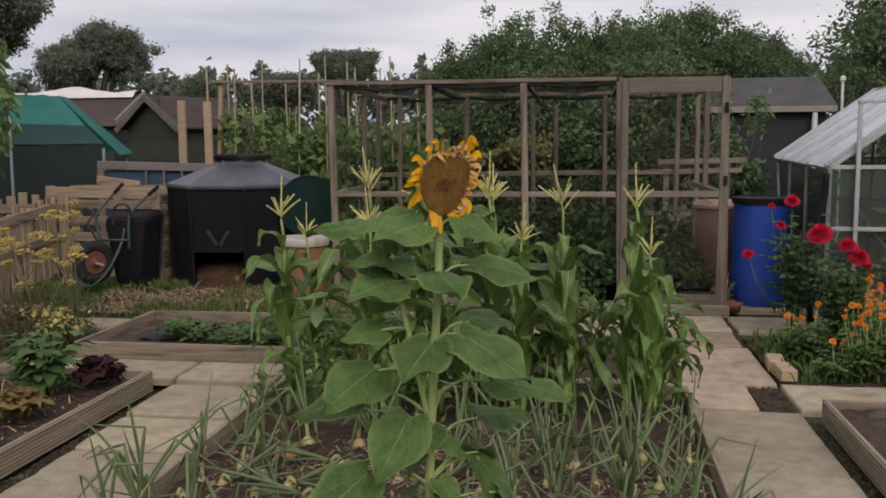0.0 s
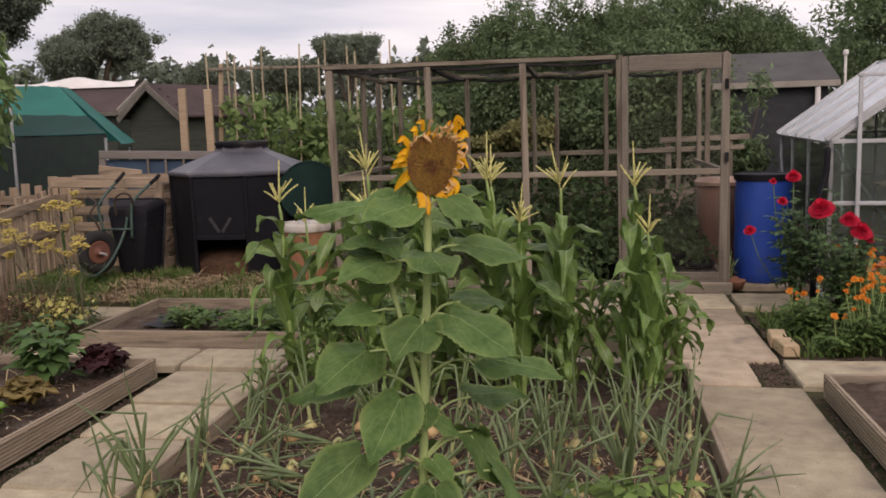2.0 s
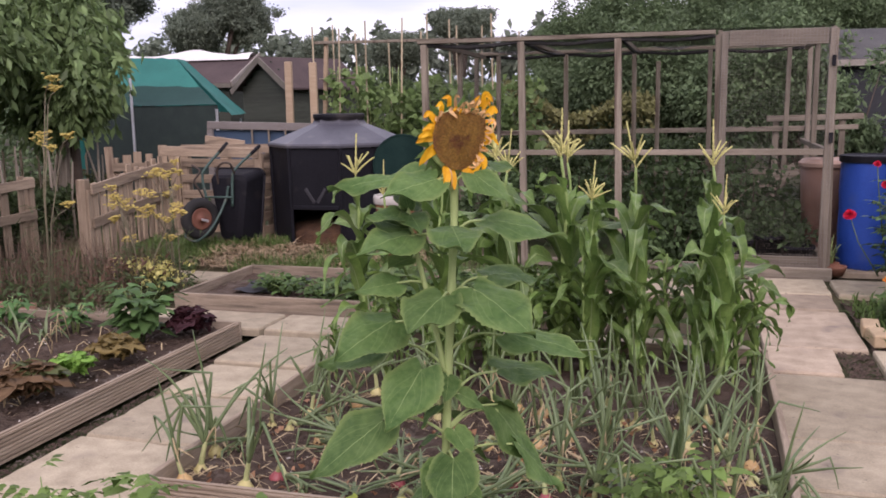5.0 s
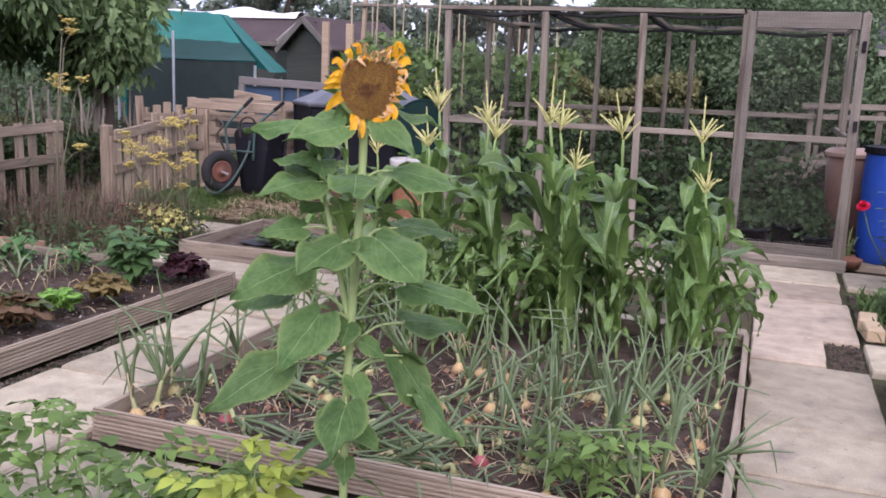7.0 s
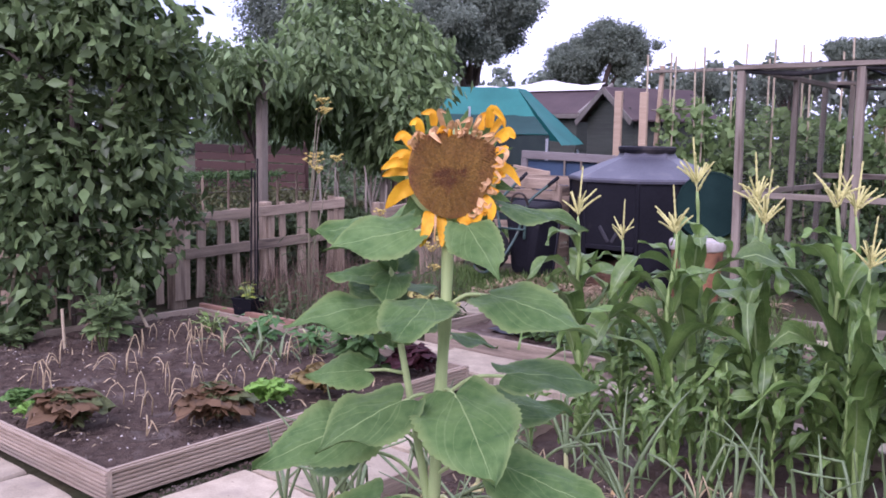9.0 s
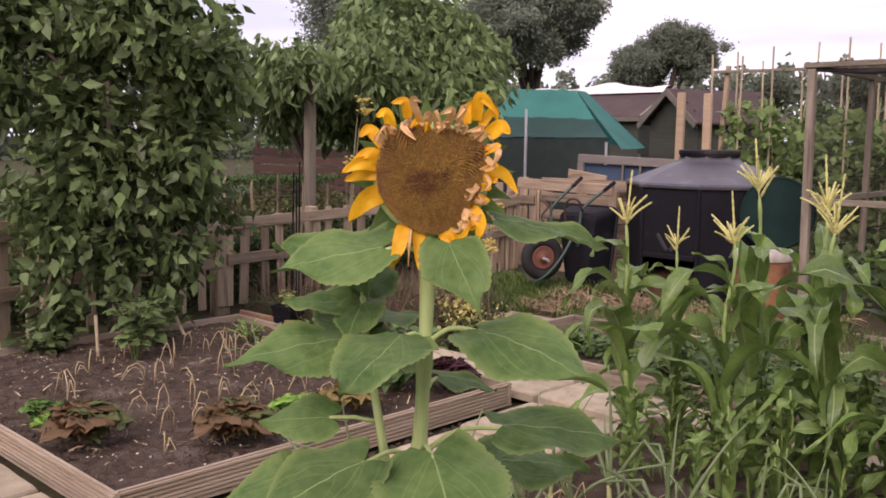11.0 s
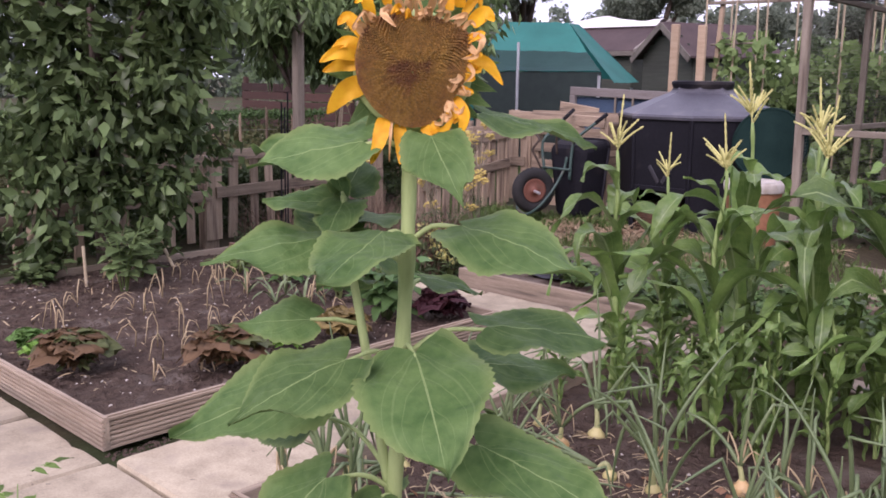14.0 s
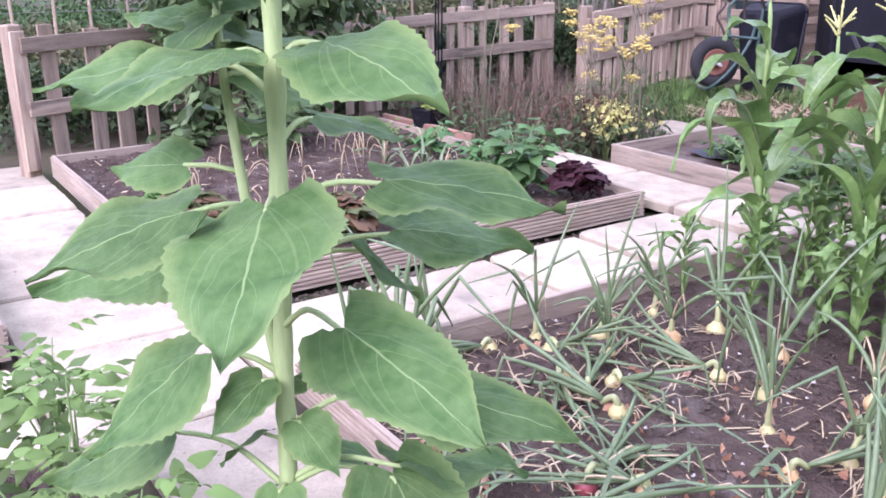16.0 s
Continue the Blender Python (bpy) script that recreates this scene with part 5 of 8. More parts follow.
# orchard mass behind the cage: uneven crowns with upright shoots
for i, (x, y, h, r) in enumerate(((-1.1, 22.5, 3.0, 1.3), (0.3, 22, 3.55, 1.5), (1.9, 21, 3.15, 1.4), (3.3, 22.5, 3.7, 1.5), (4.7, 23.5, 3.3, 1.3), (2.3, 25.5, 3.9, 1.5), (-1.9, 27, 3.2, 1.3), (5.6, 26, 3.5, 1.2), (0.6, 15.5, 1.9, 1.15), (2.4, 14.8, 1.95, 1.2), (-0.8, 16.5, 1.7, 0.9))):
    q = random.Random(160 + i)
    h *= 1.13 if y > 20 else 1.06
    bl = blobset((0, 0, h * 0.72), r, 9, 60 + i, 0.75)
    for s in range(9):
        a_ = q.uniform(0, 6.28)
        d = r * q.uniform(0.1, 0.8)
        bl.append((d * math.cos(a_), d * math.sin(a_), h * 0.72 + r * 0.75 * q.uniform(0.75, 1.15), 0.14, 0.14, q.uniform(0.25, 0.5)))
    tree("apple_tree", "dense green apple tree behind the fruit cage", (x, y, 0), h * 0.45, 0.12, bl, 40000, 0.08, TREE_B if i % 2 else TREE_A, 70 + i, clump=0.07, per=20)
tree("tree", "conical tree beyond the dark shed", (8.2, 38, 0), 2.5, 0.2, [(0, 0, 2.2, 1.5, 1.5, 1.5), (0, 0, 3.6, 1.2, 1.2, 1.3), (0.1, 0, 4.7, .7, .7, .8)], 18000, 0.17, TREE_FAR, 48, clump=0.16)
tree("tree", "leafy tree with light twigs above the greenhouse", (7.2, 17, 0), 2.0, 0.12, blobset((0, 0, 2.6), 1.9, 9, 7, 0.75, lumps=4), 34000, 0.09, TREE_B, 50, clump=0.11, per=18)
tree("tree", "leafy tree behind the greenhouse", (9.5, 20, 0), 2.0, 0.15, blobset((0, 0, 3.0), 2.2, 9, 8, 0.75), 18000, 0.12, TREE_A, 51, clump=0.18)


def hedge(name, label, x0, x1, y0, y1, h, n, leaf, material, seed, lumps=0.15):
    rng = np.random.default_rng(seed)
    u, v = rng.random(n), rng.random(n)
    x, y = x0 + (x1 - x0) * u, y0 + (y1 - y0) * v
    side = rng.random(n)
    top = h * (1 + lumps * np.sin(x * 1.3 + seed) * np.cos(x * 0.37 + y) + lumps * 0.6 * np.sin(x * 3.7))
    z = np.where(side < 0.5, top, top * rng.random(n)) + rng.normal(0, leaf * 0.5, n)
    vv, f = leaf_cloud(np.stack([x, y, z], 1), leaf, rng, 0.55, 0.2)
    return tagged(part(name, np_mesh(name, vv, f, material), None, kind="stuff"), label, "hedge")


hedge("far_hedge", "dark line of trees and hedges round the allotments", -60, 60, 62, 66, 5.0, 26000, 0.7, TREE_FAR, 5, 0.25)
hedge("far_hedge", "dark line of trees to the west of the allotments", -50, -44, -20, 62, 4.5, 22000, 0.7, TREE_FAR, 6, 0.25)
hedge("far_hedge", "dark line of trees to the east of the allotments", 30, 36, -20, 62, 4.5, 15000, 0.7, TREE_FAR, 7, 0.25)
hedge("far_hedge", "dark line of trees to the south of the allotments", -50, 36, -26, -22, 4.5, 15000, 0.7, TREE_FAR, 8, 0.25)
hedge("clipped_hedge", "clipped green hedge beyond the pale fence", -8.9, -8.1, 4.6, 10.2, 0.82, 16000, 0.05, HEDGE, 9, 0.03)
hedge("shrubs", "overgrown shrubs behind the sheds", -9, -3, 17.5, 19, 1.5, 9000, 0.12, TREE_A, 10, 0.25)
hedge("bramble", "tangled green brambles behind the fruit cage", -2.6, 3.2, 11.6, 13.2, 1.0, 20000, 0.055, foliage("bramble_leaves", (0.04, 0.062, 0.025), 0.45), 11, 0.3)
hedge("shrub_row", "mixed shrubs on the plots beyond the fence", -16, -9, 13.5, 17, 1.3, 9000, 0.13, TREE_B, 13, 0.35)
hedge("crop_rows", "leafy crop rows on the next plot", -16, -8.6, 4, 11, 0.28, 12000, 0.09, HEDGE, 14, 0.4)
hedge("rough_growth", "rough grass and weeds beyond the pale fence", -8.6, -5.7, 3.5, 11, 0.42, 20000, 0.07, foliage("dry_weeds", (0.095, 0.10, 0.042)), 12, 0.3)
hedge("nettles", "dark weeds along the back of the pallet fence", -5.6, -4.55, 3.2, 8.8, 0.4, 15000, 0.07, foliage("nettle_leaves", (0.05, 0.075, 0.03)), 15, 0.35)
hedge("yellowing_shrubs", "yellow-brown shrubs behind the fruit cage", -1.3, 0.8, 13.4, 14.2, 1.25, 7000, 0.08, foliage("yellowing_shrub_leaves", (0.15, 0.15, 0.06), 0.4), 16, 0.2)
tree("elder_shrub", "leafy green shrub between the fruit cage and the dark shed", (3.0, 11.7, 0), 0.7, 0.03,
     [(0.0, 0, 0.95, .28, .25, .2), (-.12, .05, 1.25, .2, .2, .16), (.12, 0, .6, .28, .25, .25), (.2, .1, 1.62, .1, .1, .22), (-.15, 0, 1.5, .1, .1, .12)], 2600, 0.10, TREE_B, 52, clump=0.06, per=14, aspect=0.35, down=0.5)
hedge("pea_row", "pale green row of peas beyond the fruit cage", -2.4, 1.6, 12.9, 13.3, 0.85, 6000, 0.08, foliage("pea_leaves", (0.15, 0.2, 0.085), 0.3), 17, 0.25)


# ---------------------------------------------------------------- fruit bushes in the cage
rng = np.random.default_rng(77)
CURRANT = foliage("currant_leaves", (0.056, 0.092, 0.037), 0.45)
for x, y, h, r in ((-0.45, 9.3, 0.7, .4), (0.3, 9.6, 0.8, .45), (1.1, 9.5, 0.85, .45), (1.9, 9.7, 0.8, .42), (0.75, 10.2, 0.9, .4), (1.6, 10.3, 1.0, .4), (-0.4, 10.2, 0.8, .4), (2.1, 9.4, .5, .3), (1.2, 8.95, .4, .3)):
    t = thing("currant_bush", "green fruit bush inside the netted cage", "bush", (x, y, -0.05), group="fruit bushes")
    for i in range(7):
        a = i * 0.9 + x
        part("stem", Kit().tube([(0.03 * math.cos(a), 0.03 * math.sin(a), 0), (r * 0.4 * math.cos(a), r * 0.4 * math.sin(a), h * 0.5), (r * 0.7 * math.cos(a), r * 0.7 * math.sin(a), h * 0.95)], [0.008, 0.006, 0.003], 5), BARK, t)
    p, w = crown_points([(0, 0, h * 0.5, r, r, h * 0.45), (r * 0.4, 0, h * 0.85, r * 0.4, r * 0.4, h * 0.25)], 900, rng, 0.05, 8, 0.3)
    p[:, 2] = np.maximum(p[:, 2], 0.06)
    v, f = leaf_cloud(p, 0.065, rng, 0.8, 0.4, ways=w)
    part("leaves", np_mesh("leaves", v, f, CURRANT), None, t, kind="stuff")


for i, (x, y, h) in enumerate(((1.72, 8.86, 0.24), (2.0, 8.98, 0.27), (2.2, 8.78, 0.22), (1.45, 9.0, 0.22))):
    t = thing("plant_pot", "black plastic pot with a leafy plant inside the cage", "pot", (x, y, -0.035), group="cage pots")
    part("shell", Kit().lathe([(0.10, 0.0), (0.13, h), (0.14, h), (0.14, h - 0.03), (0.12, h - 0.035), (0.112, h - 0.05), (0.0, h - 0.05)], 20), BLACK, t, "black plastic shell", smooth=True)
    p, w = crown_points([(0, 0, h + 0.08, 0.13, 0.13, 0.12)], 160, rng, 0.04, 6, 0.3)
    v, f = leaf_cloud(p, 0.06, rng, 0.6, 0.2, ways=w)
    part("leaves", np_mesh("leaves", v, f, CURRANT), None, t, "small green leaves", kind="stuff")


# ---------------------------------------------------------------- plants
def blade(length, width, heart=0.18, teeth=0.05, droop=0.3, cup=0.12, ripple=0.03, seed=0, nu=9, nv=13, tip=1.45, belly=0.26, start=0.62, rounded=False, crinkle=0.0, frill=0.0):
    """A leaf blade along +y with its stalk at the origin; its UV runs u -1..1 across, v 0..1 along."""
    r = random.Random(seed)
    ph = r.uniform(0, 6)
    verts, uv = [], []
    half = nu // 2
    lop, bow = (r.uniform(0.9, 1.08), r.uniform(-0.05, 0.05)) if rounded else (1.0, 0.0)
    for j in range(nv):
        v = j / (nv - 1)
        if rounded:
            w = (v + 0.03) ** 0.40 * (1.0 - v) ** (0.70 + 0.55 * v * v) / 0.487
        elif v < belly:
            w = math.sin(math.pi / 2 * (start + (1 - start) * v / belly))
        else:
            w = max(0.0, 1 - ((v - belly) / (1 - belly)) ** tip)
        for i in range(nu):
            u = (i - half) / half
            edge = 1 + (teeth * (1 if (j % 2) else -1) if abs(u) == 1 and 0 < j < nv - 1 else 0)
            x = u * w * width / 2 * edge * (lop if u > 0 else 2 - lop) + bow * length * v * v
            back = heart * length * (1.7 * abs(u) - 0.85 * u * u) * max(0.0, 1 - v / 0.5) ** 1.3
            y = v * length - back
            z = -droop * length * v * v + cup * abs(x) - cup * 0.6 * abs(u) ** 3 * width * 0.5
            z += ripple * length * math.sin(v * 9 + ph + (2 if u > 0 else 0)) * abs(u) ** 2
            z += ripple * 0.35 * length * math.sin(v * 17 + ph) * abs(u)
            z += crinkle * length * noise.noise((u * 4 + ph, v * 6, seed * 1.7)) + crinkle * 0.6 * length * noise.noise((u * 9, v * 13 + ph, seed))
            z += frill * length * math.sin(v * 31 + 3 * u + ph) * abs(u) ** 3 + frill * length * math.sin(u * 14 + ph) * v ** 4
            verts.append((x, y, z))
            uv.append((u, v))
    k = Kit()
    k.v = verts
    for j in range(nv - 1):
        for i in range(nu - 1):
            a = j * nu + i
            k.f.append((a, a + 1, a + nu + 1, a + nu))
    return k, uv


def aim(base, tip, roll=0.0, up=(0, 0, 1)):
    """Pose of a blade from its stalk end to its tip, upper face up or outward."""
    base, tip = Vector(base), Vector(tip)
    y = (tip - base).normalized()
    up = Vector(up).normalized()
    if abs(y.dot(up)) > 0.9:
        up = Vector((y.x, y.y, 0.3)).normalized()
    z = (up - y * up.dot(y)).normalized()
    x = y.cross(z)
    m = Matrix((x, y, z)).transposed().to_4x4()
    return Matrix.Translation(base) @ m @ Matrix.Rotation(radians(roll), 4, "Y")


SUN_LEAF = leaf_blade("sunflower_leaf", (0.046, 0.104, 0.026), (0.12, 0.2, 0.062), (0.24, 0.33, 0.13), edge=(0.18, 0.25, 0.08), glow=0.22, rough=0.6)
SUN_STEM = surface("sunflower_stem", (0.27, 0.36, 0.13), (0.37, 0.46, 0.19), scale=20, fine=200, rough=0.7, bump=0.3, stretch=(1, 1, 0.2))
PETAL = surface("yellow_ray_petal", (0.80, 0.36, 0.008), (0.90, 0.50, 0.015), scale=30, fine=120, rough=0.6, bump=0.1, vary=0.12, translucent=0.3)
PETAL_DRY = surface("withered_petal", (0.62, 0.36, 0.13), (0.72, 0.47, 0.24), scale=30, fine=120, rough=0.8, bump=0.2, vary=0.15, translucent=0.2)

# sunflower
sunflower = thing("sunflower", "tall single sunflower with brown seed head and drying yellow petals", "sunflower", (0, 0, 0))
stem_pts = curve([(0.872, 2.885, -0.02), (0.876, 2.88, 0.45), (0.886, 2.88, 0.72), (0.897, 2.884, 0.95), (0.905, 2.885, 1.10), (0.905, 2.887, 1.21), (0.893, 2.897, 1.30)], 6)


def stem_at(z):
    for a, b in zip(stem_pts, stem_pts[1:]):
        if a[2] <= z <= b[2]:
            return a.lerp(b, (z - a[2]) / (b[2] - a[2]))
    return stem_pts[-1 if z > 1 else 0].copy()


# base of the blade, tip, width of the blade, droop, roll, droop of the edges
UPPER_LEAVES = [
    ((0.835, 2.875, 1.222), (0.605, 2.860, 1.180), 0.102, 0.10, -16, 0.10), ((0.880, 2.832, 1.216), (0.795, 2.725, 1.180), 0.120, 0.12, -20, 0.14),
    ((0.957, 2.872, 1.226), (1.058, 2.805, 1.160), 0.092, 0.12, 6, 0.10), ((0.955, 2.965, 1.252), (1.020, 3.132, 1.203), 0.095, 0.12, 16, 0.16),
    ((0.812, 2.835, 1.088), (0.745, 2.690, 1.062), 0.125, 0.12, -10, 0.16), ((0.915, 2.832, 1.108), (0.985, 2.682, 1.074), 0.135, 0.10, -2, 0.12),
    ((0.980, 2.904, 1.118), (1.158, 2.910, 1.070), 0.135, 0.16, 8, 0.10), ((0.872, 2.945, 1.030), (0.890, 3.045, 0.992), 0.100, 0.14, 0, 0.2)]
MIDDLE_LEAVES = [
    ((0.905, 2.780, 0.958), (0.868, 2.640, 0.905), 0.150, 0.10, -6, 0.18), ((0.760, 2.848, 0.880), (0.690, 2.668, 0.826), 0.160, 0.10, -14, 0.2),
    ((0.722, 2.879, 0.817), (0.545, 2.900, 0.727), 0.140, 0.10, -22, 0.12), ((0.962, 2.842, 0.966), (1.125, 2.735, 0.892), 0.185, 0.10, 4, 0.10),
    ((0.966, 2.972, 0.974), (1.068, 3.118, 0.934), 0.130, 0.20, 12, 0.16), ((1.030, 2.886, 0.853), (1.212, 2.916, 0.800), 0.150, 0.16, 6, 0.14),
    ((0.985, 3.000, 0.732), (1.108, 3.114, 0.694), 0.135, 0.16, 8, 0.16), ((0.912, 3.015, 0.900), (0.982, 3.150, 0.866), 0.130, 0.16, 12, 0.14)]
LOWER_LEAVES = [
    ((0.848, 2.795, 0.780), (0.800, 2.680, 0.668), 0.155, 0.08, -6, 0.14), ((0.755, 2.776, 0.655), (0.640, 2.650, 0.545), 0.160, 0.10, -10, 0.16),
    ((0.924, 2.785, 0.575), (0.956, 2.640, 0.500), 0.140, 0.10, 4, 0.14), ((0.985, 2.960, 0.645), (1.075, 2.985, 0.500), 0.160, 0.06, 10, 0.14),
    ((1.040, 2.950, 0.565), (1.140, 3.010, 0.425), 0.140, 0.08, 10, 0.16), ((0.985, 2.970, 0.655), (0.930, 3.190, 0.540), 0.120, 0.14, 0, 0.16),
    ((0.915, 2.965, 0.890), (0.935, 3.035, 0.815), 0.095, 0.10, 0, 0.14)]
for i, (base, tip, wide, droop, roll, sag) in enumerate(UPPER_LEAVES + MIDDLE_LEAVES + LOWER_LEAVES):
    base, tip = Vector(base), Vector(tip)
    ln = (tip - base).length * 1.02
    out = Vector((base.x - 0.89, base.y - 2.88, 0))
    n0 = stem_at(base.z - 0.34 * out.length)
    kk, uv = blade(ln, wide * (0.90 if i < 8 else 0.88), heart=0.19 * wide / ln, teeth=0.028, droop=droop, cup=-sag, ripple=0.05, seed=i, nu=15, nv=37, rounded=True, crinkle=0.022)
    lf = part("leaf", kk, SUN_LEAF, sunflower, smooth=True, uv=uv)
    lf.matrix_basis = aim(base, tip + Vector((0, 0, droop * ln)), roll, (0.12, -0.20, 0.95) if tip.x < 0.9 else (0.02, -0.16, 0.97))
    reach = (base - n0)
    pts = curve([n0, n0 + reach * 0.45 + Vector((0, 0, 0.14 * reach.length)), base - reach * 0.05 - Vector((0, 0, 0.002)), base + (tip - base) * 0.05 - Vector((0, 0, 0.004))], 4)
    part("petiole", Kit().tube(pts, [0.0041 - 0.00018 * q for q in range(13)], 8), SUN_STEM, sunflower, smooth=True)

k = Kit()
zs = np.linspace(-0.02, 1.30, 67)
knots = (0.60, 0.70, 0.79, 0.87, 0.94, 1.07, 1.20)
k.tube([stem_at(z) for z in zs], [0.0113 - 0.0022 * max(0, z) / 1.3 + 0.0026 * max(math.exp(-((z - n) / 0.012) ** 2) for n in knots) + 0.0006 * math.sin(z * 61) for z in zs], 16)
part("stem", k, SUN_STEM, sunflower, "thick pale green hairy stem", smooth=True)
# side shoot
sh = [stem_at(0.72), Vector((0.868, 2.872, 0.82)), Vector((0.838, 2.868, 0.96)), Vector((0.812, 2.866, 1.07)), Vector((0.800, 2.868, 1.14))]
shoot = part("side_shoot", Kit().tube(curve(sh, 4), [0.0076 - 0.0002 * q for q in range(17)], 10), SUN_STEM, sunflower, "slim side shoot with young leaves", smooth=True)
for i, (f, tip, ln) in enumerate(((2.1, (0.708, 2.758, 0.962), 0.10), (3.2, (0.700, 2.87, 1.12), 0.11), (3.4, (0.80, 2.98, 1.10), 0.11), (3.7, (0.735, 2.80, 1.13), 0.10), (3.8, (0.85, 2.80, 1.10), 0.09),
                                  (3.9, (0.765, 2.94, 1.18), 0.09), (3.0, (0.83, 2.99, 1.03), 0.11), (3.9, (0.795, 2.85, 1.18), 0.05), (2.6, (0.725, 2.93, 0.99), 0.10))):
    j = min(3, int(f))
    p0, tip = sh[j].lerp(sh[j + 1], f - j), Vector(tip)
    d = tip - p0
    base = p0 + d * max(0.10, 1 - ln / d.length) + Vector((0, 0, 0.008))
    kk, uv = blade(ln, ln * 0.78, seed=50 + i, nu=9, nv=17, droop=0.12, rounded=True, ripple=0.05, heart=0.2, crinkle=0.02)
    part("leaf", kk, SUN_LEAF, shoot, smooth=True, uv=uv).matrix_basis = aim(base, tip + Vector((0, 0, 0.01)), 5 * i - 15, (0.2, -0.25, 0.9))
    part("petiole", Kit().tube([p0, (p0 + base) / 2 + Vector((0, 0, 0.004)), base], [0.0034, 0.003, 0.0026], 6), SUN_STEM, shoot, smooth=True)
# small dark leaves crowded low on the stem
for i in range(16):
    a = 2.4 * i + 0.4
    z = 0.34 + 0.027 * i
    p0 = stem_at(z)
    reach = 0.11 + 0.03 * math.sin(i * 1.9)
    tip = p0 + Vector((math.cos(a), math.sin(a), -0.25)) * reach
    kk, uv = blade(reach * 0.75, reach * 0.62, seed=80 + i, nu=9, nv=13, droop=0.2, rounded=True, ripple=0.05, crinkle=0.02)
    base = p0 + (tip - p0) * 0.3 + Vector((0, 0, 0.015))
    part("leaf", kk, SUN_LEAF, sunflower, smooth=True, uv=uv).matrix_basis = aim(base, tip, 8 * (i % 7) - 24)
    part("petiole", Kit().tube([p0, base], [0.003, 0.0024], 6), SUN_STEM, sunflower, smooth=True)

# flower head: local z is the way it faces
face = Vector((0.70, -0.70, -0.10)).normalized()
zx = face
xx = Vector((0, 0, 1)).cross(zx).normalized()
yy = zx.cross(xx)
HM = Matrix.Translation((0.921, 2.876, 1.3015)) @ Matrix((xx, yy, zx)).transposed().to_4x4()
head = part("flower_head", Kit().lathe([(0.012, -0.05), (0.03, -0.04), (0.06, -0.022), (0.073, -0.008), (0.07, 0.0)], 28), SUN_STEM, sunflower, "green cup behind the seed head", smooth=True)
head.matrix_basis = HM
DISC = bpy.data.materials.new("seed_disc")
DISC.use_nodes = True
dn, dl = DISC.node_tree.nodes, DISC.node_tree.links
d_co, d_len, d_div = dn.new("ShaderNodeTexCoord"), dn.new("ShaderNodeVectorMath"), dn.new("ShaderNodeMath")
d_len.operation, d_div.operation = "LENGTH", "MULTIPLY_ADD"
d_noise = dn.new("ShaderNodeTexNoise")
d_noise.inputs["Scale"].default_value, d_noise.inputs["Detail"].default_value = 38.0, 5.0
d_ramp = dn.new("ShaderNodeValToRGB")
for pos, c in ((0.0, (0.12, 0.05, 0.02)), (0.3, (0.16, 0.068, 0.024)), (0.5, (0.28, 0.16, 0.032)), (0.8, (0.24, 0.125, 0.03)), (1.0, (0.15, 0.062, 0.024))):
    e = d_ramp.color_ramp.elements.new(pos) if pos not in (0.0, 1.0) else d_ramp.color_ramp.elements[-1 if pos else 0]
    e.color = (*c, 1)
d_add = dn.new("ShaderNodeMath")
d_add.operation = "MULTIPLY_ADD"
dl.new(d_co.outputs["Object"], d_len.inputs[0])
dl.new(d_len.outputs["Value"], d_div.inputs[0])
d_div.inputs[1].default_value, d_div.inputs[2].default_value = 0.62 / 0.073, -0.36
dl.new(d_co.outputs["Object"], d_noise.inputs["Vector"])
dl.new(d_noise.outputs["Fac"], d_add.inputs[0])
d_add.inputs[1].default_value = 1.15
dl.new(d_div.outputs[0], d_add.inputs[2])
dl.new(d_add.outputs[0], d_ramp.inputs["Fac"])
d_geo, d_hs, d_mr = dn.new("ShaderNodeNewGeometry"), dn.new("ShaderNodeHueSaturation"), dn.new("ShaderNodeMapRange")
d_mr.inputs["To Min"].default_value, d_mr.inputs["To Max"].default_value = 0.75, 1.45
dl.new(d_geo.outputs["Random Per Island"], d_mr.inputs["Value"])
dl.new(d_mr.outputs["Result"], d_hs.inputs["Value"])
dl.new(d_ramp.outputs["Color"], d_hs.inputs["Color"])
dl.new(d_hs.outputs["Color"], dn["Principled BSDF"].inputs["Base Color"])
dn["Principled BSDF"].inputs["Roughness"].default_value = 0.85


RIM = [(0, 0.95), (38, 1.19), (60, 1.05), (90, 0.95), (114, 1.08), (131, 1.17), (160, 1.06), (182, 1.0), (210, 0.95), (235, 0.95), (270, 0.99), (300, 0.95), (330, 0.85), (360, 0.95)]


def disc_edge(a):
    """Outline of the seed head: broad shoulders, a dented top, one side flattened."""
    d = math.degrees(a) % 360
    for (p, u), (q, v) in zip(RIM, RIM[1:]):
        if p <= d <= q:
            f = (d - p) / (q - p)
            return u + (v - u) * f * f * (3 - 2 * f)


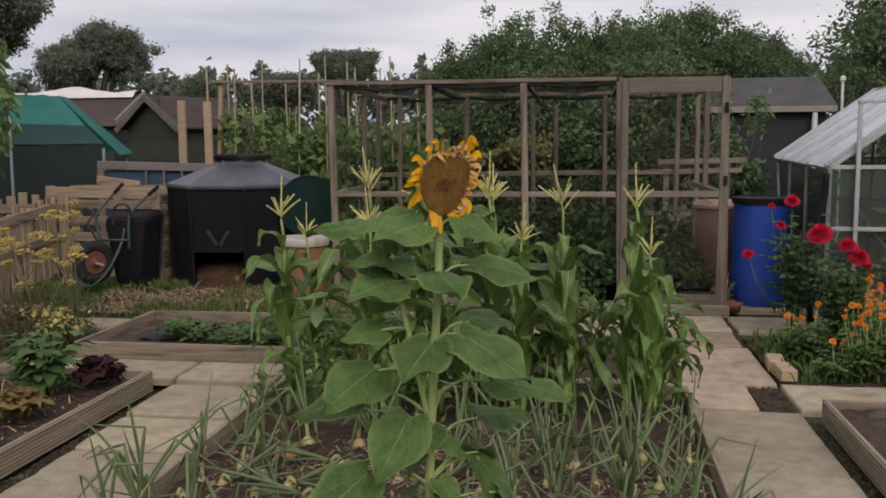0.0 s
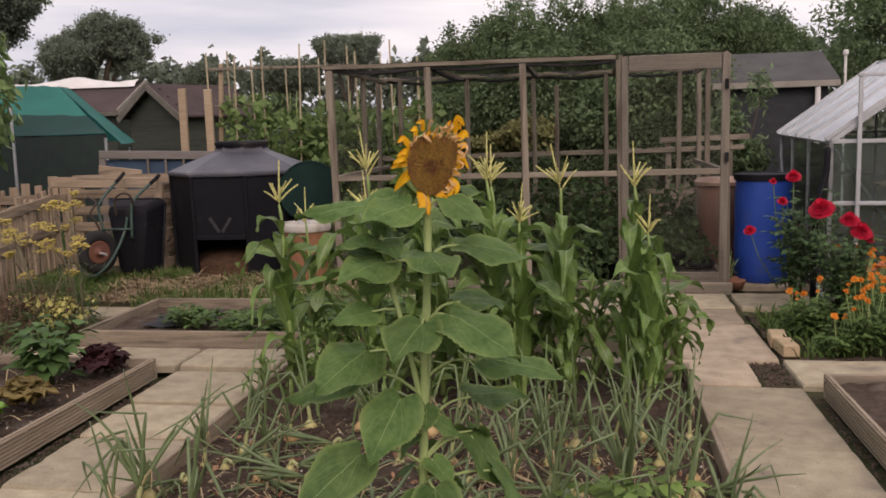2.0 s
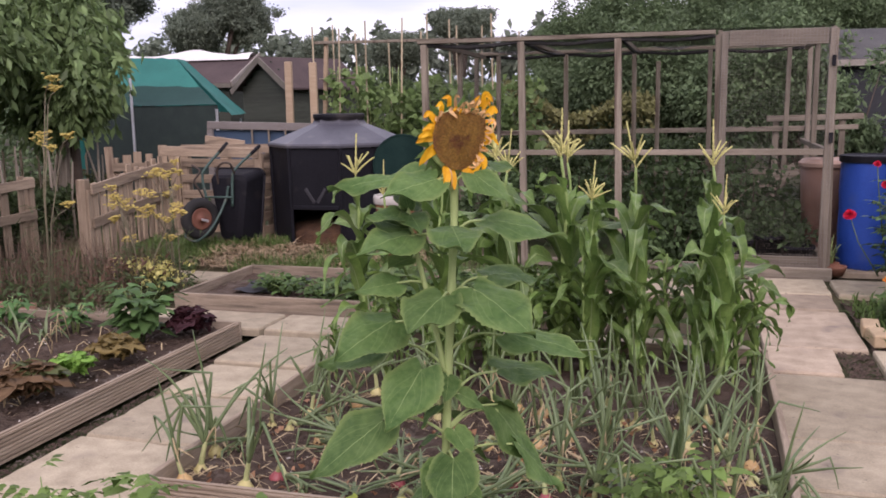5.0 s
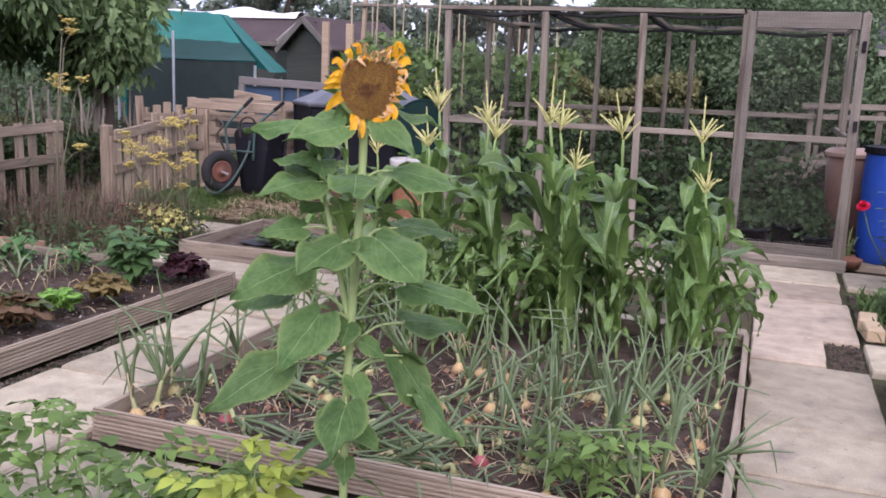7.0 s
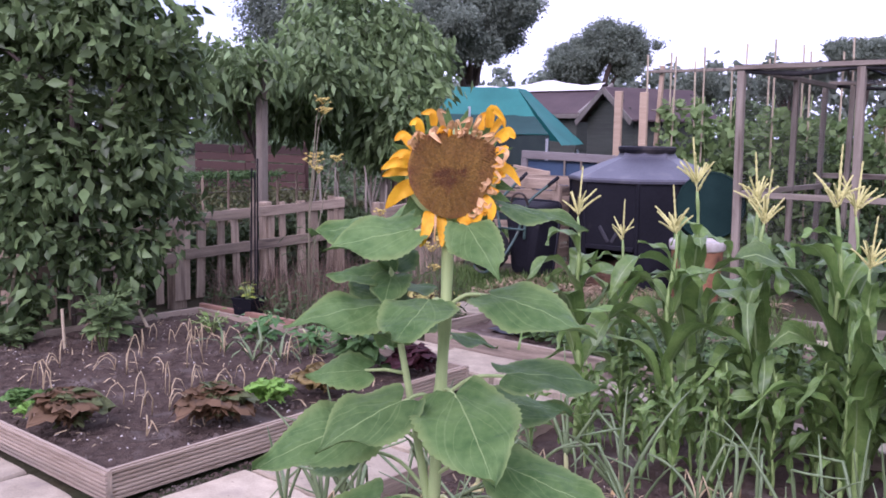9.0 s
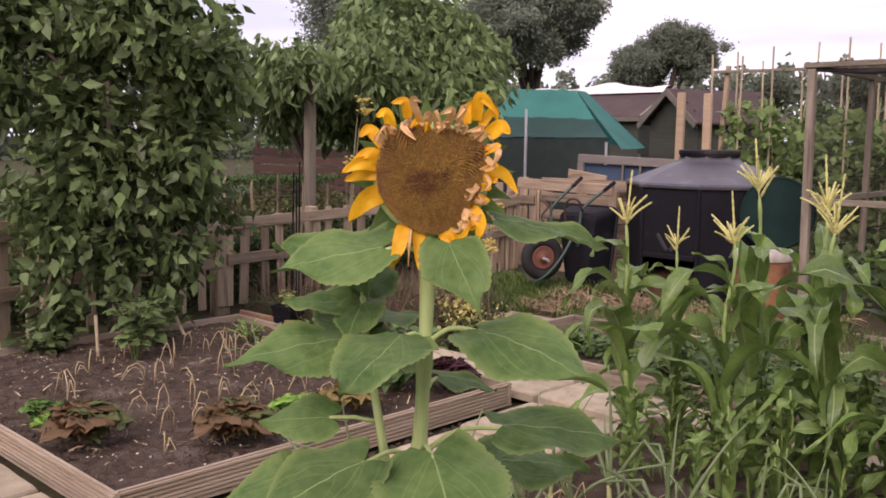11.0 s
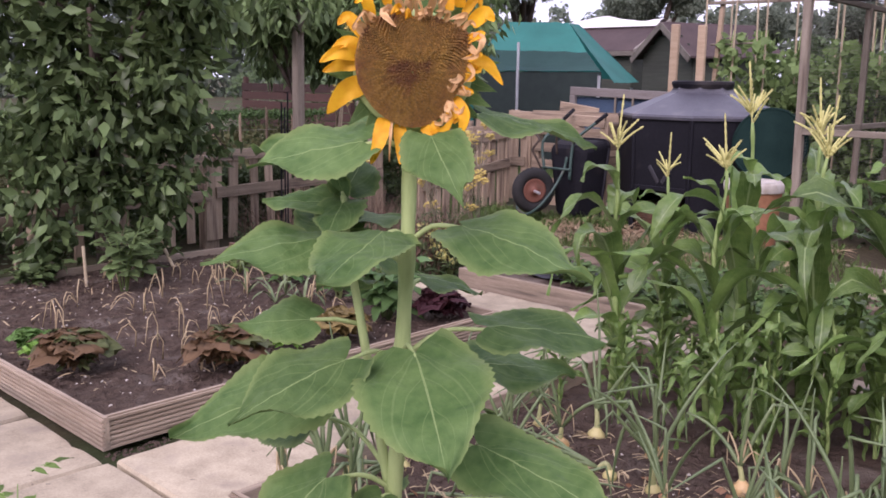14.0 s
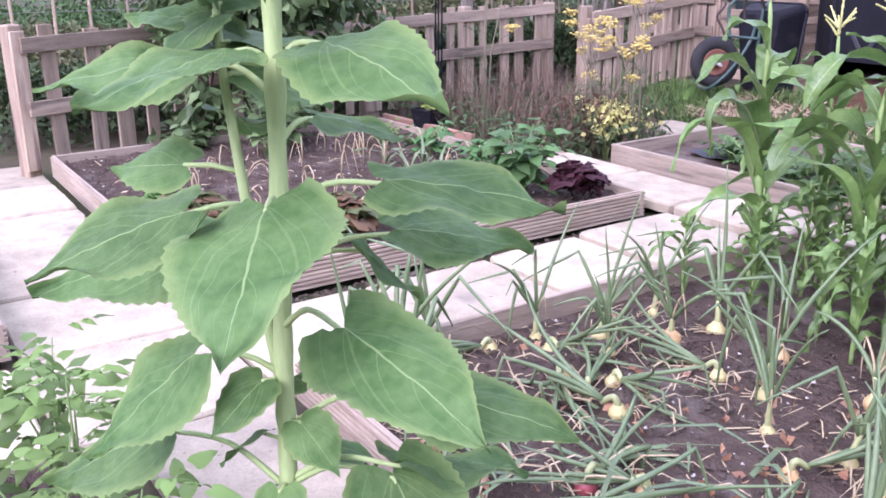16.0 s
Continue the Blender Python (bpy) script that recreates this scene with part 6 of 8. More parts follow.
k = Kit()
N = 1900
for i in range(N):
    a = i * 2.399963
    q = math.sqrt((i + 0.5) / N)
    aa = a % (2 * math.pi)
    r = 0.0672 * q * disc_edge(aa) * (1 + 0.012 * math.sin(i * 12.9898) * (1.4 - q))
    a += 0.018 * math.sin(i * 78.233) / (0.3 + q)
    c = Vector((r * math.cos(a), r * math.sin(a), 0.006 + 0.008 * (1 - q * q) + 0.0012 * noise.noise((40 * r * math.cos(a), 40 * r * math.sin(a), 3))))
    s = 0.0019 * (0.8 + 0.3 * q) * (0.85 + 0.3 * ((i * 0.618) % 1))
    h = 0.0026 * (0.5 + 0.5 * q + 0.35 * ((i * 0.755) % 1))
    k.add([c + Vector((s * math.cos(a + t), s * math.sin(a + t), -0.002)) for t in (0, 1.57, 3.14, 4.71)] + [c + Vector((s * .5 * math.cos(a + t), s * .5 * math.sin(a + t), h)) for t in (0, 1.57, 3.14, 4.71)],
          [(0, 1, 5, 4), (1, 2, 6, 5), (2, 3, 7, 6), (3, 0, 4, 7), (4, 5, 6, 7)])
rim_ = [(0.0682 * q * disc_edge(a % (2 * math.pi)), a) for q in (0.02, 0.5, 1.0) for a in np.linspace(0, 2 * math.pi, 37)[:-1]]
kb = len(k.v)
for r, a in rim_:
    k.v.append((r * math.cos(a), r * math.sin(a), 0.0048 + 0.0075 * (1 - min(1.0, (r / 0.078) ** 2))))
for j in range(2):
    for i in range(36):
        k.f.append((kb + j * 36 + i, kb + j * 36 + 36 + i, kb + j * 36 + 36 + (i + 1) % 36, kb + j * 36 + (i + 1) % 36))
part("seed_disc", k, DISC, head, "brown and olive seed disc")


def petal_kit(root, mid, tip, width, lift, seed):
    """Ray petal along a bent line on the head, folded lengthwise, wavy and pointed."""
    r = random.Random(seed)
    line = curve([root, mid, tip], 7)
    rows = []
    n = len(line) - 1
    fold, wave = r.uniform(0.15, 0.5), r.uniform(0, 6)
    for j, p in enumerate(line):
        t = j / n
        d = (line[min(j + 1, n)] - line[max(j - 1, 0)]).normalized()
        side = Vector((d.y, -d.x, 0))
        side = side.normalized() if side.length > 0.05 else Vector((1, 0, 0))
        tw = r.uniform(-0.12, 0.12) + 0.6 * math.sin(wave) * t
        side = side * math.cos(tw) + Vector((0, 0, 1)) * math.sin(tw)
        w = width / 2 * max(0.06, math.sin(math.pi * min(1, 0.2 + 0.8 * t ** 0.85)) ** 0.75)
        z = lift * math.sin(math.pi * t * 0.8)
        rows.append([p + side * (u * w) + Vector((0, 0, z - fold * w * (1 - abs(u)) + 0.0012 * math.sin(9 * t + 3 * u + wave))) for u in (-1, -0.5, 0, 0.5, 1)])
    return Kit().sheet(rows)


# root, bend and tip on the face of the head in centimetres, width, dry
YELLOW_SIDE = [(-6.0, 4.1, -8.2, 6.6, -9.6, 5.6, 1.7), (-6.6, 3.0, -8.4, 3.7, -10.4, 2.6, 1.6), (-7.0, 1.9, -9.4, 2.4, -11.8, 1.1, 1.8), (-7.1, 0.8, -9.2, 0.7, -11.6, -0.2, 1.8),
               (-6.4, -1.7, -8.6, -2.6, -11.0, -5.5, 2.9), (-3.7, -6.0, -4.2, -8.4, -5.3, -11.6, 2.1), (-1.7, -6.7, -1.5, -9.2, -1.6, -11.8, 1.8)]
YELLOW_EDGE = [(1.2, -7.0, 3.4, -7.8, 5.2, -5.6, 1.5), (5.2, -3.4, 6.5, -5.2, 6.3, -7.8, 1.9), (7.2, 1.8, 9.6, 1.0, 11.6, -1.6, 1.7), (7.3, 6.0, 9.0, 7.4, 10.2, 6.4, 2.0)]
YELLOW_TOP = [(5.8, 8.0, 6.2, 11.2, 8.4, 9.2, 1.6), (4.6, 7.6, 4.6, 9.6, 5.6, 10.6, 1.3), (-3.2, 8.2, -3.6, 10.4, -5.4, 10.2, 1.4), (-5.2, 6.8, -6.0, 9.0, -7.3, 8.4, 1.5), (6.4, 7.2, 8.0, 9.4, 8.6, 8.0, 1.2)]
DRY_TOP = [(-2.6, 7.4, -3.6, 7.0, -2.4, 6.2, 1.8), (-1.4, 7.6, -2.2, 9.8, -1.0, 9.6, 1.6), (0.4, 7.2, 0.3, 8.6, 1.0, 6.9, 1.8), (2.0, 7.4, 2.6, 8.8, 1.6, 8.2, 1.7), (3.4, 7.8, 3.8, 9.2, 2.6, 8.6, 1.7), (-5.6, 5.4, -5.8, 6.6, -6.9, 5.0, 1.5), (-0.4, 7.4, -0.6, 8.4, -1.6, 8.0, 1.4)]
DRY_SIDE = [(7.0, 3.4, 7.8, 2.2, 6.6, 1.8, 1.7), (6.9, 1.2, 7.4, 0.0, 6.3, -0.6, 1.7), (6.3, -0.2, 5.8, -1.0, 4.9, -0.8, 1.3), (5.8, -1.2, 5.0, -2.2, 4.6, -1.4, 1.5), (5.6, -2.0, 6.6, -2.8, 6.0, -1.4, 1.5), (5.0, -3.4, 4.6, -4.6, 5.4, -4.0, 1.4), (-2.7, -6.4, -2.9, -8.2, -3.2, -10.4, 1.0), (2.6, -6.4, 3.6, -6.6, 4.2, -5.4, 1.4), (7.2, 4.6, 8.2, 4.0, 7.4, 3.0, 1.5), (3.8, -5.4, 4.8, -5.6, 4.6, -4.4, 1.3)]
for i, (x0, y0, x1, y1, x2, y2, wd) in enumerate(YELLOW_SIDE + YELLOW_EDGE + YELLOW_TOP + DRY_TOP + DRY_SIDE):
    dry = i >= len(YELLOW_SIDE + YELLOW_EDGE + YELLOW_TOP)
    sc = 0.0094
    up = 0.014 if dry else (-0.006, 0.004, 0.010)[i % 3]
    a, b, c = Vector((x0, y0, 0.0)), Vector((x1, y1, 0.35)), Vector((x2, y2, 0.9 if dry else 0.25 * (i % 3)))
    if y0 < -5 and not dry:
        b.z, c.z = 1.2, 2.0
    if dry:
        turn = 0.5 * math.sin(i * 2.9)
        b, c, wd = a + (b - a) * 1.25 + Vector((0.4 * turn, 0.4, 0.3)), a + (c - a) * 1.2 + Vector((turn, -turn, 0.5 * math.sin(i * 1.3))), wd * (0.5 + 0.2 * math.sin(i * 4.1))
    pk = petal_kit(a * sc, b * sc, c * sc, wd * sc, up, i)
    part("petal", pk, PETAL_DRY if dry else PETAL, head, "withered pale petal" if dry else "", smooth=True).matrix_basis = Matrix.Translation((0, 0, 0.003))
# crinkled dry petals curled over the rim
rr = random.Random(8)
for d in [34 + 7.5 * q for q in range(16)] + [-66 + 10 * q for q in range(9)]:
    a = radians(d + rr.uniform(-3, 3))
    out, along = Vector((math.cos(a), math.sin(a), 0)), Vector((-math.sin(a), math.cos(a), 0))
    edge = 0.0672 * disc_edge(a % (2 * math.pi))
    root = out * edge * 0.95 + Vector((0, 0, 0.006))
    mid = out * (edge + rr.uniform(0.006, 0.016)) + along * rr.uniform(-0.006, 0.006) + Vector((0, 0, rr.uniform(0.006, 0.014)))
    tip = out * (edge + rr.uniform(-0.008, 0.016)) + along * rr.uniform(-0.010, 0.010) + Vector((0, 0, rr.uniform(0.010, 0.020)))
    part("petal", petal_kit(root, mid, tip, rr.uniform(0.006, 0.011), 0.004, 200 + int(d)), PETAL_DRY if rr.random() < 0.62 else PETAL, head, "withered curled petal", smooth=True)
for i in range(24):
    q = 2 * math.pi * i / 24 + 0.1
    kk, uv = blade(0.05, 0.026, heart=0, teeth=0, droop=-0.3, nu=5, nv=7, tip=1.0, seed=i)
    b = part("bract", kk, SUN_LEAF, head, smooth=True, uv=uv)
    b.matrix_basis = Matrix.Rotation(q - math.pi / 2, 4, "Z") @ pose(0, 0.055, -0.016, -14 + 8 * math.sin(i * 2.3), 0, 10 * math.sin(i))

# ---------------------------------------------------------------- sweetcorn
CORN_LEAF = leaf_blade("corn_leaf", (0.074, 0.148, 0.034), (0.17, 0.265, 0.068), (0.28, 0.36, 0.16), glow=0.3, rough=0.36, per_leaf=0.3, spec=0.42, ribw=0.07)
CORN_STEM = surface("corn_stalk", (0.16, 0.24, 0.07), (0.24, 0.33, 0.11), scale=12, fine=60, rough=0.6, bump=0.1)
TASSEL = surface("corn_tassel", (0.42, 0.40, 0.14), (0.56, 0.53, 0.21), scale=40, fine=200, rough=0.8, bump=0.2)


def strap(length, width, up, bend, twist, seed, n=17, wavy=0.22):
    """Arching strap leaf along +y, rising at angle up, folding over at a crease, its edges waved."""
    r = random.Random(seed)
    verts, uv = [], []
    ang, y, z, x = up, 0.0, 0.0, 0.0
    side = r.uniform(-0.6, 0.6)
    crease = r.randint(int(n * 0.35), int(n * 0.65))
    ph, ph2, fq = r.uniform(0, 6), r.uniform(0, 6), r.uniform(11, 17)
    for j in range(n):
        t = j / (n - 1)
        w = width / 2 * min(1, 0.5 + 2.6 * t) * max(0.02, 1 - t ** 2.8) * (1 + 0.06 * math.sin(23 * t + ph))
        tw = twist * t * t + 0.25 * math.sin(5 * t + ph2)
        keel = 0.55 - 0.35 * t
        for u in (-1, -0.5, 0, 0.5, 1):
            wave = wavy * width * math.sin(fq * t + (ph if u > 0 else ph2)) * u * u * min(1, 3 * t)
            h = keel * w * abs(u) + wave
            up_y, up_z = -math.sin(ang), math.cos(ang)
            verts.append((x + u * w * math.cos(tw), y + h * up_y - u * w * math.sin(tw) * up_y, z + h * up_z + u * w * math.sin(tw)))
            uv.append((u * 0.9, t))
        ang -= bend / (n - 1) * (4.2 if j == crease else 0.3 if t < 0.3 else 0.95)
        ang = max(ang, -1.45)
        x += math.sin(side * t * 1.6) * length / (n - 1) * 0.5
        y += math.cos(ang) * length / (n - 1)
        z += math.sin(ang) * length / (n - 1)
    k = Kit()
    k.v = verts
    for j in range(n - 1):
        for i in range(4):
            a = j * 5 + i
            k.f.append((a, a + 1, a + 6, a + 5))
    return k, uv


def tassel_kit(seed, size=0.23):
    r = random.Random(seed)
    k = Kit()

    def spike(p, d, ln, arch):
        d = Vector(d).normalized()
        pts, rad = [], []
        for j in range(17):
            t = j / 16
            pts.append(Vector(p) + d * ln * t + Vector((d.x * arch * t * t, d.y * arch * t * t, -abs(arch) * 0.6 * t * t)))
            rad.append((0.0070 if j % 2 else 0.0045) * (1 - 0.45 * t) * r.uniform(0.85, 1.15) if j > 2 else 0.002)
        k.tube(pts, rad, 5)
    spike((0, 0, 0), (0.05, 0.02, 1), size, 0.004)
    for i in range(r.randint(7, 11)):
        a = i * 2.4 + r.uniform(-.3, .3)
        e = r.uniform(0.9, 2.2)
        spike((0, 0, size * r.uniform(0.0, 0.25)), (math.cos(a), math.sin(a), e), size * r.uniform(0.38, 0.62), r.uniform(0.0, 0.03))
    return k


def corn_plant(seed, height, tassel):
    r = random.Random(seed)
    t = thing("corn_plant", "green sweetcorn plant with pale tassel" if tassel else "young green sweetcorn plant without tassel", "corn plant", (0, 0, 0), group="sweetcorn block")
    pts, rad = [], []
    for j in range(23):
        z = height * j / 22
        pts.append((0.010 * math.sin(j * 0.6 + seed), 0.010 * math.cos(j * 0.5 + seed), z))
        rad.append(0.0145 - 0.0095 * j / 22 + (0.0022 if j % 3 == 0 else 0))
    part("stalk", Kit().tube(pts, rad, 10), CORN_STEM, t, smooth=True)
    n = 10 if tassel else 11
    plane = r.uniform(0, math.pi)
    for i in range(n):
        f = (i + 0.6) / n
        z = height * (0.04 + (0.82 if tassel else 0.86) * f)
        a = plane + math.pi * i + r.uniform(-0.55, 0.55)
        ln = (0.30 + 0.36 * math.sin(math.pi * min(1, f + 0.12))) * r.uniform(0.75, 1.12) * (0.75 if f > 0.85 else 1)
        wd = (0.070 + 0.034 * math.sin(math.pi * f)) * r.uniform(0.8, 1.15)
        kk, uv = strap(ln, wd, radians(r.uniform(62, 84)), radians(r.uniform(90, 190)), r.uniform(-1.5, 1.5), seed * 31 + i)
        lf = part("leaf", kk, CORN_LEAF, t, smooth=True, uv=uv)
        lf.matrix_basis = pose(0, 0, z, 0, 0, math.degrees(a))
    if tassel:
        part("tassel", tassel_kit(seed), TASSEL, t, "pale yellow tassel").matrix_basis = pose(pts[-1][0], pts[-1][1], height - 0.01, r.uniform(-8, 8), r.uniform(-8, 8), seed * 40)
    return t


def corn(x, y, top, proto, tassel):
    """top: the height of the middle of the tassel, or of the plant."""
    return copy_thing(proto, pose(x, y, 0.03, random.uniform(-2, 2), random.uniform(-2, 2), random.uniform(0, 360)) @ Matrix.Scale(top, 4))


CORN = [(-0.22, 5.17, 1.06), (-0.2, 5.5, 0.93), (0.2, 5.15, 1.01), (0.1, 5.56, 1.17), (0.53, 5.28, 1.07), (0.82, 5.3, 1.15), (0.95, 5.12, 0.95), (1.15, 5.3, 1.10), (1.47, 5.32, 1.10), (1.55, 5.1, 0.90), (0.42, 5.5, 1.12), (0.78, 5.55, 1.1)]
FILL = [(x + 0.04 * math.sin(31 * y + 7 * x), y + 0.04 * math.sin(9 * x), h * (0.80 + 0.42 * min(1, max(0, (x - 0.1) / 0.7)))) for x0, y, h in ((-0.22, 4.88, 0.50), (-0.08, 5.06, 0.56), (-0.2, 5.20, 0.58), (-0.1, 5.38, 0.60), (-0.24, 5.56, 0.62)) for x in np.arange(x0, 1.72, 0.20) if y > 5.1 or x < (0.7 if y < 4.9 else 1.0)]
protos = [corn_plant(3 + i, 1.0, True) for i in range(4)] + [corn_plant(23 + i, 1.0, False) for i in range(4)]
for i, (x, y, h) in enumerate(CORN):
    corn(x, y, h - 0.06, protos[i % 4], True)
for i, (x, y, h) in enumerate(FILL):
    corn(x, y, h * (0.82 + 0.12 * math.sin(i * 2.7)), protos[4 + i % 4], False)
for p in protos:
    for o in list(p.children_recursive) + [p]:
        bpy.data.objects.remove(o)

# ---------------------------------------------------------------- onions
ONION_LEAF = surface("onion_leaf", (0.080, 0.122, 0.052), (0.152, 0.20, 0.088), scale=10, fine=80, rough=0.45, bump=0.05, island=0.25, stretch=(1, 1, 0.4))
ONION_DRY = surface("dry_onion_leaf", (0.32, 0.24, 0.13), (0.46, 0.37, 0.22), scale=10, fine=80, rough=0.8, bump=0.2, island=0.2)
BULBS = [surface("pale_onion_skin", (0.37, 0.33, 0.12), (0.52, 0.46, 0.21), scale=15, rough=0.4, bump=0.05, vary=0.1), surface("brown_onion_skin", (0.42, 0.26, 0.10), (0.55, 0.38, 0.18), scale=15, rough=0.4, bump=0.05, vary=0.1), surface("red_onion_skin", (0.26, 0.05, 0.06), (0.38, 0.10, 0.10), scale=15, rough=0.4, bump=0.05, vary=0.1)]


NECK = surface("pale_onion_neck", (0.24, 0.27, 0.11), (0.38, 0.39, 0.18), scale=20, fine=120, rough=0.5, bump=0.1, vary=0.15)


def onion(seed, kind, pose_kind, label):
    """Bulb half out of the soil, a pale neck, and a fan of hollow leaves, standing or fallen over."""
    r = random.Random(seed)
    t = thing("onion", label, "onion", (0, 0, 0), group="onion rows")
    b = 0.025 * r.uniform(0.8, 1.2)
    part("bulb", Kit().lathe([(0.004, -0.02), (b * 0.7, -0.015), (b * 1.0, b * 0.2), (b * 1.04, b * 0.5), (b * 0.93, b * 0.85), (b * 0.62, b * 1.15), (0.012, b * 1.45)], 16), BULBS[kind], t, smooth=True)
    way = r.uniform(0, 6.28)
    cw, sw = math.cos(way), math.sin(way)
    up = pose_kind == "up"
    hn = r.uniform(0.045, 0.085)
    neck = [Vector((0, 0, b * 1.3)), Vector((0.004 * cw, 0.004 * sw, b * 1.3 + hn * 0.5)), Vector((0.01 * cw, 0.01 * sw, b * 1.3 + hn))]
    if not up:
        neck = [neck[0], Vector((0.012 * cw, 0.012 * sw, b * 1.3 + hn * 0.35)), Vector((hn * 0.7 * cw, hn * 0.7 * sw, b * 1.2))]
    part("neck", Kit().tube(curve(neck, 4), [0.0095 - 0.0003 * i for i in range(9)], 9), NECK, t, "pale yellow neck", smooth=True)
    fan = way + r.uniform(-0.5, 0.5)
    for i in range(r.randint(6, 8)):
        ln = r.uniform(0.20, 0.44) if up else r.uniform(0.26, 0.46)
        side = r.uniform(-1, 1)
        pts, rad = [], []
        if up:
            a, ang = fan + (0 if side > 0 else math.pi) + r.uniform(-.35, .35), radians(90 - 26 * abs(side))
        else:
            a, ang = way + 0.32 * side, r.uniform(-0.05, 0.55)
        kink = r.randint(3, 8) if r.random() < (0.6 if up else 0.7) else 99
        bend = r.uniform(-0.1, 1.1)
        drift = r.uniform(-0.9, 0.9)
        dry = r.random() < 0.3
        if dry:
            ln, kink = ln * 0.6, r.randint(2, 5)
        p = neck[2].copy() - (neck[2] - neck[1]) * 0.3
        for j in range(11):
            f = j / 10
            pts.append(p.copy())
            a += drift / 10
            rad.append(0.0068 * (1 - 0.80 * f ** 2.0) * r.uniform(0.92, 1.08) * (0.7 if j == 0 else 1))
            ang -= bend / 10 + (r.uniform(0.9, 2.5) if j == kink else r.uniform(-0.06, 0.06))
            p += Vector((math.cos(a) * math.cos(ang), math.sin(a) * math.cos(ang), math.sin(ang))) * ln / 10
            if p.z < 0.016:
                p.z, ang = 0.016 + 0.004 * (i % 4), 0.0
        part("leaf", Kit().tube(pts, [q * (0.5 if dry else 1) for q in rad], 7), ONION_DRY if dry else ONION_LEAF, t, "straw-coloured dry leaf" if dry else "", smooth=True)
    k = Kit()
    for i in range(6):
        a = r.uniform(0, 6.28)
        k.tube(curve([(b * math.cos(a), b * math.sin(a), 0.012), (1.8 * b * math.cos(a + .3), 1.8 * b * math.sin(a + .3), 0.02), (2.6 * b * math.cos(a - .2), 2.6 * b * math.sin(a - .2), 0.008)], 3), 0.0012, 4)
    part("dry_skin", k, ONION_DRY, t, "wispy dry outer skin", kind="stuff")
    return t


oprotos = [onion(1, 0, "up", "pale bulb onion with upright blue-green leaves"), onion(2, 1, "up", "brown-skinned onion with upright leaves"), onion(3, 0, "down", "pale onion with leaves flopped on the soil"), onion(4, 1, "down", "brown-skinned onion with flopped leaves"), onion(5, 2, "down", "red onion with flopped leaves"), onion(6, 0, "up", "pale bulb onion with tall leaves"), onion(7, 2, "down", "red onion lying with withered leaves")]
r = random.Random(12)
for j in range(8):
    for i in range(15):
        x, y = -0.32 + i * 0.143 + r.uniform(-.045, .045), 3.58 + j * 0.155 + r.uniform(-.05, .05)
        if r.random() < (0.52 if -0.15 < x < 1.05 and y < 4.4 else 0.26):
            continue
        front = y < 3.85
        if x < -0.05 or x > 1.1 or y > 4.2:
            c = r.choice((0, 1, 5, 0, 1, 5, 2))
        else:
            c = r.choice((2, 3, 4, 6, 2, 3, 3)) if front else r.choice((2, 2, 3, 5, 3, 0))
        copy_thing(oprotos[c], pose(x, y, 0.030, r.uniform(-9, 9), r.uniform(-9, 9), r.uniform(0, 360)) @ Matrix.Scale(r.uniform(0.85, 1.2) if c in (0, 1, 5) else r.uniform(0.9, 1.15), 4))
for p in oprotos:
    for o in list(p.children_recursive) + [p]:
        bpy.data.objects.remove(o)


# ---------------------------------------------------------------- leafy plants
def ribbon_stuff(n, area, z, length, width, rng, flat=0.15, bend=0.2):
    """Short bent ribbons (straw, dry leaves, grass) strewn over an area (x0, y0, x1, y1)."""
    x = rng.uniform(area[0], area[2], n)
    y = rng.uniform(area[1], area[3], n)
    zz = np.array([z + rise(a, b) for a, b in zip(x, y)])
    a = rng.uniform(0, 2 * np.pi, n)
    e = np.clip(rng.normal(flat, 0.25, n), -0.1, 1.5)
    ln = length * rng.uniform(0.5, 1.4, n)
    d = np.stack([np.cos(a) * np.cos(e), np.sin(a) * np.cos(e), np.sin(e)], 1)
    s = np.stack([-np.sin(a), np.cos(a), rng.normal(0, 0.3, n)], 1) * (width * rng.uniform(0.6, 1.4, n))[:, None] * 0.5
    p = np.stack([x, y, zz], 1)
    m = p + d * (ln * 0.55)[:, None]
    d2 = d.copy()
    d2[:, 2] -= bend
    q = m + d2 * (ln * 0.45)[:, None]
    v = np.stack([p - s, p + s, m + s, m - s, q + s * 0.2, q - s * 0.2], 1).reshape(-1, 3)
    i = np.arange(n)[:, None] * 6
    f = np.concatenate([i + np.array([[0, 1, 2, 3]]), i + np.array([[3, 2, 4, 5]])], 1).reshape(-1, 4)
    return v, f


def leaf_batch(specs, shape):
    """Join copies of one blade shape at the given matrices."""
    k0, uv0 = shape
    base = np.array(k0.v)
    f0 = np.array([f for f in k0.f])
    vs, fs = [], []
    for i, m in enumerate(specs):
        mm = np.array(m)
        vs.append(base @ mm[:3, :3].T + mm[:3, 3])
        fs.append(f0 + i * len(base))
    return np.concatenate(vs), np.concatenate(fs)


POTATO = foliage("potato_leaves", (0.125, 0.20, 0.05), 0.35, 0.5, 0.25)
POTATO_YEL = foliage("yellowing_leaves", (0.30, 0.36, 0.06), 0.2, 0.5, 0.3)


POT_STEM = surface("potato_stem", (0.13, 0.20, 0.06), (0.19, 0.27, 0.09), scale=12, rough=0.7, bump=0.1)


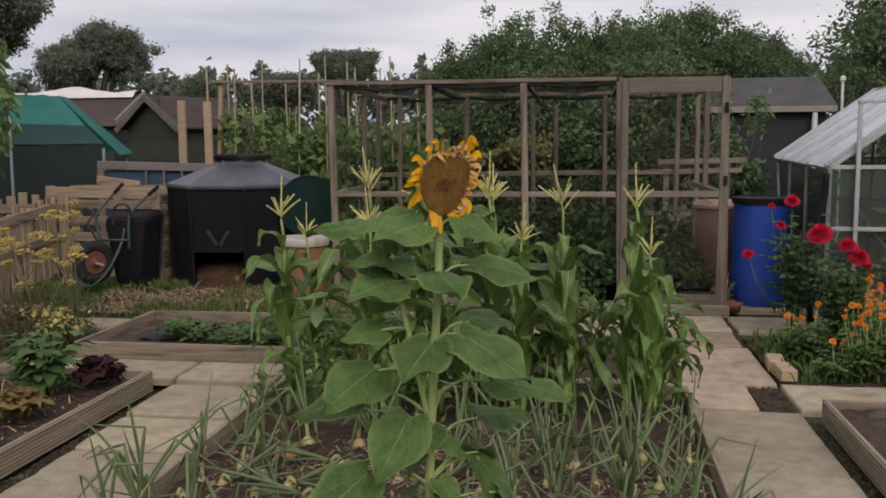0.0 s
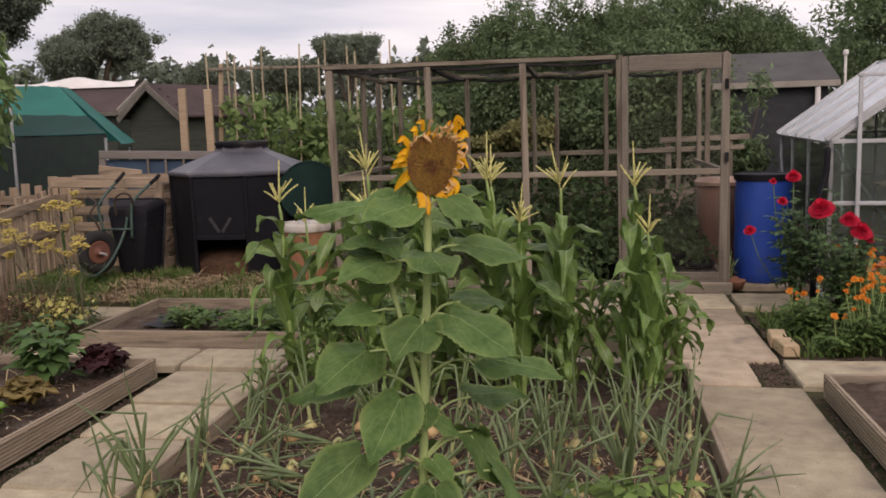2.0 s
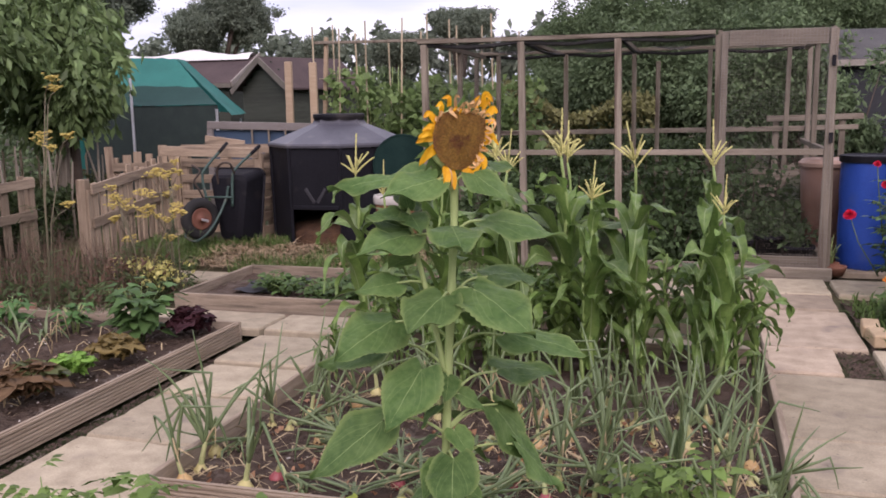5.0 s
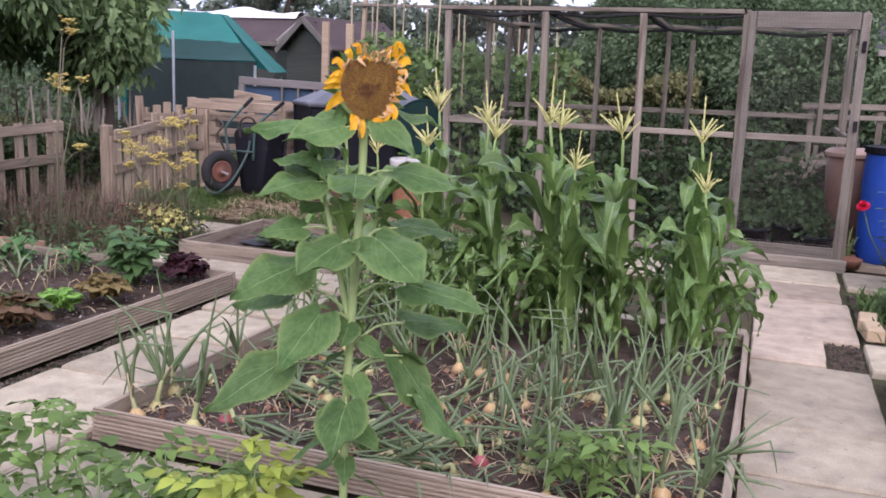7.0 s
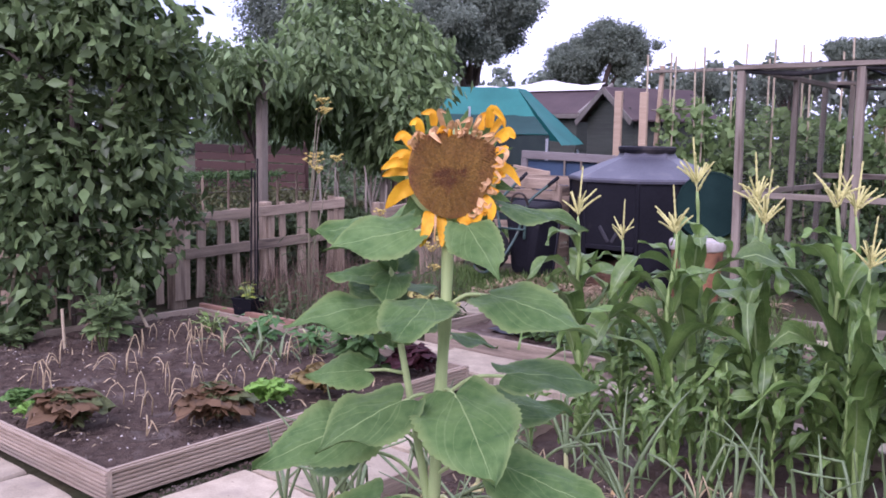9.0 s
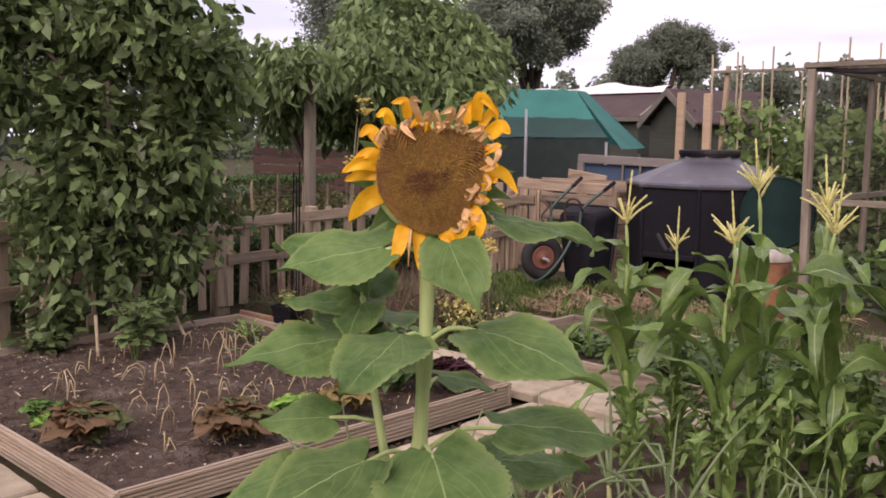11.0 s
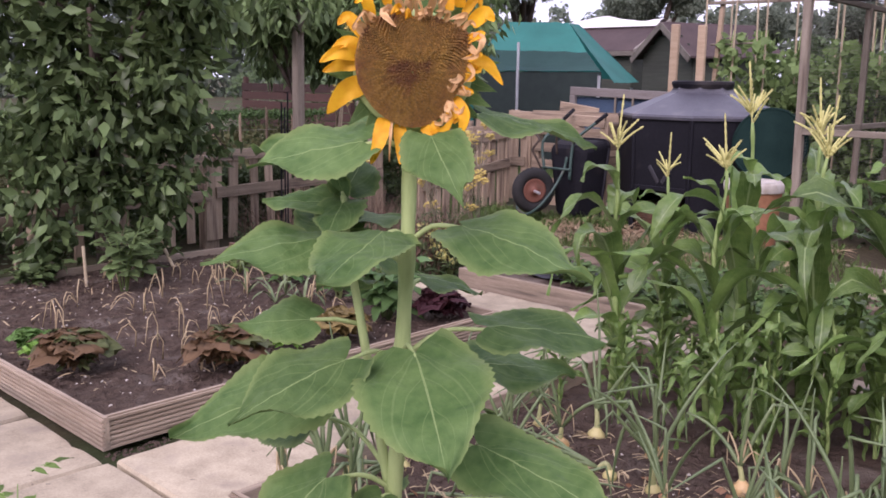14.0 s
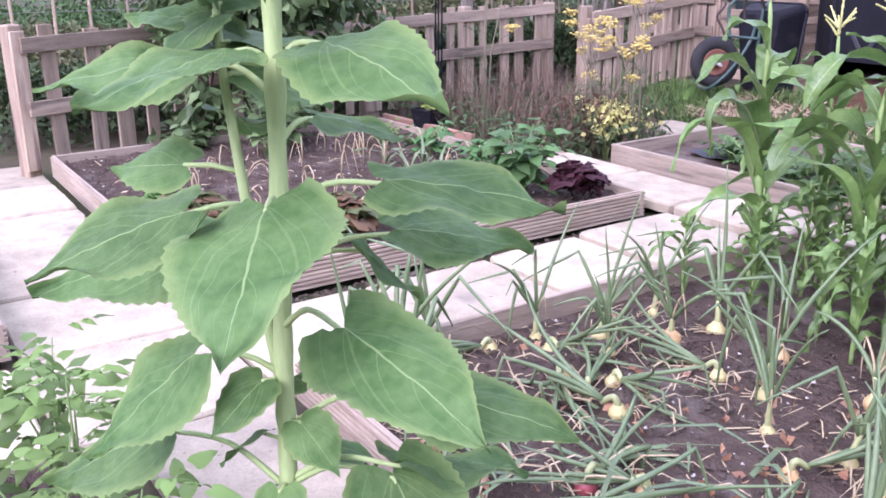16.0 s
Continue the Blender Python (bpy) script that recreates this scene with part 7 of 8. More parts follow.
def leafy(name, label, category, at, height, spread, stems, per, leaf, material, seed, stem_mat=None, aspect=0.6, group="", droop=0.25, up=0.5, pairs=0, low=0.25):
    """Bushy herb: several stems, each set with blades in pairs."""
    r = random.Random(seed)
    t = thing(name, label, category, at, group=group)
    shape = blade(leaf, leaf * aspect, heart=0.05, teeth=0.03, droop=droop, nu=5, nv=7, seed=seed, crinkle=0.05)
    ms = []
    for s in range(stems):
        a = s * 2.4 + r.uniform(-.4, .4)
        h = height * r.uniform(0.7, 1.05)
        sp = spread * r.uniform(0.3, 1.0)
        top = Vector((math.cos(a) * sp, math.sin(a) * sp, h))
        mid = Vector((math.cos(a) * sp * 0.4, math.sin(a) * sp * 0.4, h * 0.6))
        part("stem", Kit().tube([(0.01 * math.cos(a), 0.01 * math.sin(a), -0.02), mid, mid.lerp(top, 0.82)], [0.005, 0.0035, 0.0015], 6), stem_mat or SUN_STEM, t, smooth=True)
        for i in range(per):
            f = low + (1 - low) * (i + 0.5) / per
            p = Vector((0, 0, 0)).lerp(mid, f / 0.5) if f < 0.5 else mid.lerp(top, (f - 0.5) / 0.5)
            b = a + i * 2.4 + r.uniform(-.5, .5)
            sc = r.uniform(0.65, 1.15) * (1.1 - 0.35 * f)
            d = Vector((math.cos(b), math.sin(b), r.uniform(-0.3, 0.6) * up))
            off = p + d * leaf * 0.3
            m = aim(off, off + d, r.uniform(-25, 25)) @ Matrix.Scale(sc, 4)
            if pairs:
                ms.append(m @ Matrix.Translation((0, leaf * (0.1 + 0.34 * pairs), -0.04 * leaf)) @ Matrix.Scale(0.62, 4))
                for q in range(pairs):
                    for s_ in (-1, 1):
                        ms.append(m @ pose(0, leaf * (0.08 + 0.34 * q), 0, r.uniform(-25, 5), s_ * 10, -s_ * r.uniform(50, 75)) @ Matrix.Scale(0.42 + 0.06 * q, 4))
            else:
                ms.append(m)
    v, f = leaf_batch(ms, shape)
    part("leaves", np_mesh("leaves", v, f, material, True), None, t, kind="stuff")
    return t


for i, (x, y, h, sp, mat) in enumerate(((-0.22, 2.78, .50, .10, POTATO), (0.04, 2.78, .52, .12, POTATO), (0.25, 2.7, .46, .2, POTATO), (0.2, 2.42, .48, .22, POTATO), (0.48, 2.74, .42, .17, POTATO), (0.66, 2.72, .46, .14, POTATO_YEL), (-0.15, 2.45, .48, .2, POTATO), (0.98, 2.7, .36, .16, POTATO), (1.38, 3.62, .30, .15, POTATO), (0.45, 2.48, .45, .2, POTATO), (0.7, 2.5, .42, .2, POTATO), (0.0, 2.2, .45, .22, POTATO), (0.35, 2.2, .45, .22, POTATO))):
    leafy("potato_plant", "yellowing potato plant beside the sunflower" if mat is POTATO_YEL else "bushy green potato plant in the bed", "potato plant", (x, y, 0.0), h * (0.85 if x < 0.1 and y < 2.6 else 0.97), sp, (6 if x < 0.3 else 9) if y < 2.6 else (3 if x < 0.3 else 5), 6 if x < 0.3 else 8, 0.13, mat, 300 + i, stem_mat=POT_STEM, pairs=2, low=0.25 if y < 2.6 else 0.5, group="potato plants")

for x, y, h, sp, n_ in ((-3.06, 4.5, 0.42, 0.2, 9), (-3.62, 4.2, 0.16, 0.2, 7), (-3.35, 4.75, 0.3, 0.2, 6)):
    leafy("tree_sucker", "young green suckers at the foot of the fruit tree", "shrub", (x, y, 0.06), h, sp, n_, 9, 0.105, FRUIT_DARK, 380 + n_, stem_mat=POT_STEM, aspect=0.75, group="tree suckers")

# lettuces, chard and leeks in the left bed
LET_GREEN = foliage("green_lettuce", (0.22, 0.42, 0.08), 0.15, 0.45, 0.3)
LET_RED = foliage("red_brown_lettuce", (0.15, 0.092, 0.048), 0.45, 0.5, 0.3)
LET_OLIVE = foliage("olive_lettuce", (0.11, 0.13, 0.05), 0.3, 0.45, 0.25)
LET_DARK = foliage("dark_red_lettuce", (0.045, 0.015, 0.018), 0.3, 0.5, 0.15)
CHARD_L = foliage("pale_chard_leaves", (0.085, 0.165, 0.052), 0.25, 0.45, 0.25)
CHARD = foliage("chard_leaves", (0.075, 0.17, 0.05), 0.2, 0.45, 0.2)


def rosette(label, at, radius, height, mat, n, seed, name="lettuce", outer=None):
    r = random.Random(seed)
    t = thing(name, label, "lettuce", at, group="salad rows")
    for i in range(n):
        f = i / n
        a = i * 2.399
        ln = radius * (0.85 - 0.3 * f) * r.uniform(0.8, 1.15)
        kk, uv = blade(ln, ln * 1.1, heart=0.0, teeth=0.09, droop=0.42 - 0.3 * f, cup=0.35, ripple=0.15, nu=17, nv=17, crinkle=0.11, frill=0.13, seed=seed + i, tip=3.0, belly=0.6)
        part("leaf", kk, outer if outer and i % 5 < 2 else mat, t, smooth=True, uv=uv).matrix_basis = pose(0, 0, 0.012 + height * 0.35 * f, 44 + 44 * f + r.uniform(-9, 9), r.uniform(-18, 18), math.degrees(a)) @ Matrix.Translation((0, radius * 0.22 * (1 - f), 0))
    return t


rosette("bright green butterhead lettuce in soil", (-1.46, 4.44, 0.09), 0.13, 0.12, LET_GREEN, 20, 400)
rosette("red-brown frilly lettuce in the bed", (-1.42, 4.10, 0.09), 0.18, 0.2, LET_RED, 42, 430, outer=LET_OLIVE)
rosette("red-brown frilly lettuce going over", (-1.86, 3.66, 0.09), 0.17, 0.18, LET_RED, 40, 460, outer=LET_OLIVE)
rosette("bronze loose-leaf lettuce in the bed", (-1.42, 4.72, 0.09), 0.15, 0.13, foliage("bronze_lettuce", (0.19, 0.14, 0.05), 0.3), 30, 490)
rosette("dark red lettuce in the bed corner", (-1.36, 5.32, 0.09), 0.16, 0.2, LET_DARK, 30, 520)
rosette("small green lettuce in the bed", (-2.22, 3.62, 0.09), 0.11, 0.1, foliage("mid_green_lettuce", (0.10, 0.2, 0.05)), 16, 550)
rosette("small green lettuce by the board", (-2.05, 3.58, 0.09), 0.08, 0.08, LET_GREEN, 12, 565)
leafy("chard", "leafy green chard with reddish stalks", "chard", (-1.58, 5.16, 0.08), 0.34, 0.19, 13, 9, 0.125, CHARD_L, 580, stem_mat=POT_STEM, droop=0.4, aspect=0.7)
leafy("beetroot", "green beetroot tops in the bed", "beetroot", (-2.1, 5.28, 0.08), 0.2, 0.16, 9, 6, 0.09, CHARD, 581, droop=0.4)
leafy("beetroot", "green beetroot tops with red stalks", "beetroot", (-2.6, 5.3, 0.08), 0.18, 0.16, 9, 6, 0.09, CHARD, 582, droop=0.4)
leafy("seedling", "small leafy plants along the bed edge", "seedling", (-3.05, 5.25, 0.08), 0.14, 0.2, 9, 6, 0.06, POTATO, 583)
for i, (x, y) in enumerate(((-2.2, 4.92), (-2.12, 5.05), (-2.35, 5.1), (-2.5, 4.95))):
    t = thing("leek", "thin green leek standing in the soil", "leek", (x, y, 0.085), group="leeks")
    for j in range(4):
        kk, uv = strap(0.24, 0.018, radians(75 - 8 * j), radians(40 + 30 * j), 0.2, 600 + i * 9 + j, 9)
        part("leaf", kk, ONION_LEAF, t, smooth=True, uv=uv).matrix_basis = pose(0, 0, 0, 0, 0, 90 * j + 30 * i)
# bent dry onion necks left in the bare soil
r = random.Random(8)
for i in range(40):
    x, y = r.uniform(-3.3, -1.5), r.uniform(3.75, 5.1)
    if min(abs(x + 1.42) + abs(y - 4.4), abs(x + 1.86) + abs(y - 3.66)) < 0.3:
        continue
    t = thing("dry_stalk", "bent straw-coloured dead onion stalk", "stalk", (x, y, 0.085), group="dead stalks")
    h, b = r.uniform(0.08, 0.18), r.uniform(0.04, 0.13)
    a = r.uniform(0, 6.28)
    c, s = math.cos(a), math.sin(a)
    part("stalk", Kit().tube([(0, 0, -0.01), (0.01, 0, h * 0.6), (c * b * 0.3, s * b * 0.3, h), (c * b * 0.7, s * b * 0.7, h * 0.85), (c * b, s * b, r.uniform(0.0, h * 0.6))], [0.0034, 0.003, 0.0028, 0.0025, 0.0018], 6), ONION_DRY, t, smooth=True)
    if i % 2:
        part("stalk", Kit().tube(curve([(0, 0, -0.01), (-c * 0.02, s * 0.02, h * 0.5), (-c * b * 0.4, s * b * 0.5, h * 0.75), (-c * b * 0.9, s * b, 0.01)], 4), 0.0026, 6), ONION_DRY, t, smooth=True)

# weeds, dill and fennel behind the left bed
UMBEL = surface("yellow_umbel", (0.40, 0.31, 0.07), (0.56, 0.44, 0.13), scale=40, rough=0.8, bump=0.2)
DRYSTEM = surface("dry_herb_stem", (0.12, 0.105, 0.065), (0.20, 0.175, 0.11), scale=12, rough=0.8, bump=0.2)


def fennel(at, height, seed, label="tall fennel with flat yellow flower heads"):
    r = random.Random(seed)
    t = thing("fennel", label, "fennel", at, group="fennel clump")
    for s in range(3):
        a = r.uniform(0, 6.28)
        h = height * r.uniform(0.65, 1.0)
        lean = r.uniform(0.05, 0.22)
        pts = [(0.03 * math.cos(a), 0.03 * math.sin(a), 0), (lean * 0.4 * math.cos(a), lean * 0.4 * math.sin(a), h * 0.55), (lean * math.cos(a), lean * math.sin(a), h * 0.93)]
        part("stem", Kit().tube(pts, [0.006, 0.0042, 0.0025], 6), DRYSTEM, t, smooth=True)
        for q in ((0, 2, 3) if s == 0 else (1, 3)):
            f = 0.55 + 0.15 * q
            p = Vector(pts[1]).lerp(Vector(pts[2]), (f - 0.55) / 0.45)
            b = a + q * 2.1
            u = p + Vector((math.cos(b) * 0.12, math.sin(b) * 0.12, 0.1 + 0.03 * q)) * (1 if q < 3 else 0.4)
            k = Kit().tube([p, (p + u) / 2 + Vector((0, 0, 0.02)), u], [0.003, 0.0025, 0.002], 5)
            part("branch", k, DRYSTEM, t, smooth=True)
            k = Kit()
            for i in range(14):
                c = i * 2.399
                rr = (0.035 + 0.03 * ((seed + q) % 3) / 2) * math.sqrt((i + 0.5) / 14) * r.uniform(0.7, 1.2)
                e = u + Vector((rr * math.cos(c), rr * math.sin(c), 0.035 - rr * r.uniform(-0.3, 0.6)))
                k.tube([u, e], [0.0012, 0.0009], 4)
                k.lathe([(0.002, 0), (0.0105, 0.002), (0.011, 0.006), (0.003, 0.009)], 6, Matrix.Translation(e))
            part("umbel", k, UMBEL, t, "flat yellow flower head", kind="stuff")
    rng = np.random.default_rng(seed)
    pz = rng.uniform(0.1, height * 0.5, 130)
    ang = rng.uniform(0, 6.28, 130)
    rad = rng.uniform(0.02, 0.2, 130)
    v, f = leaf_cloud(np.stack([rad * np.cos(ang), rad * np.sin(ang), pz], 1), 0.09, rng, 0.05, -0.5)
    part("fronds", np_mesh("fronds", v, f, foliage("fennel_fronds", (0.10, 0.14, 0.06))), None, t, kind="stuff")
    return t


for i, (x, y, h) in enumerate(((-2.62, 5.67, 1.72), (-2.2, 6.6, 1.12), (-2.4, 6.75, 1.0), (-2.42, 6.45, 0.95), (-2.62, 6.6, 0.85))):
    fennel((x, y, -0.03), h, 700 + i)
rng = np.random.default_rng(91)
WEED = foliage("herb_weeds", (0.075, 0.11, 0.045), 0.4)
DRYWEED = surface("dry_weed_stems", (0.085, 0.055, 0.038), (0.16, 0.105, 0.07), rough=0.9, bump=0, island=0.4)
v, f = ribbon_stuff(2000, (-3.9, 5.8, -2.35, 7.0), -0.02, 0.44, 0.004, rng, 1.2, 0.25)
tagged(part("dry_weeds", np_mesh("dry_weeds", v, f, DRYWEED), None, kind="stuff"), "brown seeding weeds behind the lettuce bed", "weeds")
p = np.stack([rng.uniform(-3.9, -2.3, 4200), rng.uniform(5.75, 7.05, 4200), rng.uniform(0.0, 0.30, 4200) ** 1.2], 1)
v, f = leaf_cloud(p, 0.06, rng, 0.3, 0.1)
tagged(part("weeds", np_mesh("weeds", v, f, WEED), None, kind="stuff"), "low green herbs behind the lettuce bed", "weeds")
REDWEED = foliage("reddish_dock", (0.12, 0.07, 0.045), 0.4)
p = np.stack([rng.normal(-2.55, 0.2, 260), rng.normal(6.35, 0.2, 260), rng.uniform(0.0, 0.33, 260)], 1)
v, f = leaf_cloud(p, 0.07, rng, 0.35, -0.2)
tagged(part("red_foliage", np_mesh("red_foliage", v, f, REDWEED), None, kind="stuff"), "reddish dock leaves among the herbs", "weeds")
YEL = foliage("pale_yellow_flowers", (0.60, 0.56, 0.20), 0.2, 0.7, 0.35)
for j, (x, y) in enumerate(((-2.62, 6.66), (-2.45, 6.55), (-2.32, 6.42), (-2.48, 6.72))):
    t = leafy("yellow_flower", "low plant with pale yellow flowers", "flower", (x, y, -0.02), 0.22, 0.17, 9, 9, 0.06, WEED, 720 + j, group="yellow flowers")
    p = np.stack([rng.normal(0, 0.1, 130), rng.normal(0, 0.08, 130), rng.uniform(0.14, 0.30, 130)], 1)
    v, f = leaf_cloud(p, 0.035, rng, 0.8, -0.6)
    part("blossom", np_mesh("blossom", v, f, YEL), None, t, "pale yellow blossom", kind="stuff")

# strawberry bed, straw, grass
BERRY = foliage("strawberry_leaves", (0.075, 0.135, 0.04), 0.4, 0.5, 0.22)
r = random.Random(55)
for i in range(46):
    x, y = r.uniform(-1.7 if i < 8 else -1.15, 0.75), r.uniform(6.25, 7.1) if i >= 8 else r.uniform(6.25, 6.6)
    leafy("strawberry_plant", "low leafy strawberry plant", "strawberry plant", (x, y, 0.075), 0.15, 0.18, 12, 3, 0.115, BERRY, 800 + i, stem_mat=POT_STEM, aspect=0.9, pairs=1, group="strawberry plants")
rows = [[(x, y, 0.10 + 0.04 * noise.noise((x * 6, y * 6, 4))) for x in np.linspace(-1.75, -1.35, 14)] for y in np.linspace(6.5, 7.0, 14)]
tagged(part("weed_fabric", Kit().sheet(rows), surface("black_weed_fabric", (0.02, 0.02, 0.024), (0.04, 0.04, 0.045), rough=0.7, bump=0.3), smooth=True), "crumpled black weed-control fabric on the bed", "fabric")
STRAW = surface("old_straw", (0.24, 0.17, 0.10), (0.42, 0.32, 0.20), scale=10, rough=0.9, bump=0, island=0.35)
v, f = ribbon_stuff(5200, (-2.9, 7.7, -0.6, 8.75), 0.0, 0.14, 0.006, rng, 0.12, 0.25)
tagged(part("straw", np_mesh("straw", v, f, STRAW), None, kind="stuff"), "old straw strewn in front of the compost bin", "straw")
GRASS = foliage("grass_blades", (0.09, 0.15, 0.04), 0.35, 0.5, 0.2)
for k_, (area, n, ln) in enumerate((((-4.2, 7.6, -2.75, 8.5), 5200, 0.11), ((-2.75, 8.25, -2.2, 8.55), 900, 0.13), ((-2.4, 7.55, 0.0, 7.9), 2200, 0.15), ((-1.9, 8.0, -0.6, 8.9), 1700, 0.12), ((-0.8, 8.15, 1.5, 8.5), 1500, 0.08), ((-8, 8.6, -4.3, 12), 9000, 0.12), ((-1.2, 5.95, 1.7, 6.08), 300, 0.08))):
    v, f = ribbon_stuff(n, area, -0.035, ln, 0.006, rng, 1.1, 0.5)
    tagged(part("grass", np_mesh("grass", v, f, GRASS), None, kind="stuff"), "rough green grass at the path edges", "grass")
# flopped and withered tops tangled between the onions
v, f = ribbon_stuff(110, (0.2, 3.5, 1.6, 4.15), 0.06, 0.27, 0.009, rng, 0.28, 0.6)
tagged(part("onion_tops", np_mesh("onion_tops", v, f, ONION_LEAF), None, kind="stuff"), "flopped grey-green onion leaves tangled over the soil", "onion leaves")
v, f = ribbon_stuff(300, (-0.35, 3.5, 1.7, 4.6), 0.05, 0.15, 0.005, rng, 0.35, 0.75)
tagged(part("withered_tops", np_mesh("withered_tops", v, f, ONION_DRY), None, kind="stuff"), "withered straw-coloured onion leaves", "onion leaves")
p = np.stack([rng.uniform(-0.3, 1.65, 240), rng.uniform(3.52, 4.6, 240), rng.uniform(0.04, 0.065, 240)], 1)
v, f = leaf_cloud(p, 0.035, rng, 0.7, 0.0)
tagged(part("onion_skins", np_mesh("onion_skins", v, f, surface("shed_onion_skin", (0.30, 0.12, 0.07), (0.50, 0.30, 0.16), scale=20, rough=0.5, bump=0.1, island=0.35, translucent=0.3)), None, kind="stuff"), "papery red-brown onion skins shed on the soil", "onion skins")
# litter: dry leaves and roots on the onion bed, chips along board feet
v, f = ribbon_stuff(420, (-0.36, 3.5, 1.72, 4.8), 0.045, 0.055, 0.004, rng, 0.12, 0.2)
tagged(part("dry_litter", np_mesh("dry_litter", v, f, ONION_DRY), None, kind="stuff"), "dry onion leaves and roots on the soil", "litter")
v, f = ribbon_stuff(260, (-3.5, 3.55, -1.3, 5.3), 0.095, 0.06, 0.006, rng, 0.1, 0.2)
tagged(part("dry_litter", np_mesh("dry_litter", v, f, ONION_DRY), None, kind="stuff"), "dry leaf scraps on the bare soil", "litter")


def clods(area, n, z, size, seed, name, label, mat):
    rg = np.random.default_rng(seed)
    c = np.stack([rg.uniform(area[0], area[2], n), rg.uniform(area[1], area[3], n), np.full(n, z)], 1)
    s = size * rg.uniform(0.4, 1.6, (n, 1, 1)) * rg.uniform(0.6, 1.3, (n, 6, 1))
    o = np.array([(1, 0, 0), (0, 1, 0), (-1, 0, 0), (0, -1, 0), (0.1, 0.1, 0.8), (0, 0, -0.5)], float)[None] + rg.normal(0, 0.2, (n, 6, 3))
    v = (c[:, None] + o * s).reshape(-1, 3)
    fi = np.array([(0, 1, 4), (1, 2, 4), (2, 3, 4), (3, 0, 4)])
    f = (np.arange(n)[:, None, None] * 6 + fi[None]).reshape(-1, 3)
    return tagged(part(name, np_mesh(name, v, f, mat), None, kind="stuff"), label, "soil")


clods((-0.36, 3.5, 1.72, 5.0), 3000, 0.045, 0.008, 1, "soil_clods", "loose crumbs of dark soil among the onions", SOIL)
clods((-3.6, 3.5, -1.24, 5.5), 4000, 0.095, 0.009, 2, "soil_clods", "loose crumbs of dark soil among the lettuces", SOIL)
clods((-1.17, 3.44, -1.1, 5.6), 700, -0.012, 0.007, 3, "soil_crumbs", "spilled soil along the foot of the board", SOIL)
clods((2.37, 3.0, 2.42, 5.5), 400, -0.012, 0.007, 4, "soil_crumbs", "spilled soil along the foot of the board", SOIL)
clods((2.19, 5.69, 2.35, 6.17), 250, -0.02, 0.01, 5, "soil_crumbs", "earth and leaf scraps in the gap between slabs", SOIL)
clods((-0.44, 2.0, 1.7, 2.93), 2500, 0.01, 0.009, 6, "soil_clods", "loose crumbs of dark soil under the potatoes", SOIL)
STONE = surface("pale_grit", (0.3, 0.27, 0.23), (0.5, 0.46, 0.4), rough=0.9, bump=0.2, island=0.2)
clods((-3.6, 3.5, -1.24, 5.5), 350, 0.10, 0.005, 7, "grit", "pale bits of grit on the soil", STONE)
clods((-0.36, 3.5, 1.72, 4.9), 200, 0.05, 0.005, 8, "grit", "pale bits of grit on the soil", STONE)

# ---------------------------------------------------------------- flower border
ROSE_LEAF = foliage("rose_leaves", (0.07, 0.125, 0.052), 0.4, 0.42, 0.2)
ROSE = surface("red_rose_petal", (0.46, 0.008, 0.03), (0.64, 0.02, 0.06), scale=20, rough=0.6, bump=0.1, island=0.25, translucent=0.2)
ORANGE = surface("orange_marigold_petal", (0.74, 0.24, 0.02), (0.86, 0.38, 0.06), scale=20, rough=0.6, bump=0.1, island=0.25, translucent=0.2)
PEACH = surface("peach_petal", (0.75, 0.30, 0.16), (0.85, 0.42, 0.22), scale=20, rough=0.6, bump=0.1, island=0.2, translucent=0.2)


ROSE_STEM = surface("rose_stem", (0.06, 0.10, 0.035), (0.10, 0.14, 0.05), scale=12, rough=0.7, bump=0.1)


def bloom(radius, layers, seed):
    """Double flower of cupped petals about +z."""
    k = Kit()
    r = random.Random(seed)
    for l in range(layers):
        n = 6 + 2 * l
        f = (l + 1) / layers
        for i in range(n):
            a = 2 * math.pi * (i + 0.5 * (l % 2)) / n + r.uniform(-.1, .1)
            c, s = math.cos(a), math.sin(a)
            w = radius * 0.42 * f ** 0.4
            rows = []
            for t in (0, 0.5, 1.0):
                rr = radius * (0.15 + 0.85 * f * t)
                z = radius * (0.75 * (1 - f) + 0.45 * t * (1.15 - f)) + r.uniform(-.04, .04) * radius
                rows.append([(c * rr - s * w * u * (0.4 + 0.6 * t), s * rr + c * w * u * (0.4 + 0.6 * t), z - 0.12 * radius * u * u) for u in (-1, 0, 1)])
            k.sheet(rows)
    return k


def rose_bush(label, at, blooms, seed, tall=0.72):
    t = leafy("rose_bush", label, "rose bush", at, tall, 0.31, 14, 13, 0.105, ROSE_LEAF, seed, stem_mat=ROSE_STEM, aspect=0.68, pairs=2, group="roses")
    for i, (x, y, z, q) in enumerate(blooms):
        b = Vector((x, y, z)) - Vector(at)
        part("bloom", bloom(q, 5, seed + i), ROSE, t, "double red rose", smooth=True).matrix_basis = pose(*b, 35, 10 * i - 20, 0)
        part("flower_stem", Kit().tube([(b.x * 0.35, b.y * 0.35, 0.2), (b.x * 0.8, b.y * 0.8, b.z * 0.7), tuple(b)], [0.005, 0.004, 0.003], 6), ROSE_STEM, t, smooth=True)
    return t


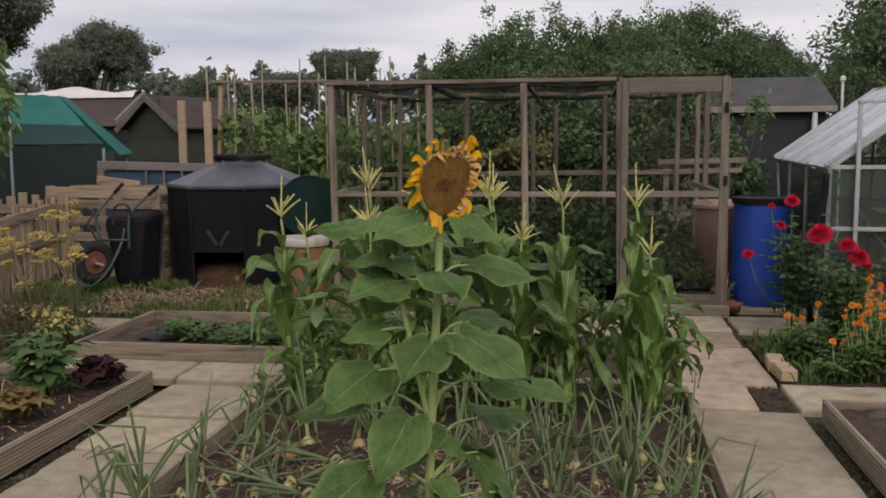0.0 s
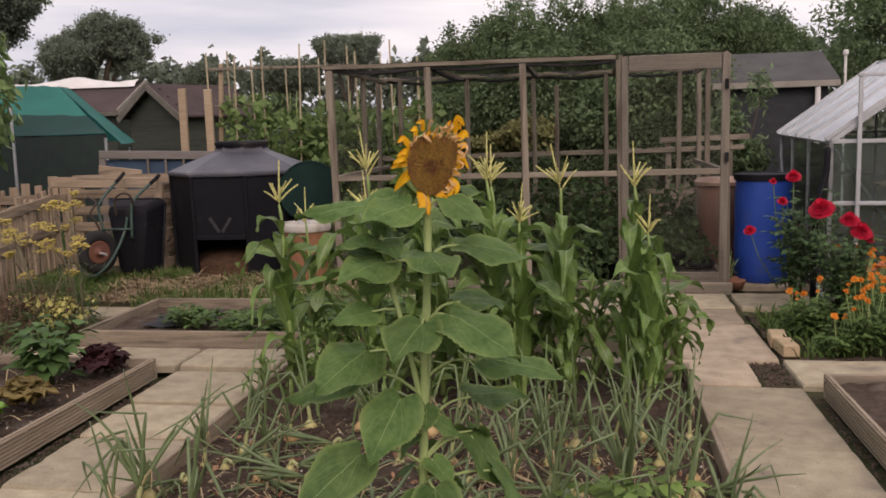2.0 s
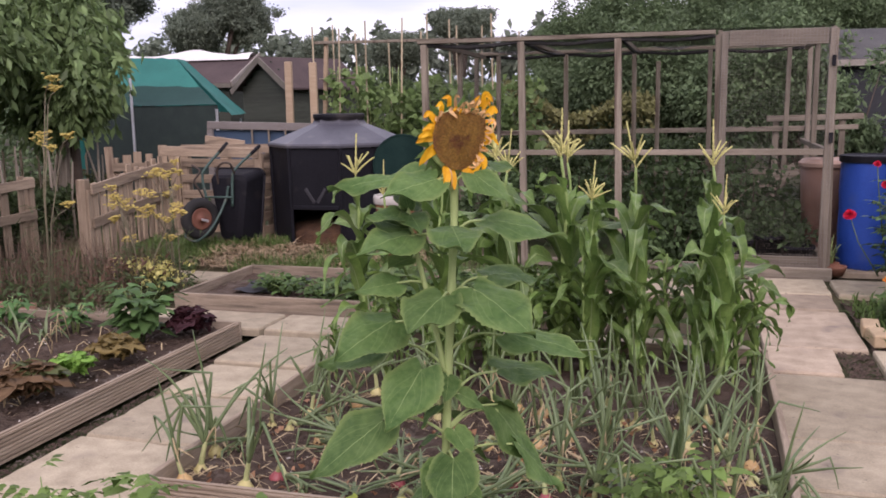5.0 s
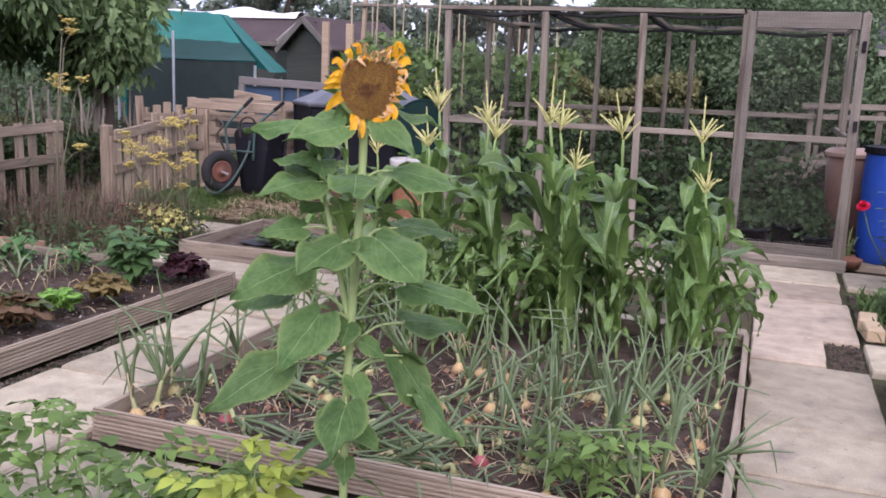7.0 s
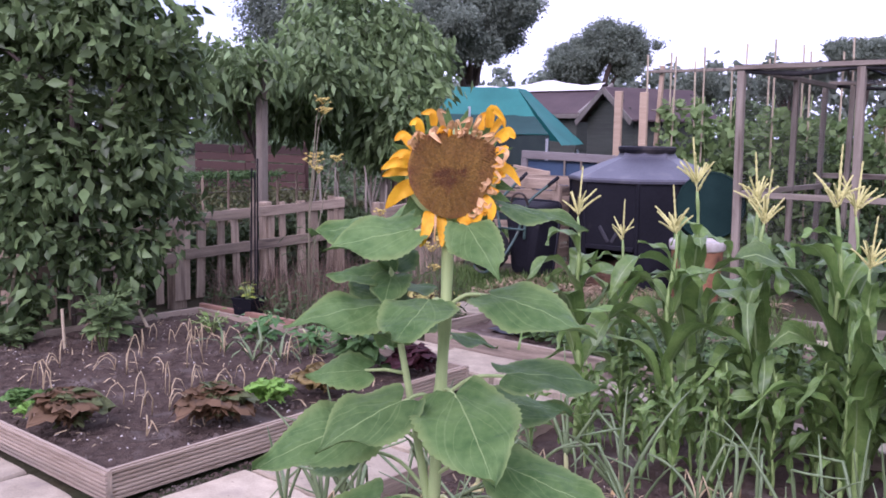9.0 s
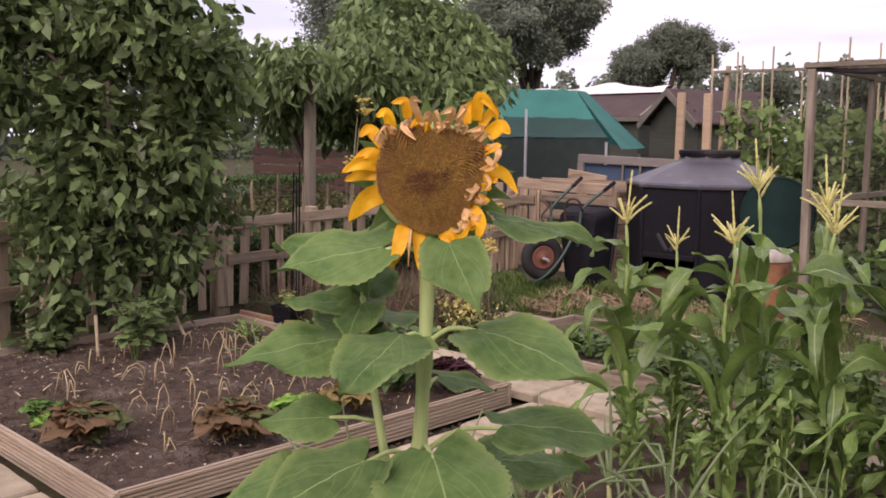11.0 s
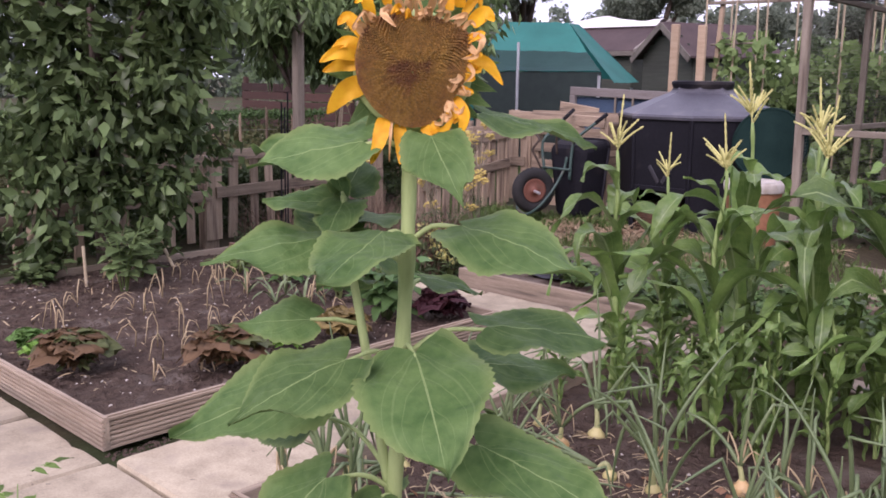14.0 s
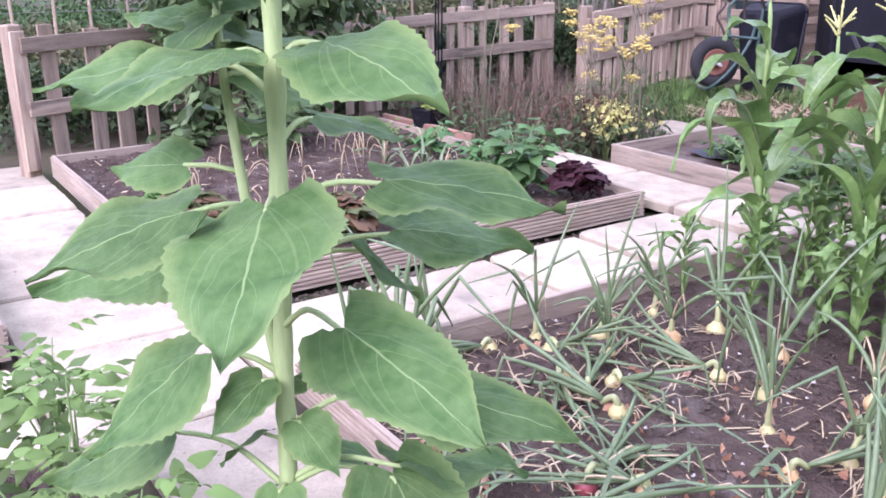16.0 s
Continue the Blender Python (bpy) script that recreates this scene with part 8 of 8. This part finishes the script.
rose_bush("tall red rose bush by the water drum", (2.72, 7.55, -0.03), [(2.41, 7.55, 0.59, 0.042), (2.71, 7.6, 0.965, 0.052), (2.64, 7.6, 0.79, 0.036), (2.58, 7.65, 0.93, 0.026)], 900, 0.92)
rose_bush("red rose bush in front of the greenhouse", (2.98, 7.3, -0.03), [(2.82, 7.25, 0.765, 0.082), (3.0, 7.25, 0.69, 0.06), (3.07, 7.22, 0.61, 0.068), (3.13, 7.25, 0.56, 0.035), (3.05, 7.3, 0.66, 0.045)], 920)
MARI = foliage("marigold_leaves", (0.10, 0.165, 0.05), 0.3, 0.5, 0.2)
r = random.Random(66)
for i in range(46):
    x, y = r.uniform(2.5, 4.1), r.uniform(6.3, 7.5)
    if x < 2.75 and y > 7.1:
        continue
    h = r.uniform(0.18, 0.33) + (0.14 if x > 2.95 else 0)
    t = leafy("marigold", "green marigold plant with orange flowers", "marigold", (x, y, -0.02), h, 0.17, 9, 17, 0.07, MARI if i % 3 else BERRY, 940 + i, stem_mat=ROSE_STEM, aspect=0.42, group="marigolds")
    for j in range(r.choice((1, 2, 3, 3)) + (2 if x > 2.95 else 0)):
        b = (r.uniform(-.13, .13), r.uniform(-.13, .1), h + r.uniform(0.02, 0.09))
        part("bloom", bloom(r.uniform(0.012, 0.024) * (1.5 if x > 3.05 and j == 0 else 1), 4, i * 5 + j), PEACH if x > 3.05 and j == 0 else ORANGE, t, "peach flower" if x > 3.05 and j == 0 else "orange flower", smooth=True).matrix_basis = pose(*b, r.uniform(0, 40), r.uniform(-30, 30), 0)
        part("flower_stem", Kit().tube([(b[0] * 0.4, b[1] * 0.4, 0.05), b], [0.003, 0.002], 5), SUN_STEM, t)
v, f = ribbon_stuff(1800, (2.4, 6.25, 3.6, 7.5), -0.02, 0.12, 0.012, rng, 1.0, 0.6)
tagged(part("border_foliage", np_mesh("border_foliage", v, f, GRASS), None, kind="stuff"), "strappy green leaves edging the border", "foliage")
for x, y, a in ((2.43, 6.36, 4), (2.42, 6.58, -6)):
    b = thing("edging_brick", "weathered buff brick edging the flower border", "brick", (x, y, 0.01), a, group="edging bricks")
    k = Kit().box((0, 0, 0.02), (0.10, 0.2, 0.075), c=0.008)
    k.v = [(p[0] + 0.006 * noise.noise((p[0] * 30, p[1] * 30, x)), p[1], p[2] + 0.006 * noise.noise((p[0] * 30, p[1] * 30, y))) for p in k.v]
    part("block", k, surface("buff_brick", (0.33, 0.24, 0.14), (0.46, 0.35, 0.22), rough=0.9, bump=0.4), b)
TERRA = surface("terracotta", (0.20, 0.085, 0.05), (0.30, 0.14, 0.09), scale=8, rough=0.85, bump=0.2)
for x, y, q in ((2.46, 8.47, 0.08), (2.44, 8.62, 0.065)):
    t = thing("plant_pot", "shallow terracotta pot beside the drum", "plant pot", (x, y, 0.0), group="pots")
    part("pot", Kit().lathe([(q * 0.7, 0), (q * 0.95, 0.05), (q, 0.06), (q * 1.02, 0.075), (q * 0.92, 0.075), (q * 0.85, 0.05), (0, 0.045)], 20), TERRA, t, smooth=True)
leafy("pot_plant", "small dark plant in a pot by the cage door", "plant", (2.44, 8.66, 0.04), 0.26, 0.1, 6, 6, 0.04, WEED, 990)
bp = thing("plant_pot", "square black plastic pot with a small yellowing plant", "plant pot", (-3.29, 5.74, 0.0))
part("pot", Kit().lathe([(0.085, 0.0), (0.115, 0.2), (0.122, 0.205), (0.122, 0.22), (0.108, 0.22), (0.1, 0.17), (0, 0.165)], 4, pose(0, 0, 0, 0, 0, 15)), BLACK, bp)
leafy("pot_plant", "small yellow-green plant in the black pot", "plant", (-3.29, 5.74, 0.16), 0.17, 0.08, 5, 5, 0.05, POTATO_YEL, 991)

for i, (x, y, h) in enumerate(((-3.5, 5.92, 1.15), (-3.46, 5.95, 1.22), (-3.42, 5.9, 1.12))):
    t = thing("garden_cane", "thin black plastic-coated cane beside the pot", "cane", (x, y, -0.03), group="black canes")
    part("cane", Kit().tube([(0, 0, 0), (0.02 - 0.01 * i, 0.01, h)], 0.006, 7), BLACK, t)

# stakes and boards about the fruit tree
for a, b, rr in (((-3.40, 5.05, 0.0), (-3.62, 4.98, 0.38), 0.011), ((-3.36, 4.42, 0.0), (-3.40, 4.43, 0.3), 0.01), ((-3.78, 4.22, 0.0), (-3.66, 4.3, 0.62), 0.011)):
    t = thing("stake", "pale leaning wooden stake by the fruit tree", "stake", (0, 0, 0), group="stakes")
    part("stick", Kit().tube([a, b], rr, 7), CANE, t)
pl = thing("edging_plank", "reddish weathered plank behind the lettuce bed", "plank", (0, 0, 0))
part("plank", Kit().beam((-3.75, 5.66, 0.06), (-2.75, 5.72, 0.06), 0.03, 0.14, 0.004), surface("reddish_plank", (0.22, 0.12, 0.08), (0.34, 0.20, 0.14), rough=0.85, bump=0.3, stretch=(0.3, 4, 4)), pl)
for x, y, a in ((-3.05, 5.9, 12), (-2.6, 6.0, -6), (-3.6, 5.95, 20)):
    s_ = thing("loose_slab", "broken pale slab lying behind the bed", "slab", (x, y, 0.0), a, group="loose slabs")
    part("slab", slab_kit(0.38, 0.22, int(-x * 100)), SLAB, s_)

# ---------------------------------------------------------------- bean row
BEAN = foliage("bean_leaves", (0.15, 0.225, 0.08), 0.3, 0.5, 0.38)
frame_ = thing("trellis", "bean trellis of tall canes and a top rail", "trellis", (0, 0, 0))
part("top_rail", Kit().beam((-3.45, 11.9, 2.18), (-1.55, 11.9, 2.16), 0.04, 0.035, 0.005), TIMBER, frame_)
part("rail", Kit().beam((-3.4, 11.9, 1.72), (-2.85, 11.9, 1.73), 0.03, 0.02, 0.005), TIMBER, frame_)
r = random.Random(21)
canes = [-3.42, -3.3, -3.12, -2.95, -2.72, -2.5, -2.3, -2.1, -1.9, -1.7, -1.5, -1.3, -1.05, -0.8]
for i, x in enumerate(canes):
    y = 11.85 + (i % 2) * 0.35
    part("cane", Kit().tube([(x, y, -0.03), (x + r.uniform(-.06, .06), y + r.uniform(-.05, .05), r.uniform(2.2, 2.48))], 0.011, 6), CANE, frame_)
part("post", Kit().beam((-3.42, 11.95, 0), (-3.3, 11.95, 2.25), 0.05, 0.05, 0.005), NEWWOOD, frame_)
for i, x in enumerate(canes[2:]):
    rg = np.random.default_rng(1000 + i)
    t = thing("bean_plant", "climbing bean with broad green leaves on a cane", "bean plant", (x, 11.9 + (i % 2) * 0.35, 0), group="climbing beans")
    part("vine", Kit().tube([(0.02 * math.cos(j), 0.02 * math.sin(j), j * 0.17) for j in range(12)], 0.005, 5), SUN_STEM, t)
    n = 420
    hmax = rg.uniform(1.55, 2.1)
    zz = hmax * rg.random(n) ** 1.2
    sp = 0.2 * (1.15 - zz / 2.3)
    v, f = leaf_cloud(np.stack([rg.normal(0, 1, n) * sp, rg.normal(0, 1, n) * sp, zz], 1), 0.11, rg, 0.85, 0.5)
    part("leaves", np_mesh("leaves", v, f, BEAN), None, t, kind="stuff")
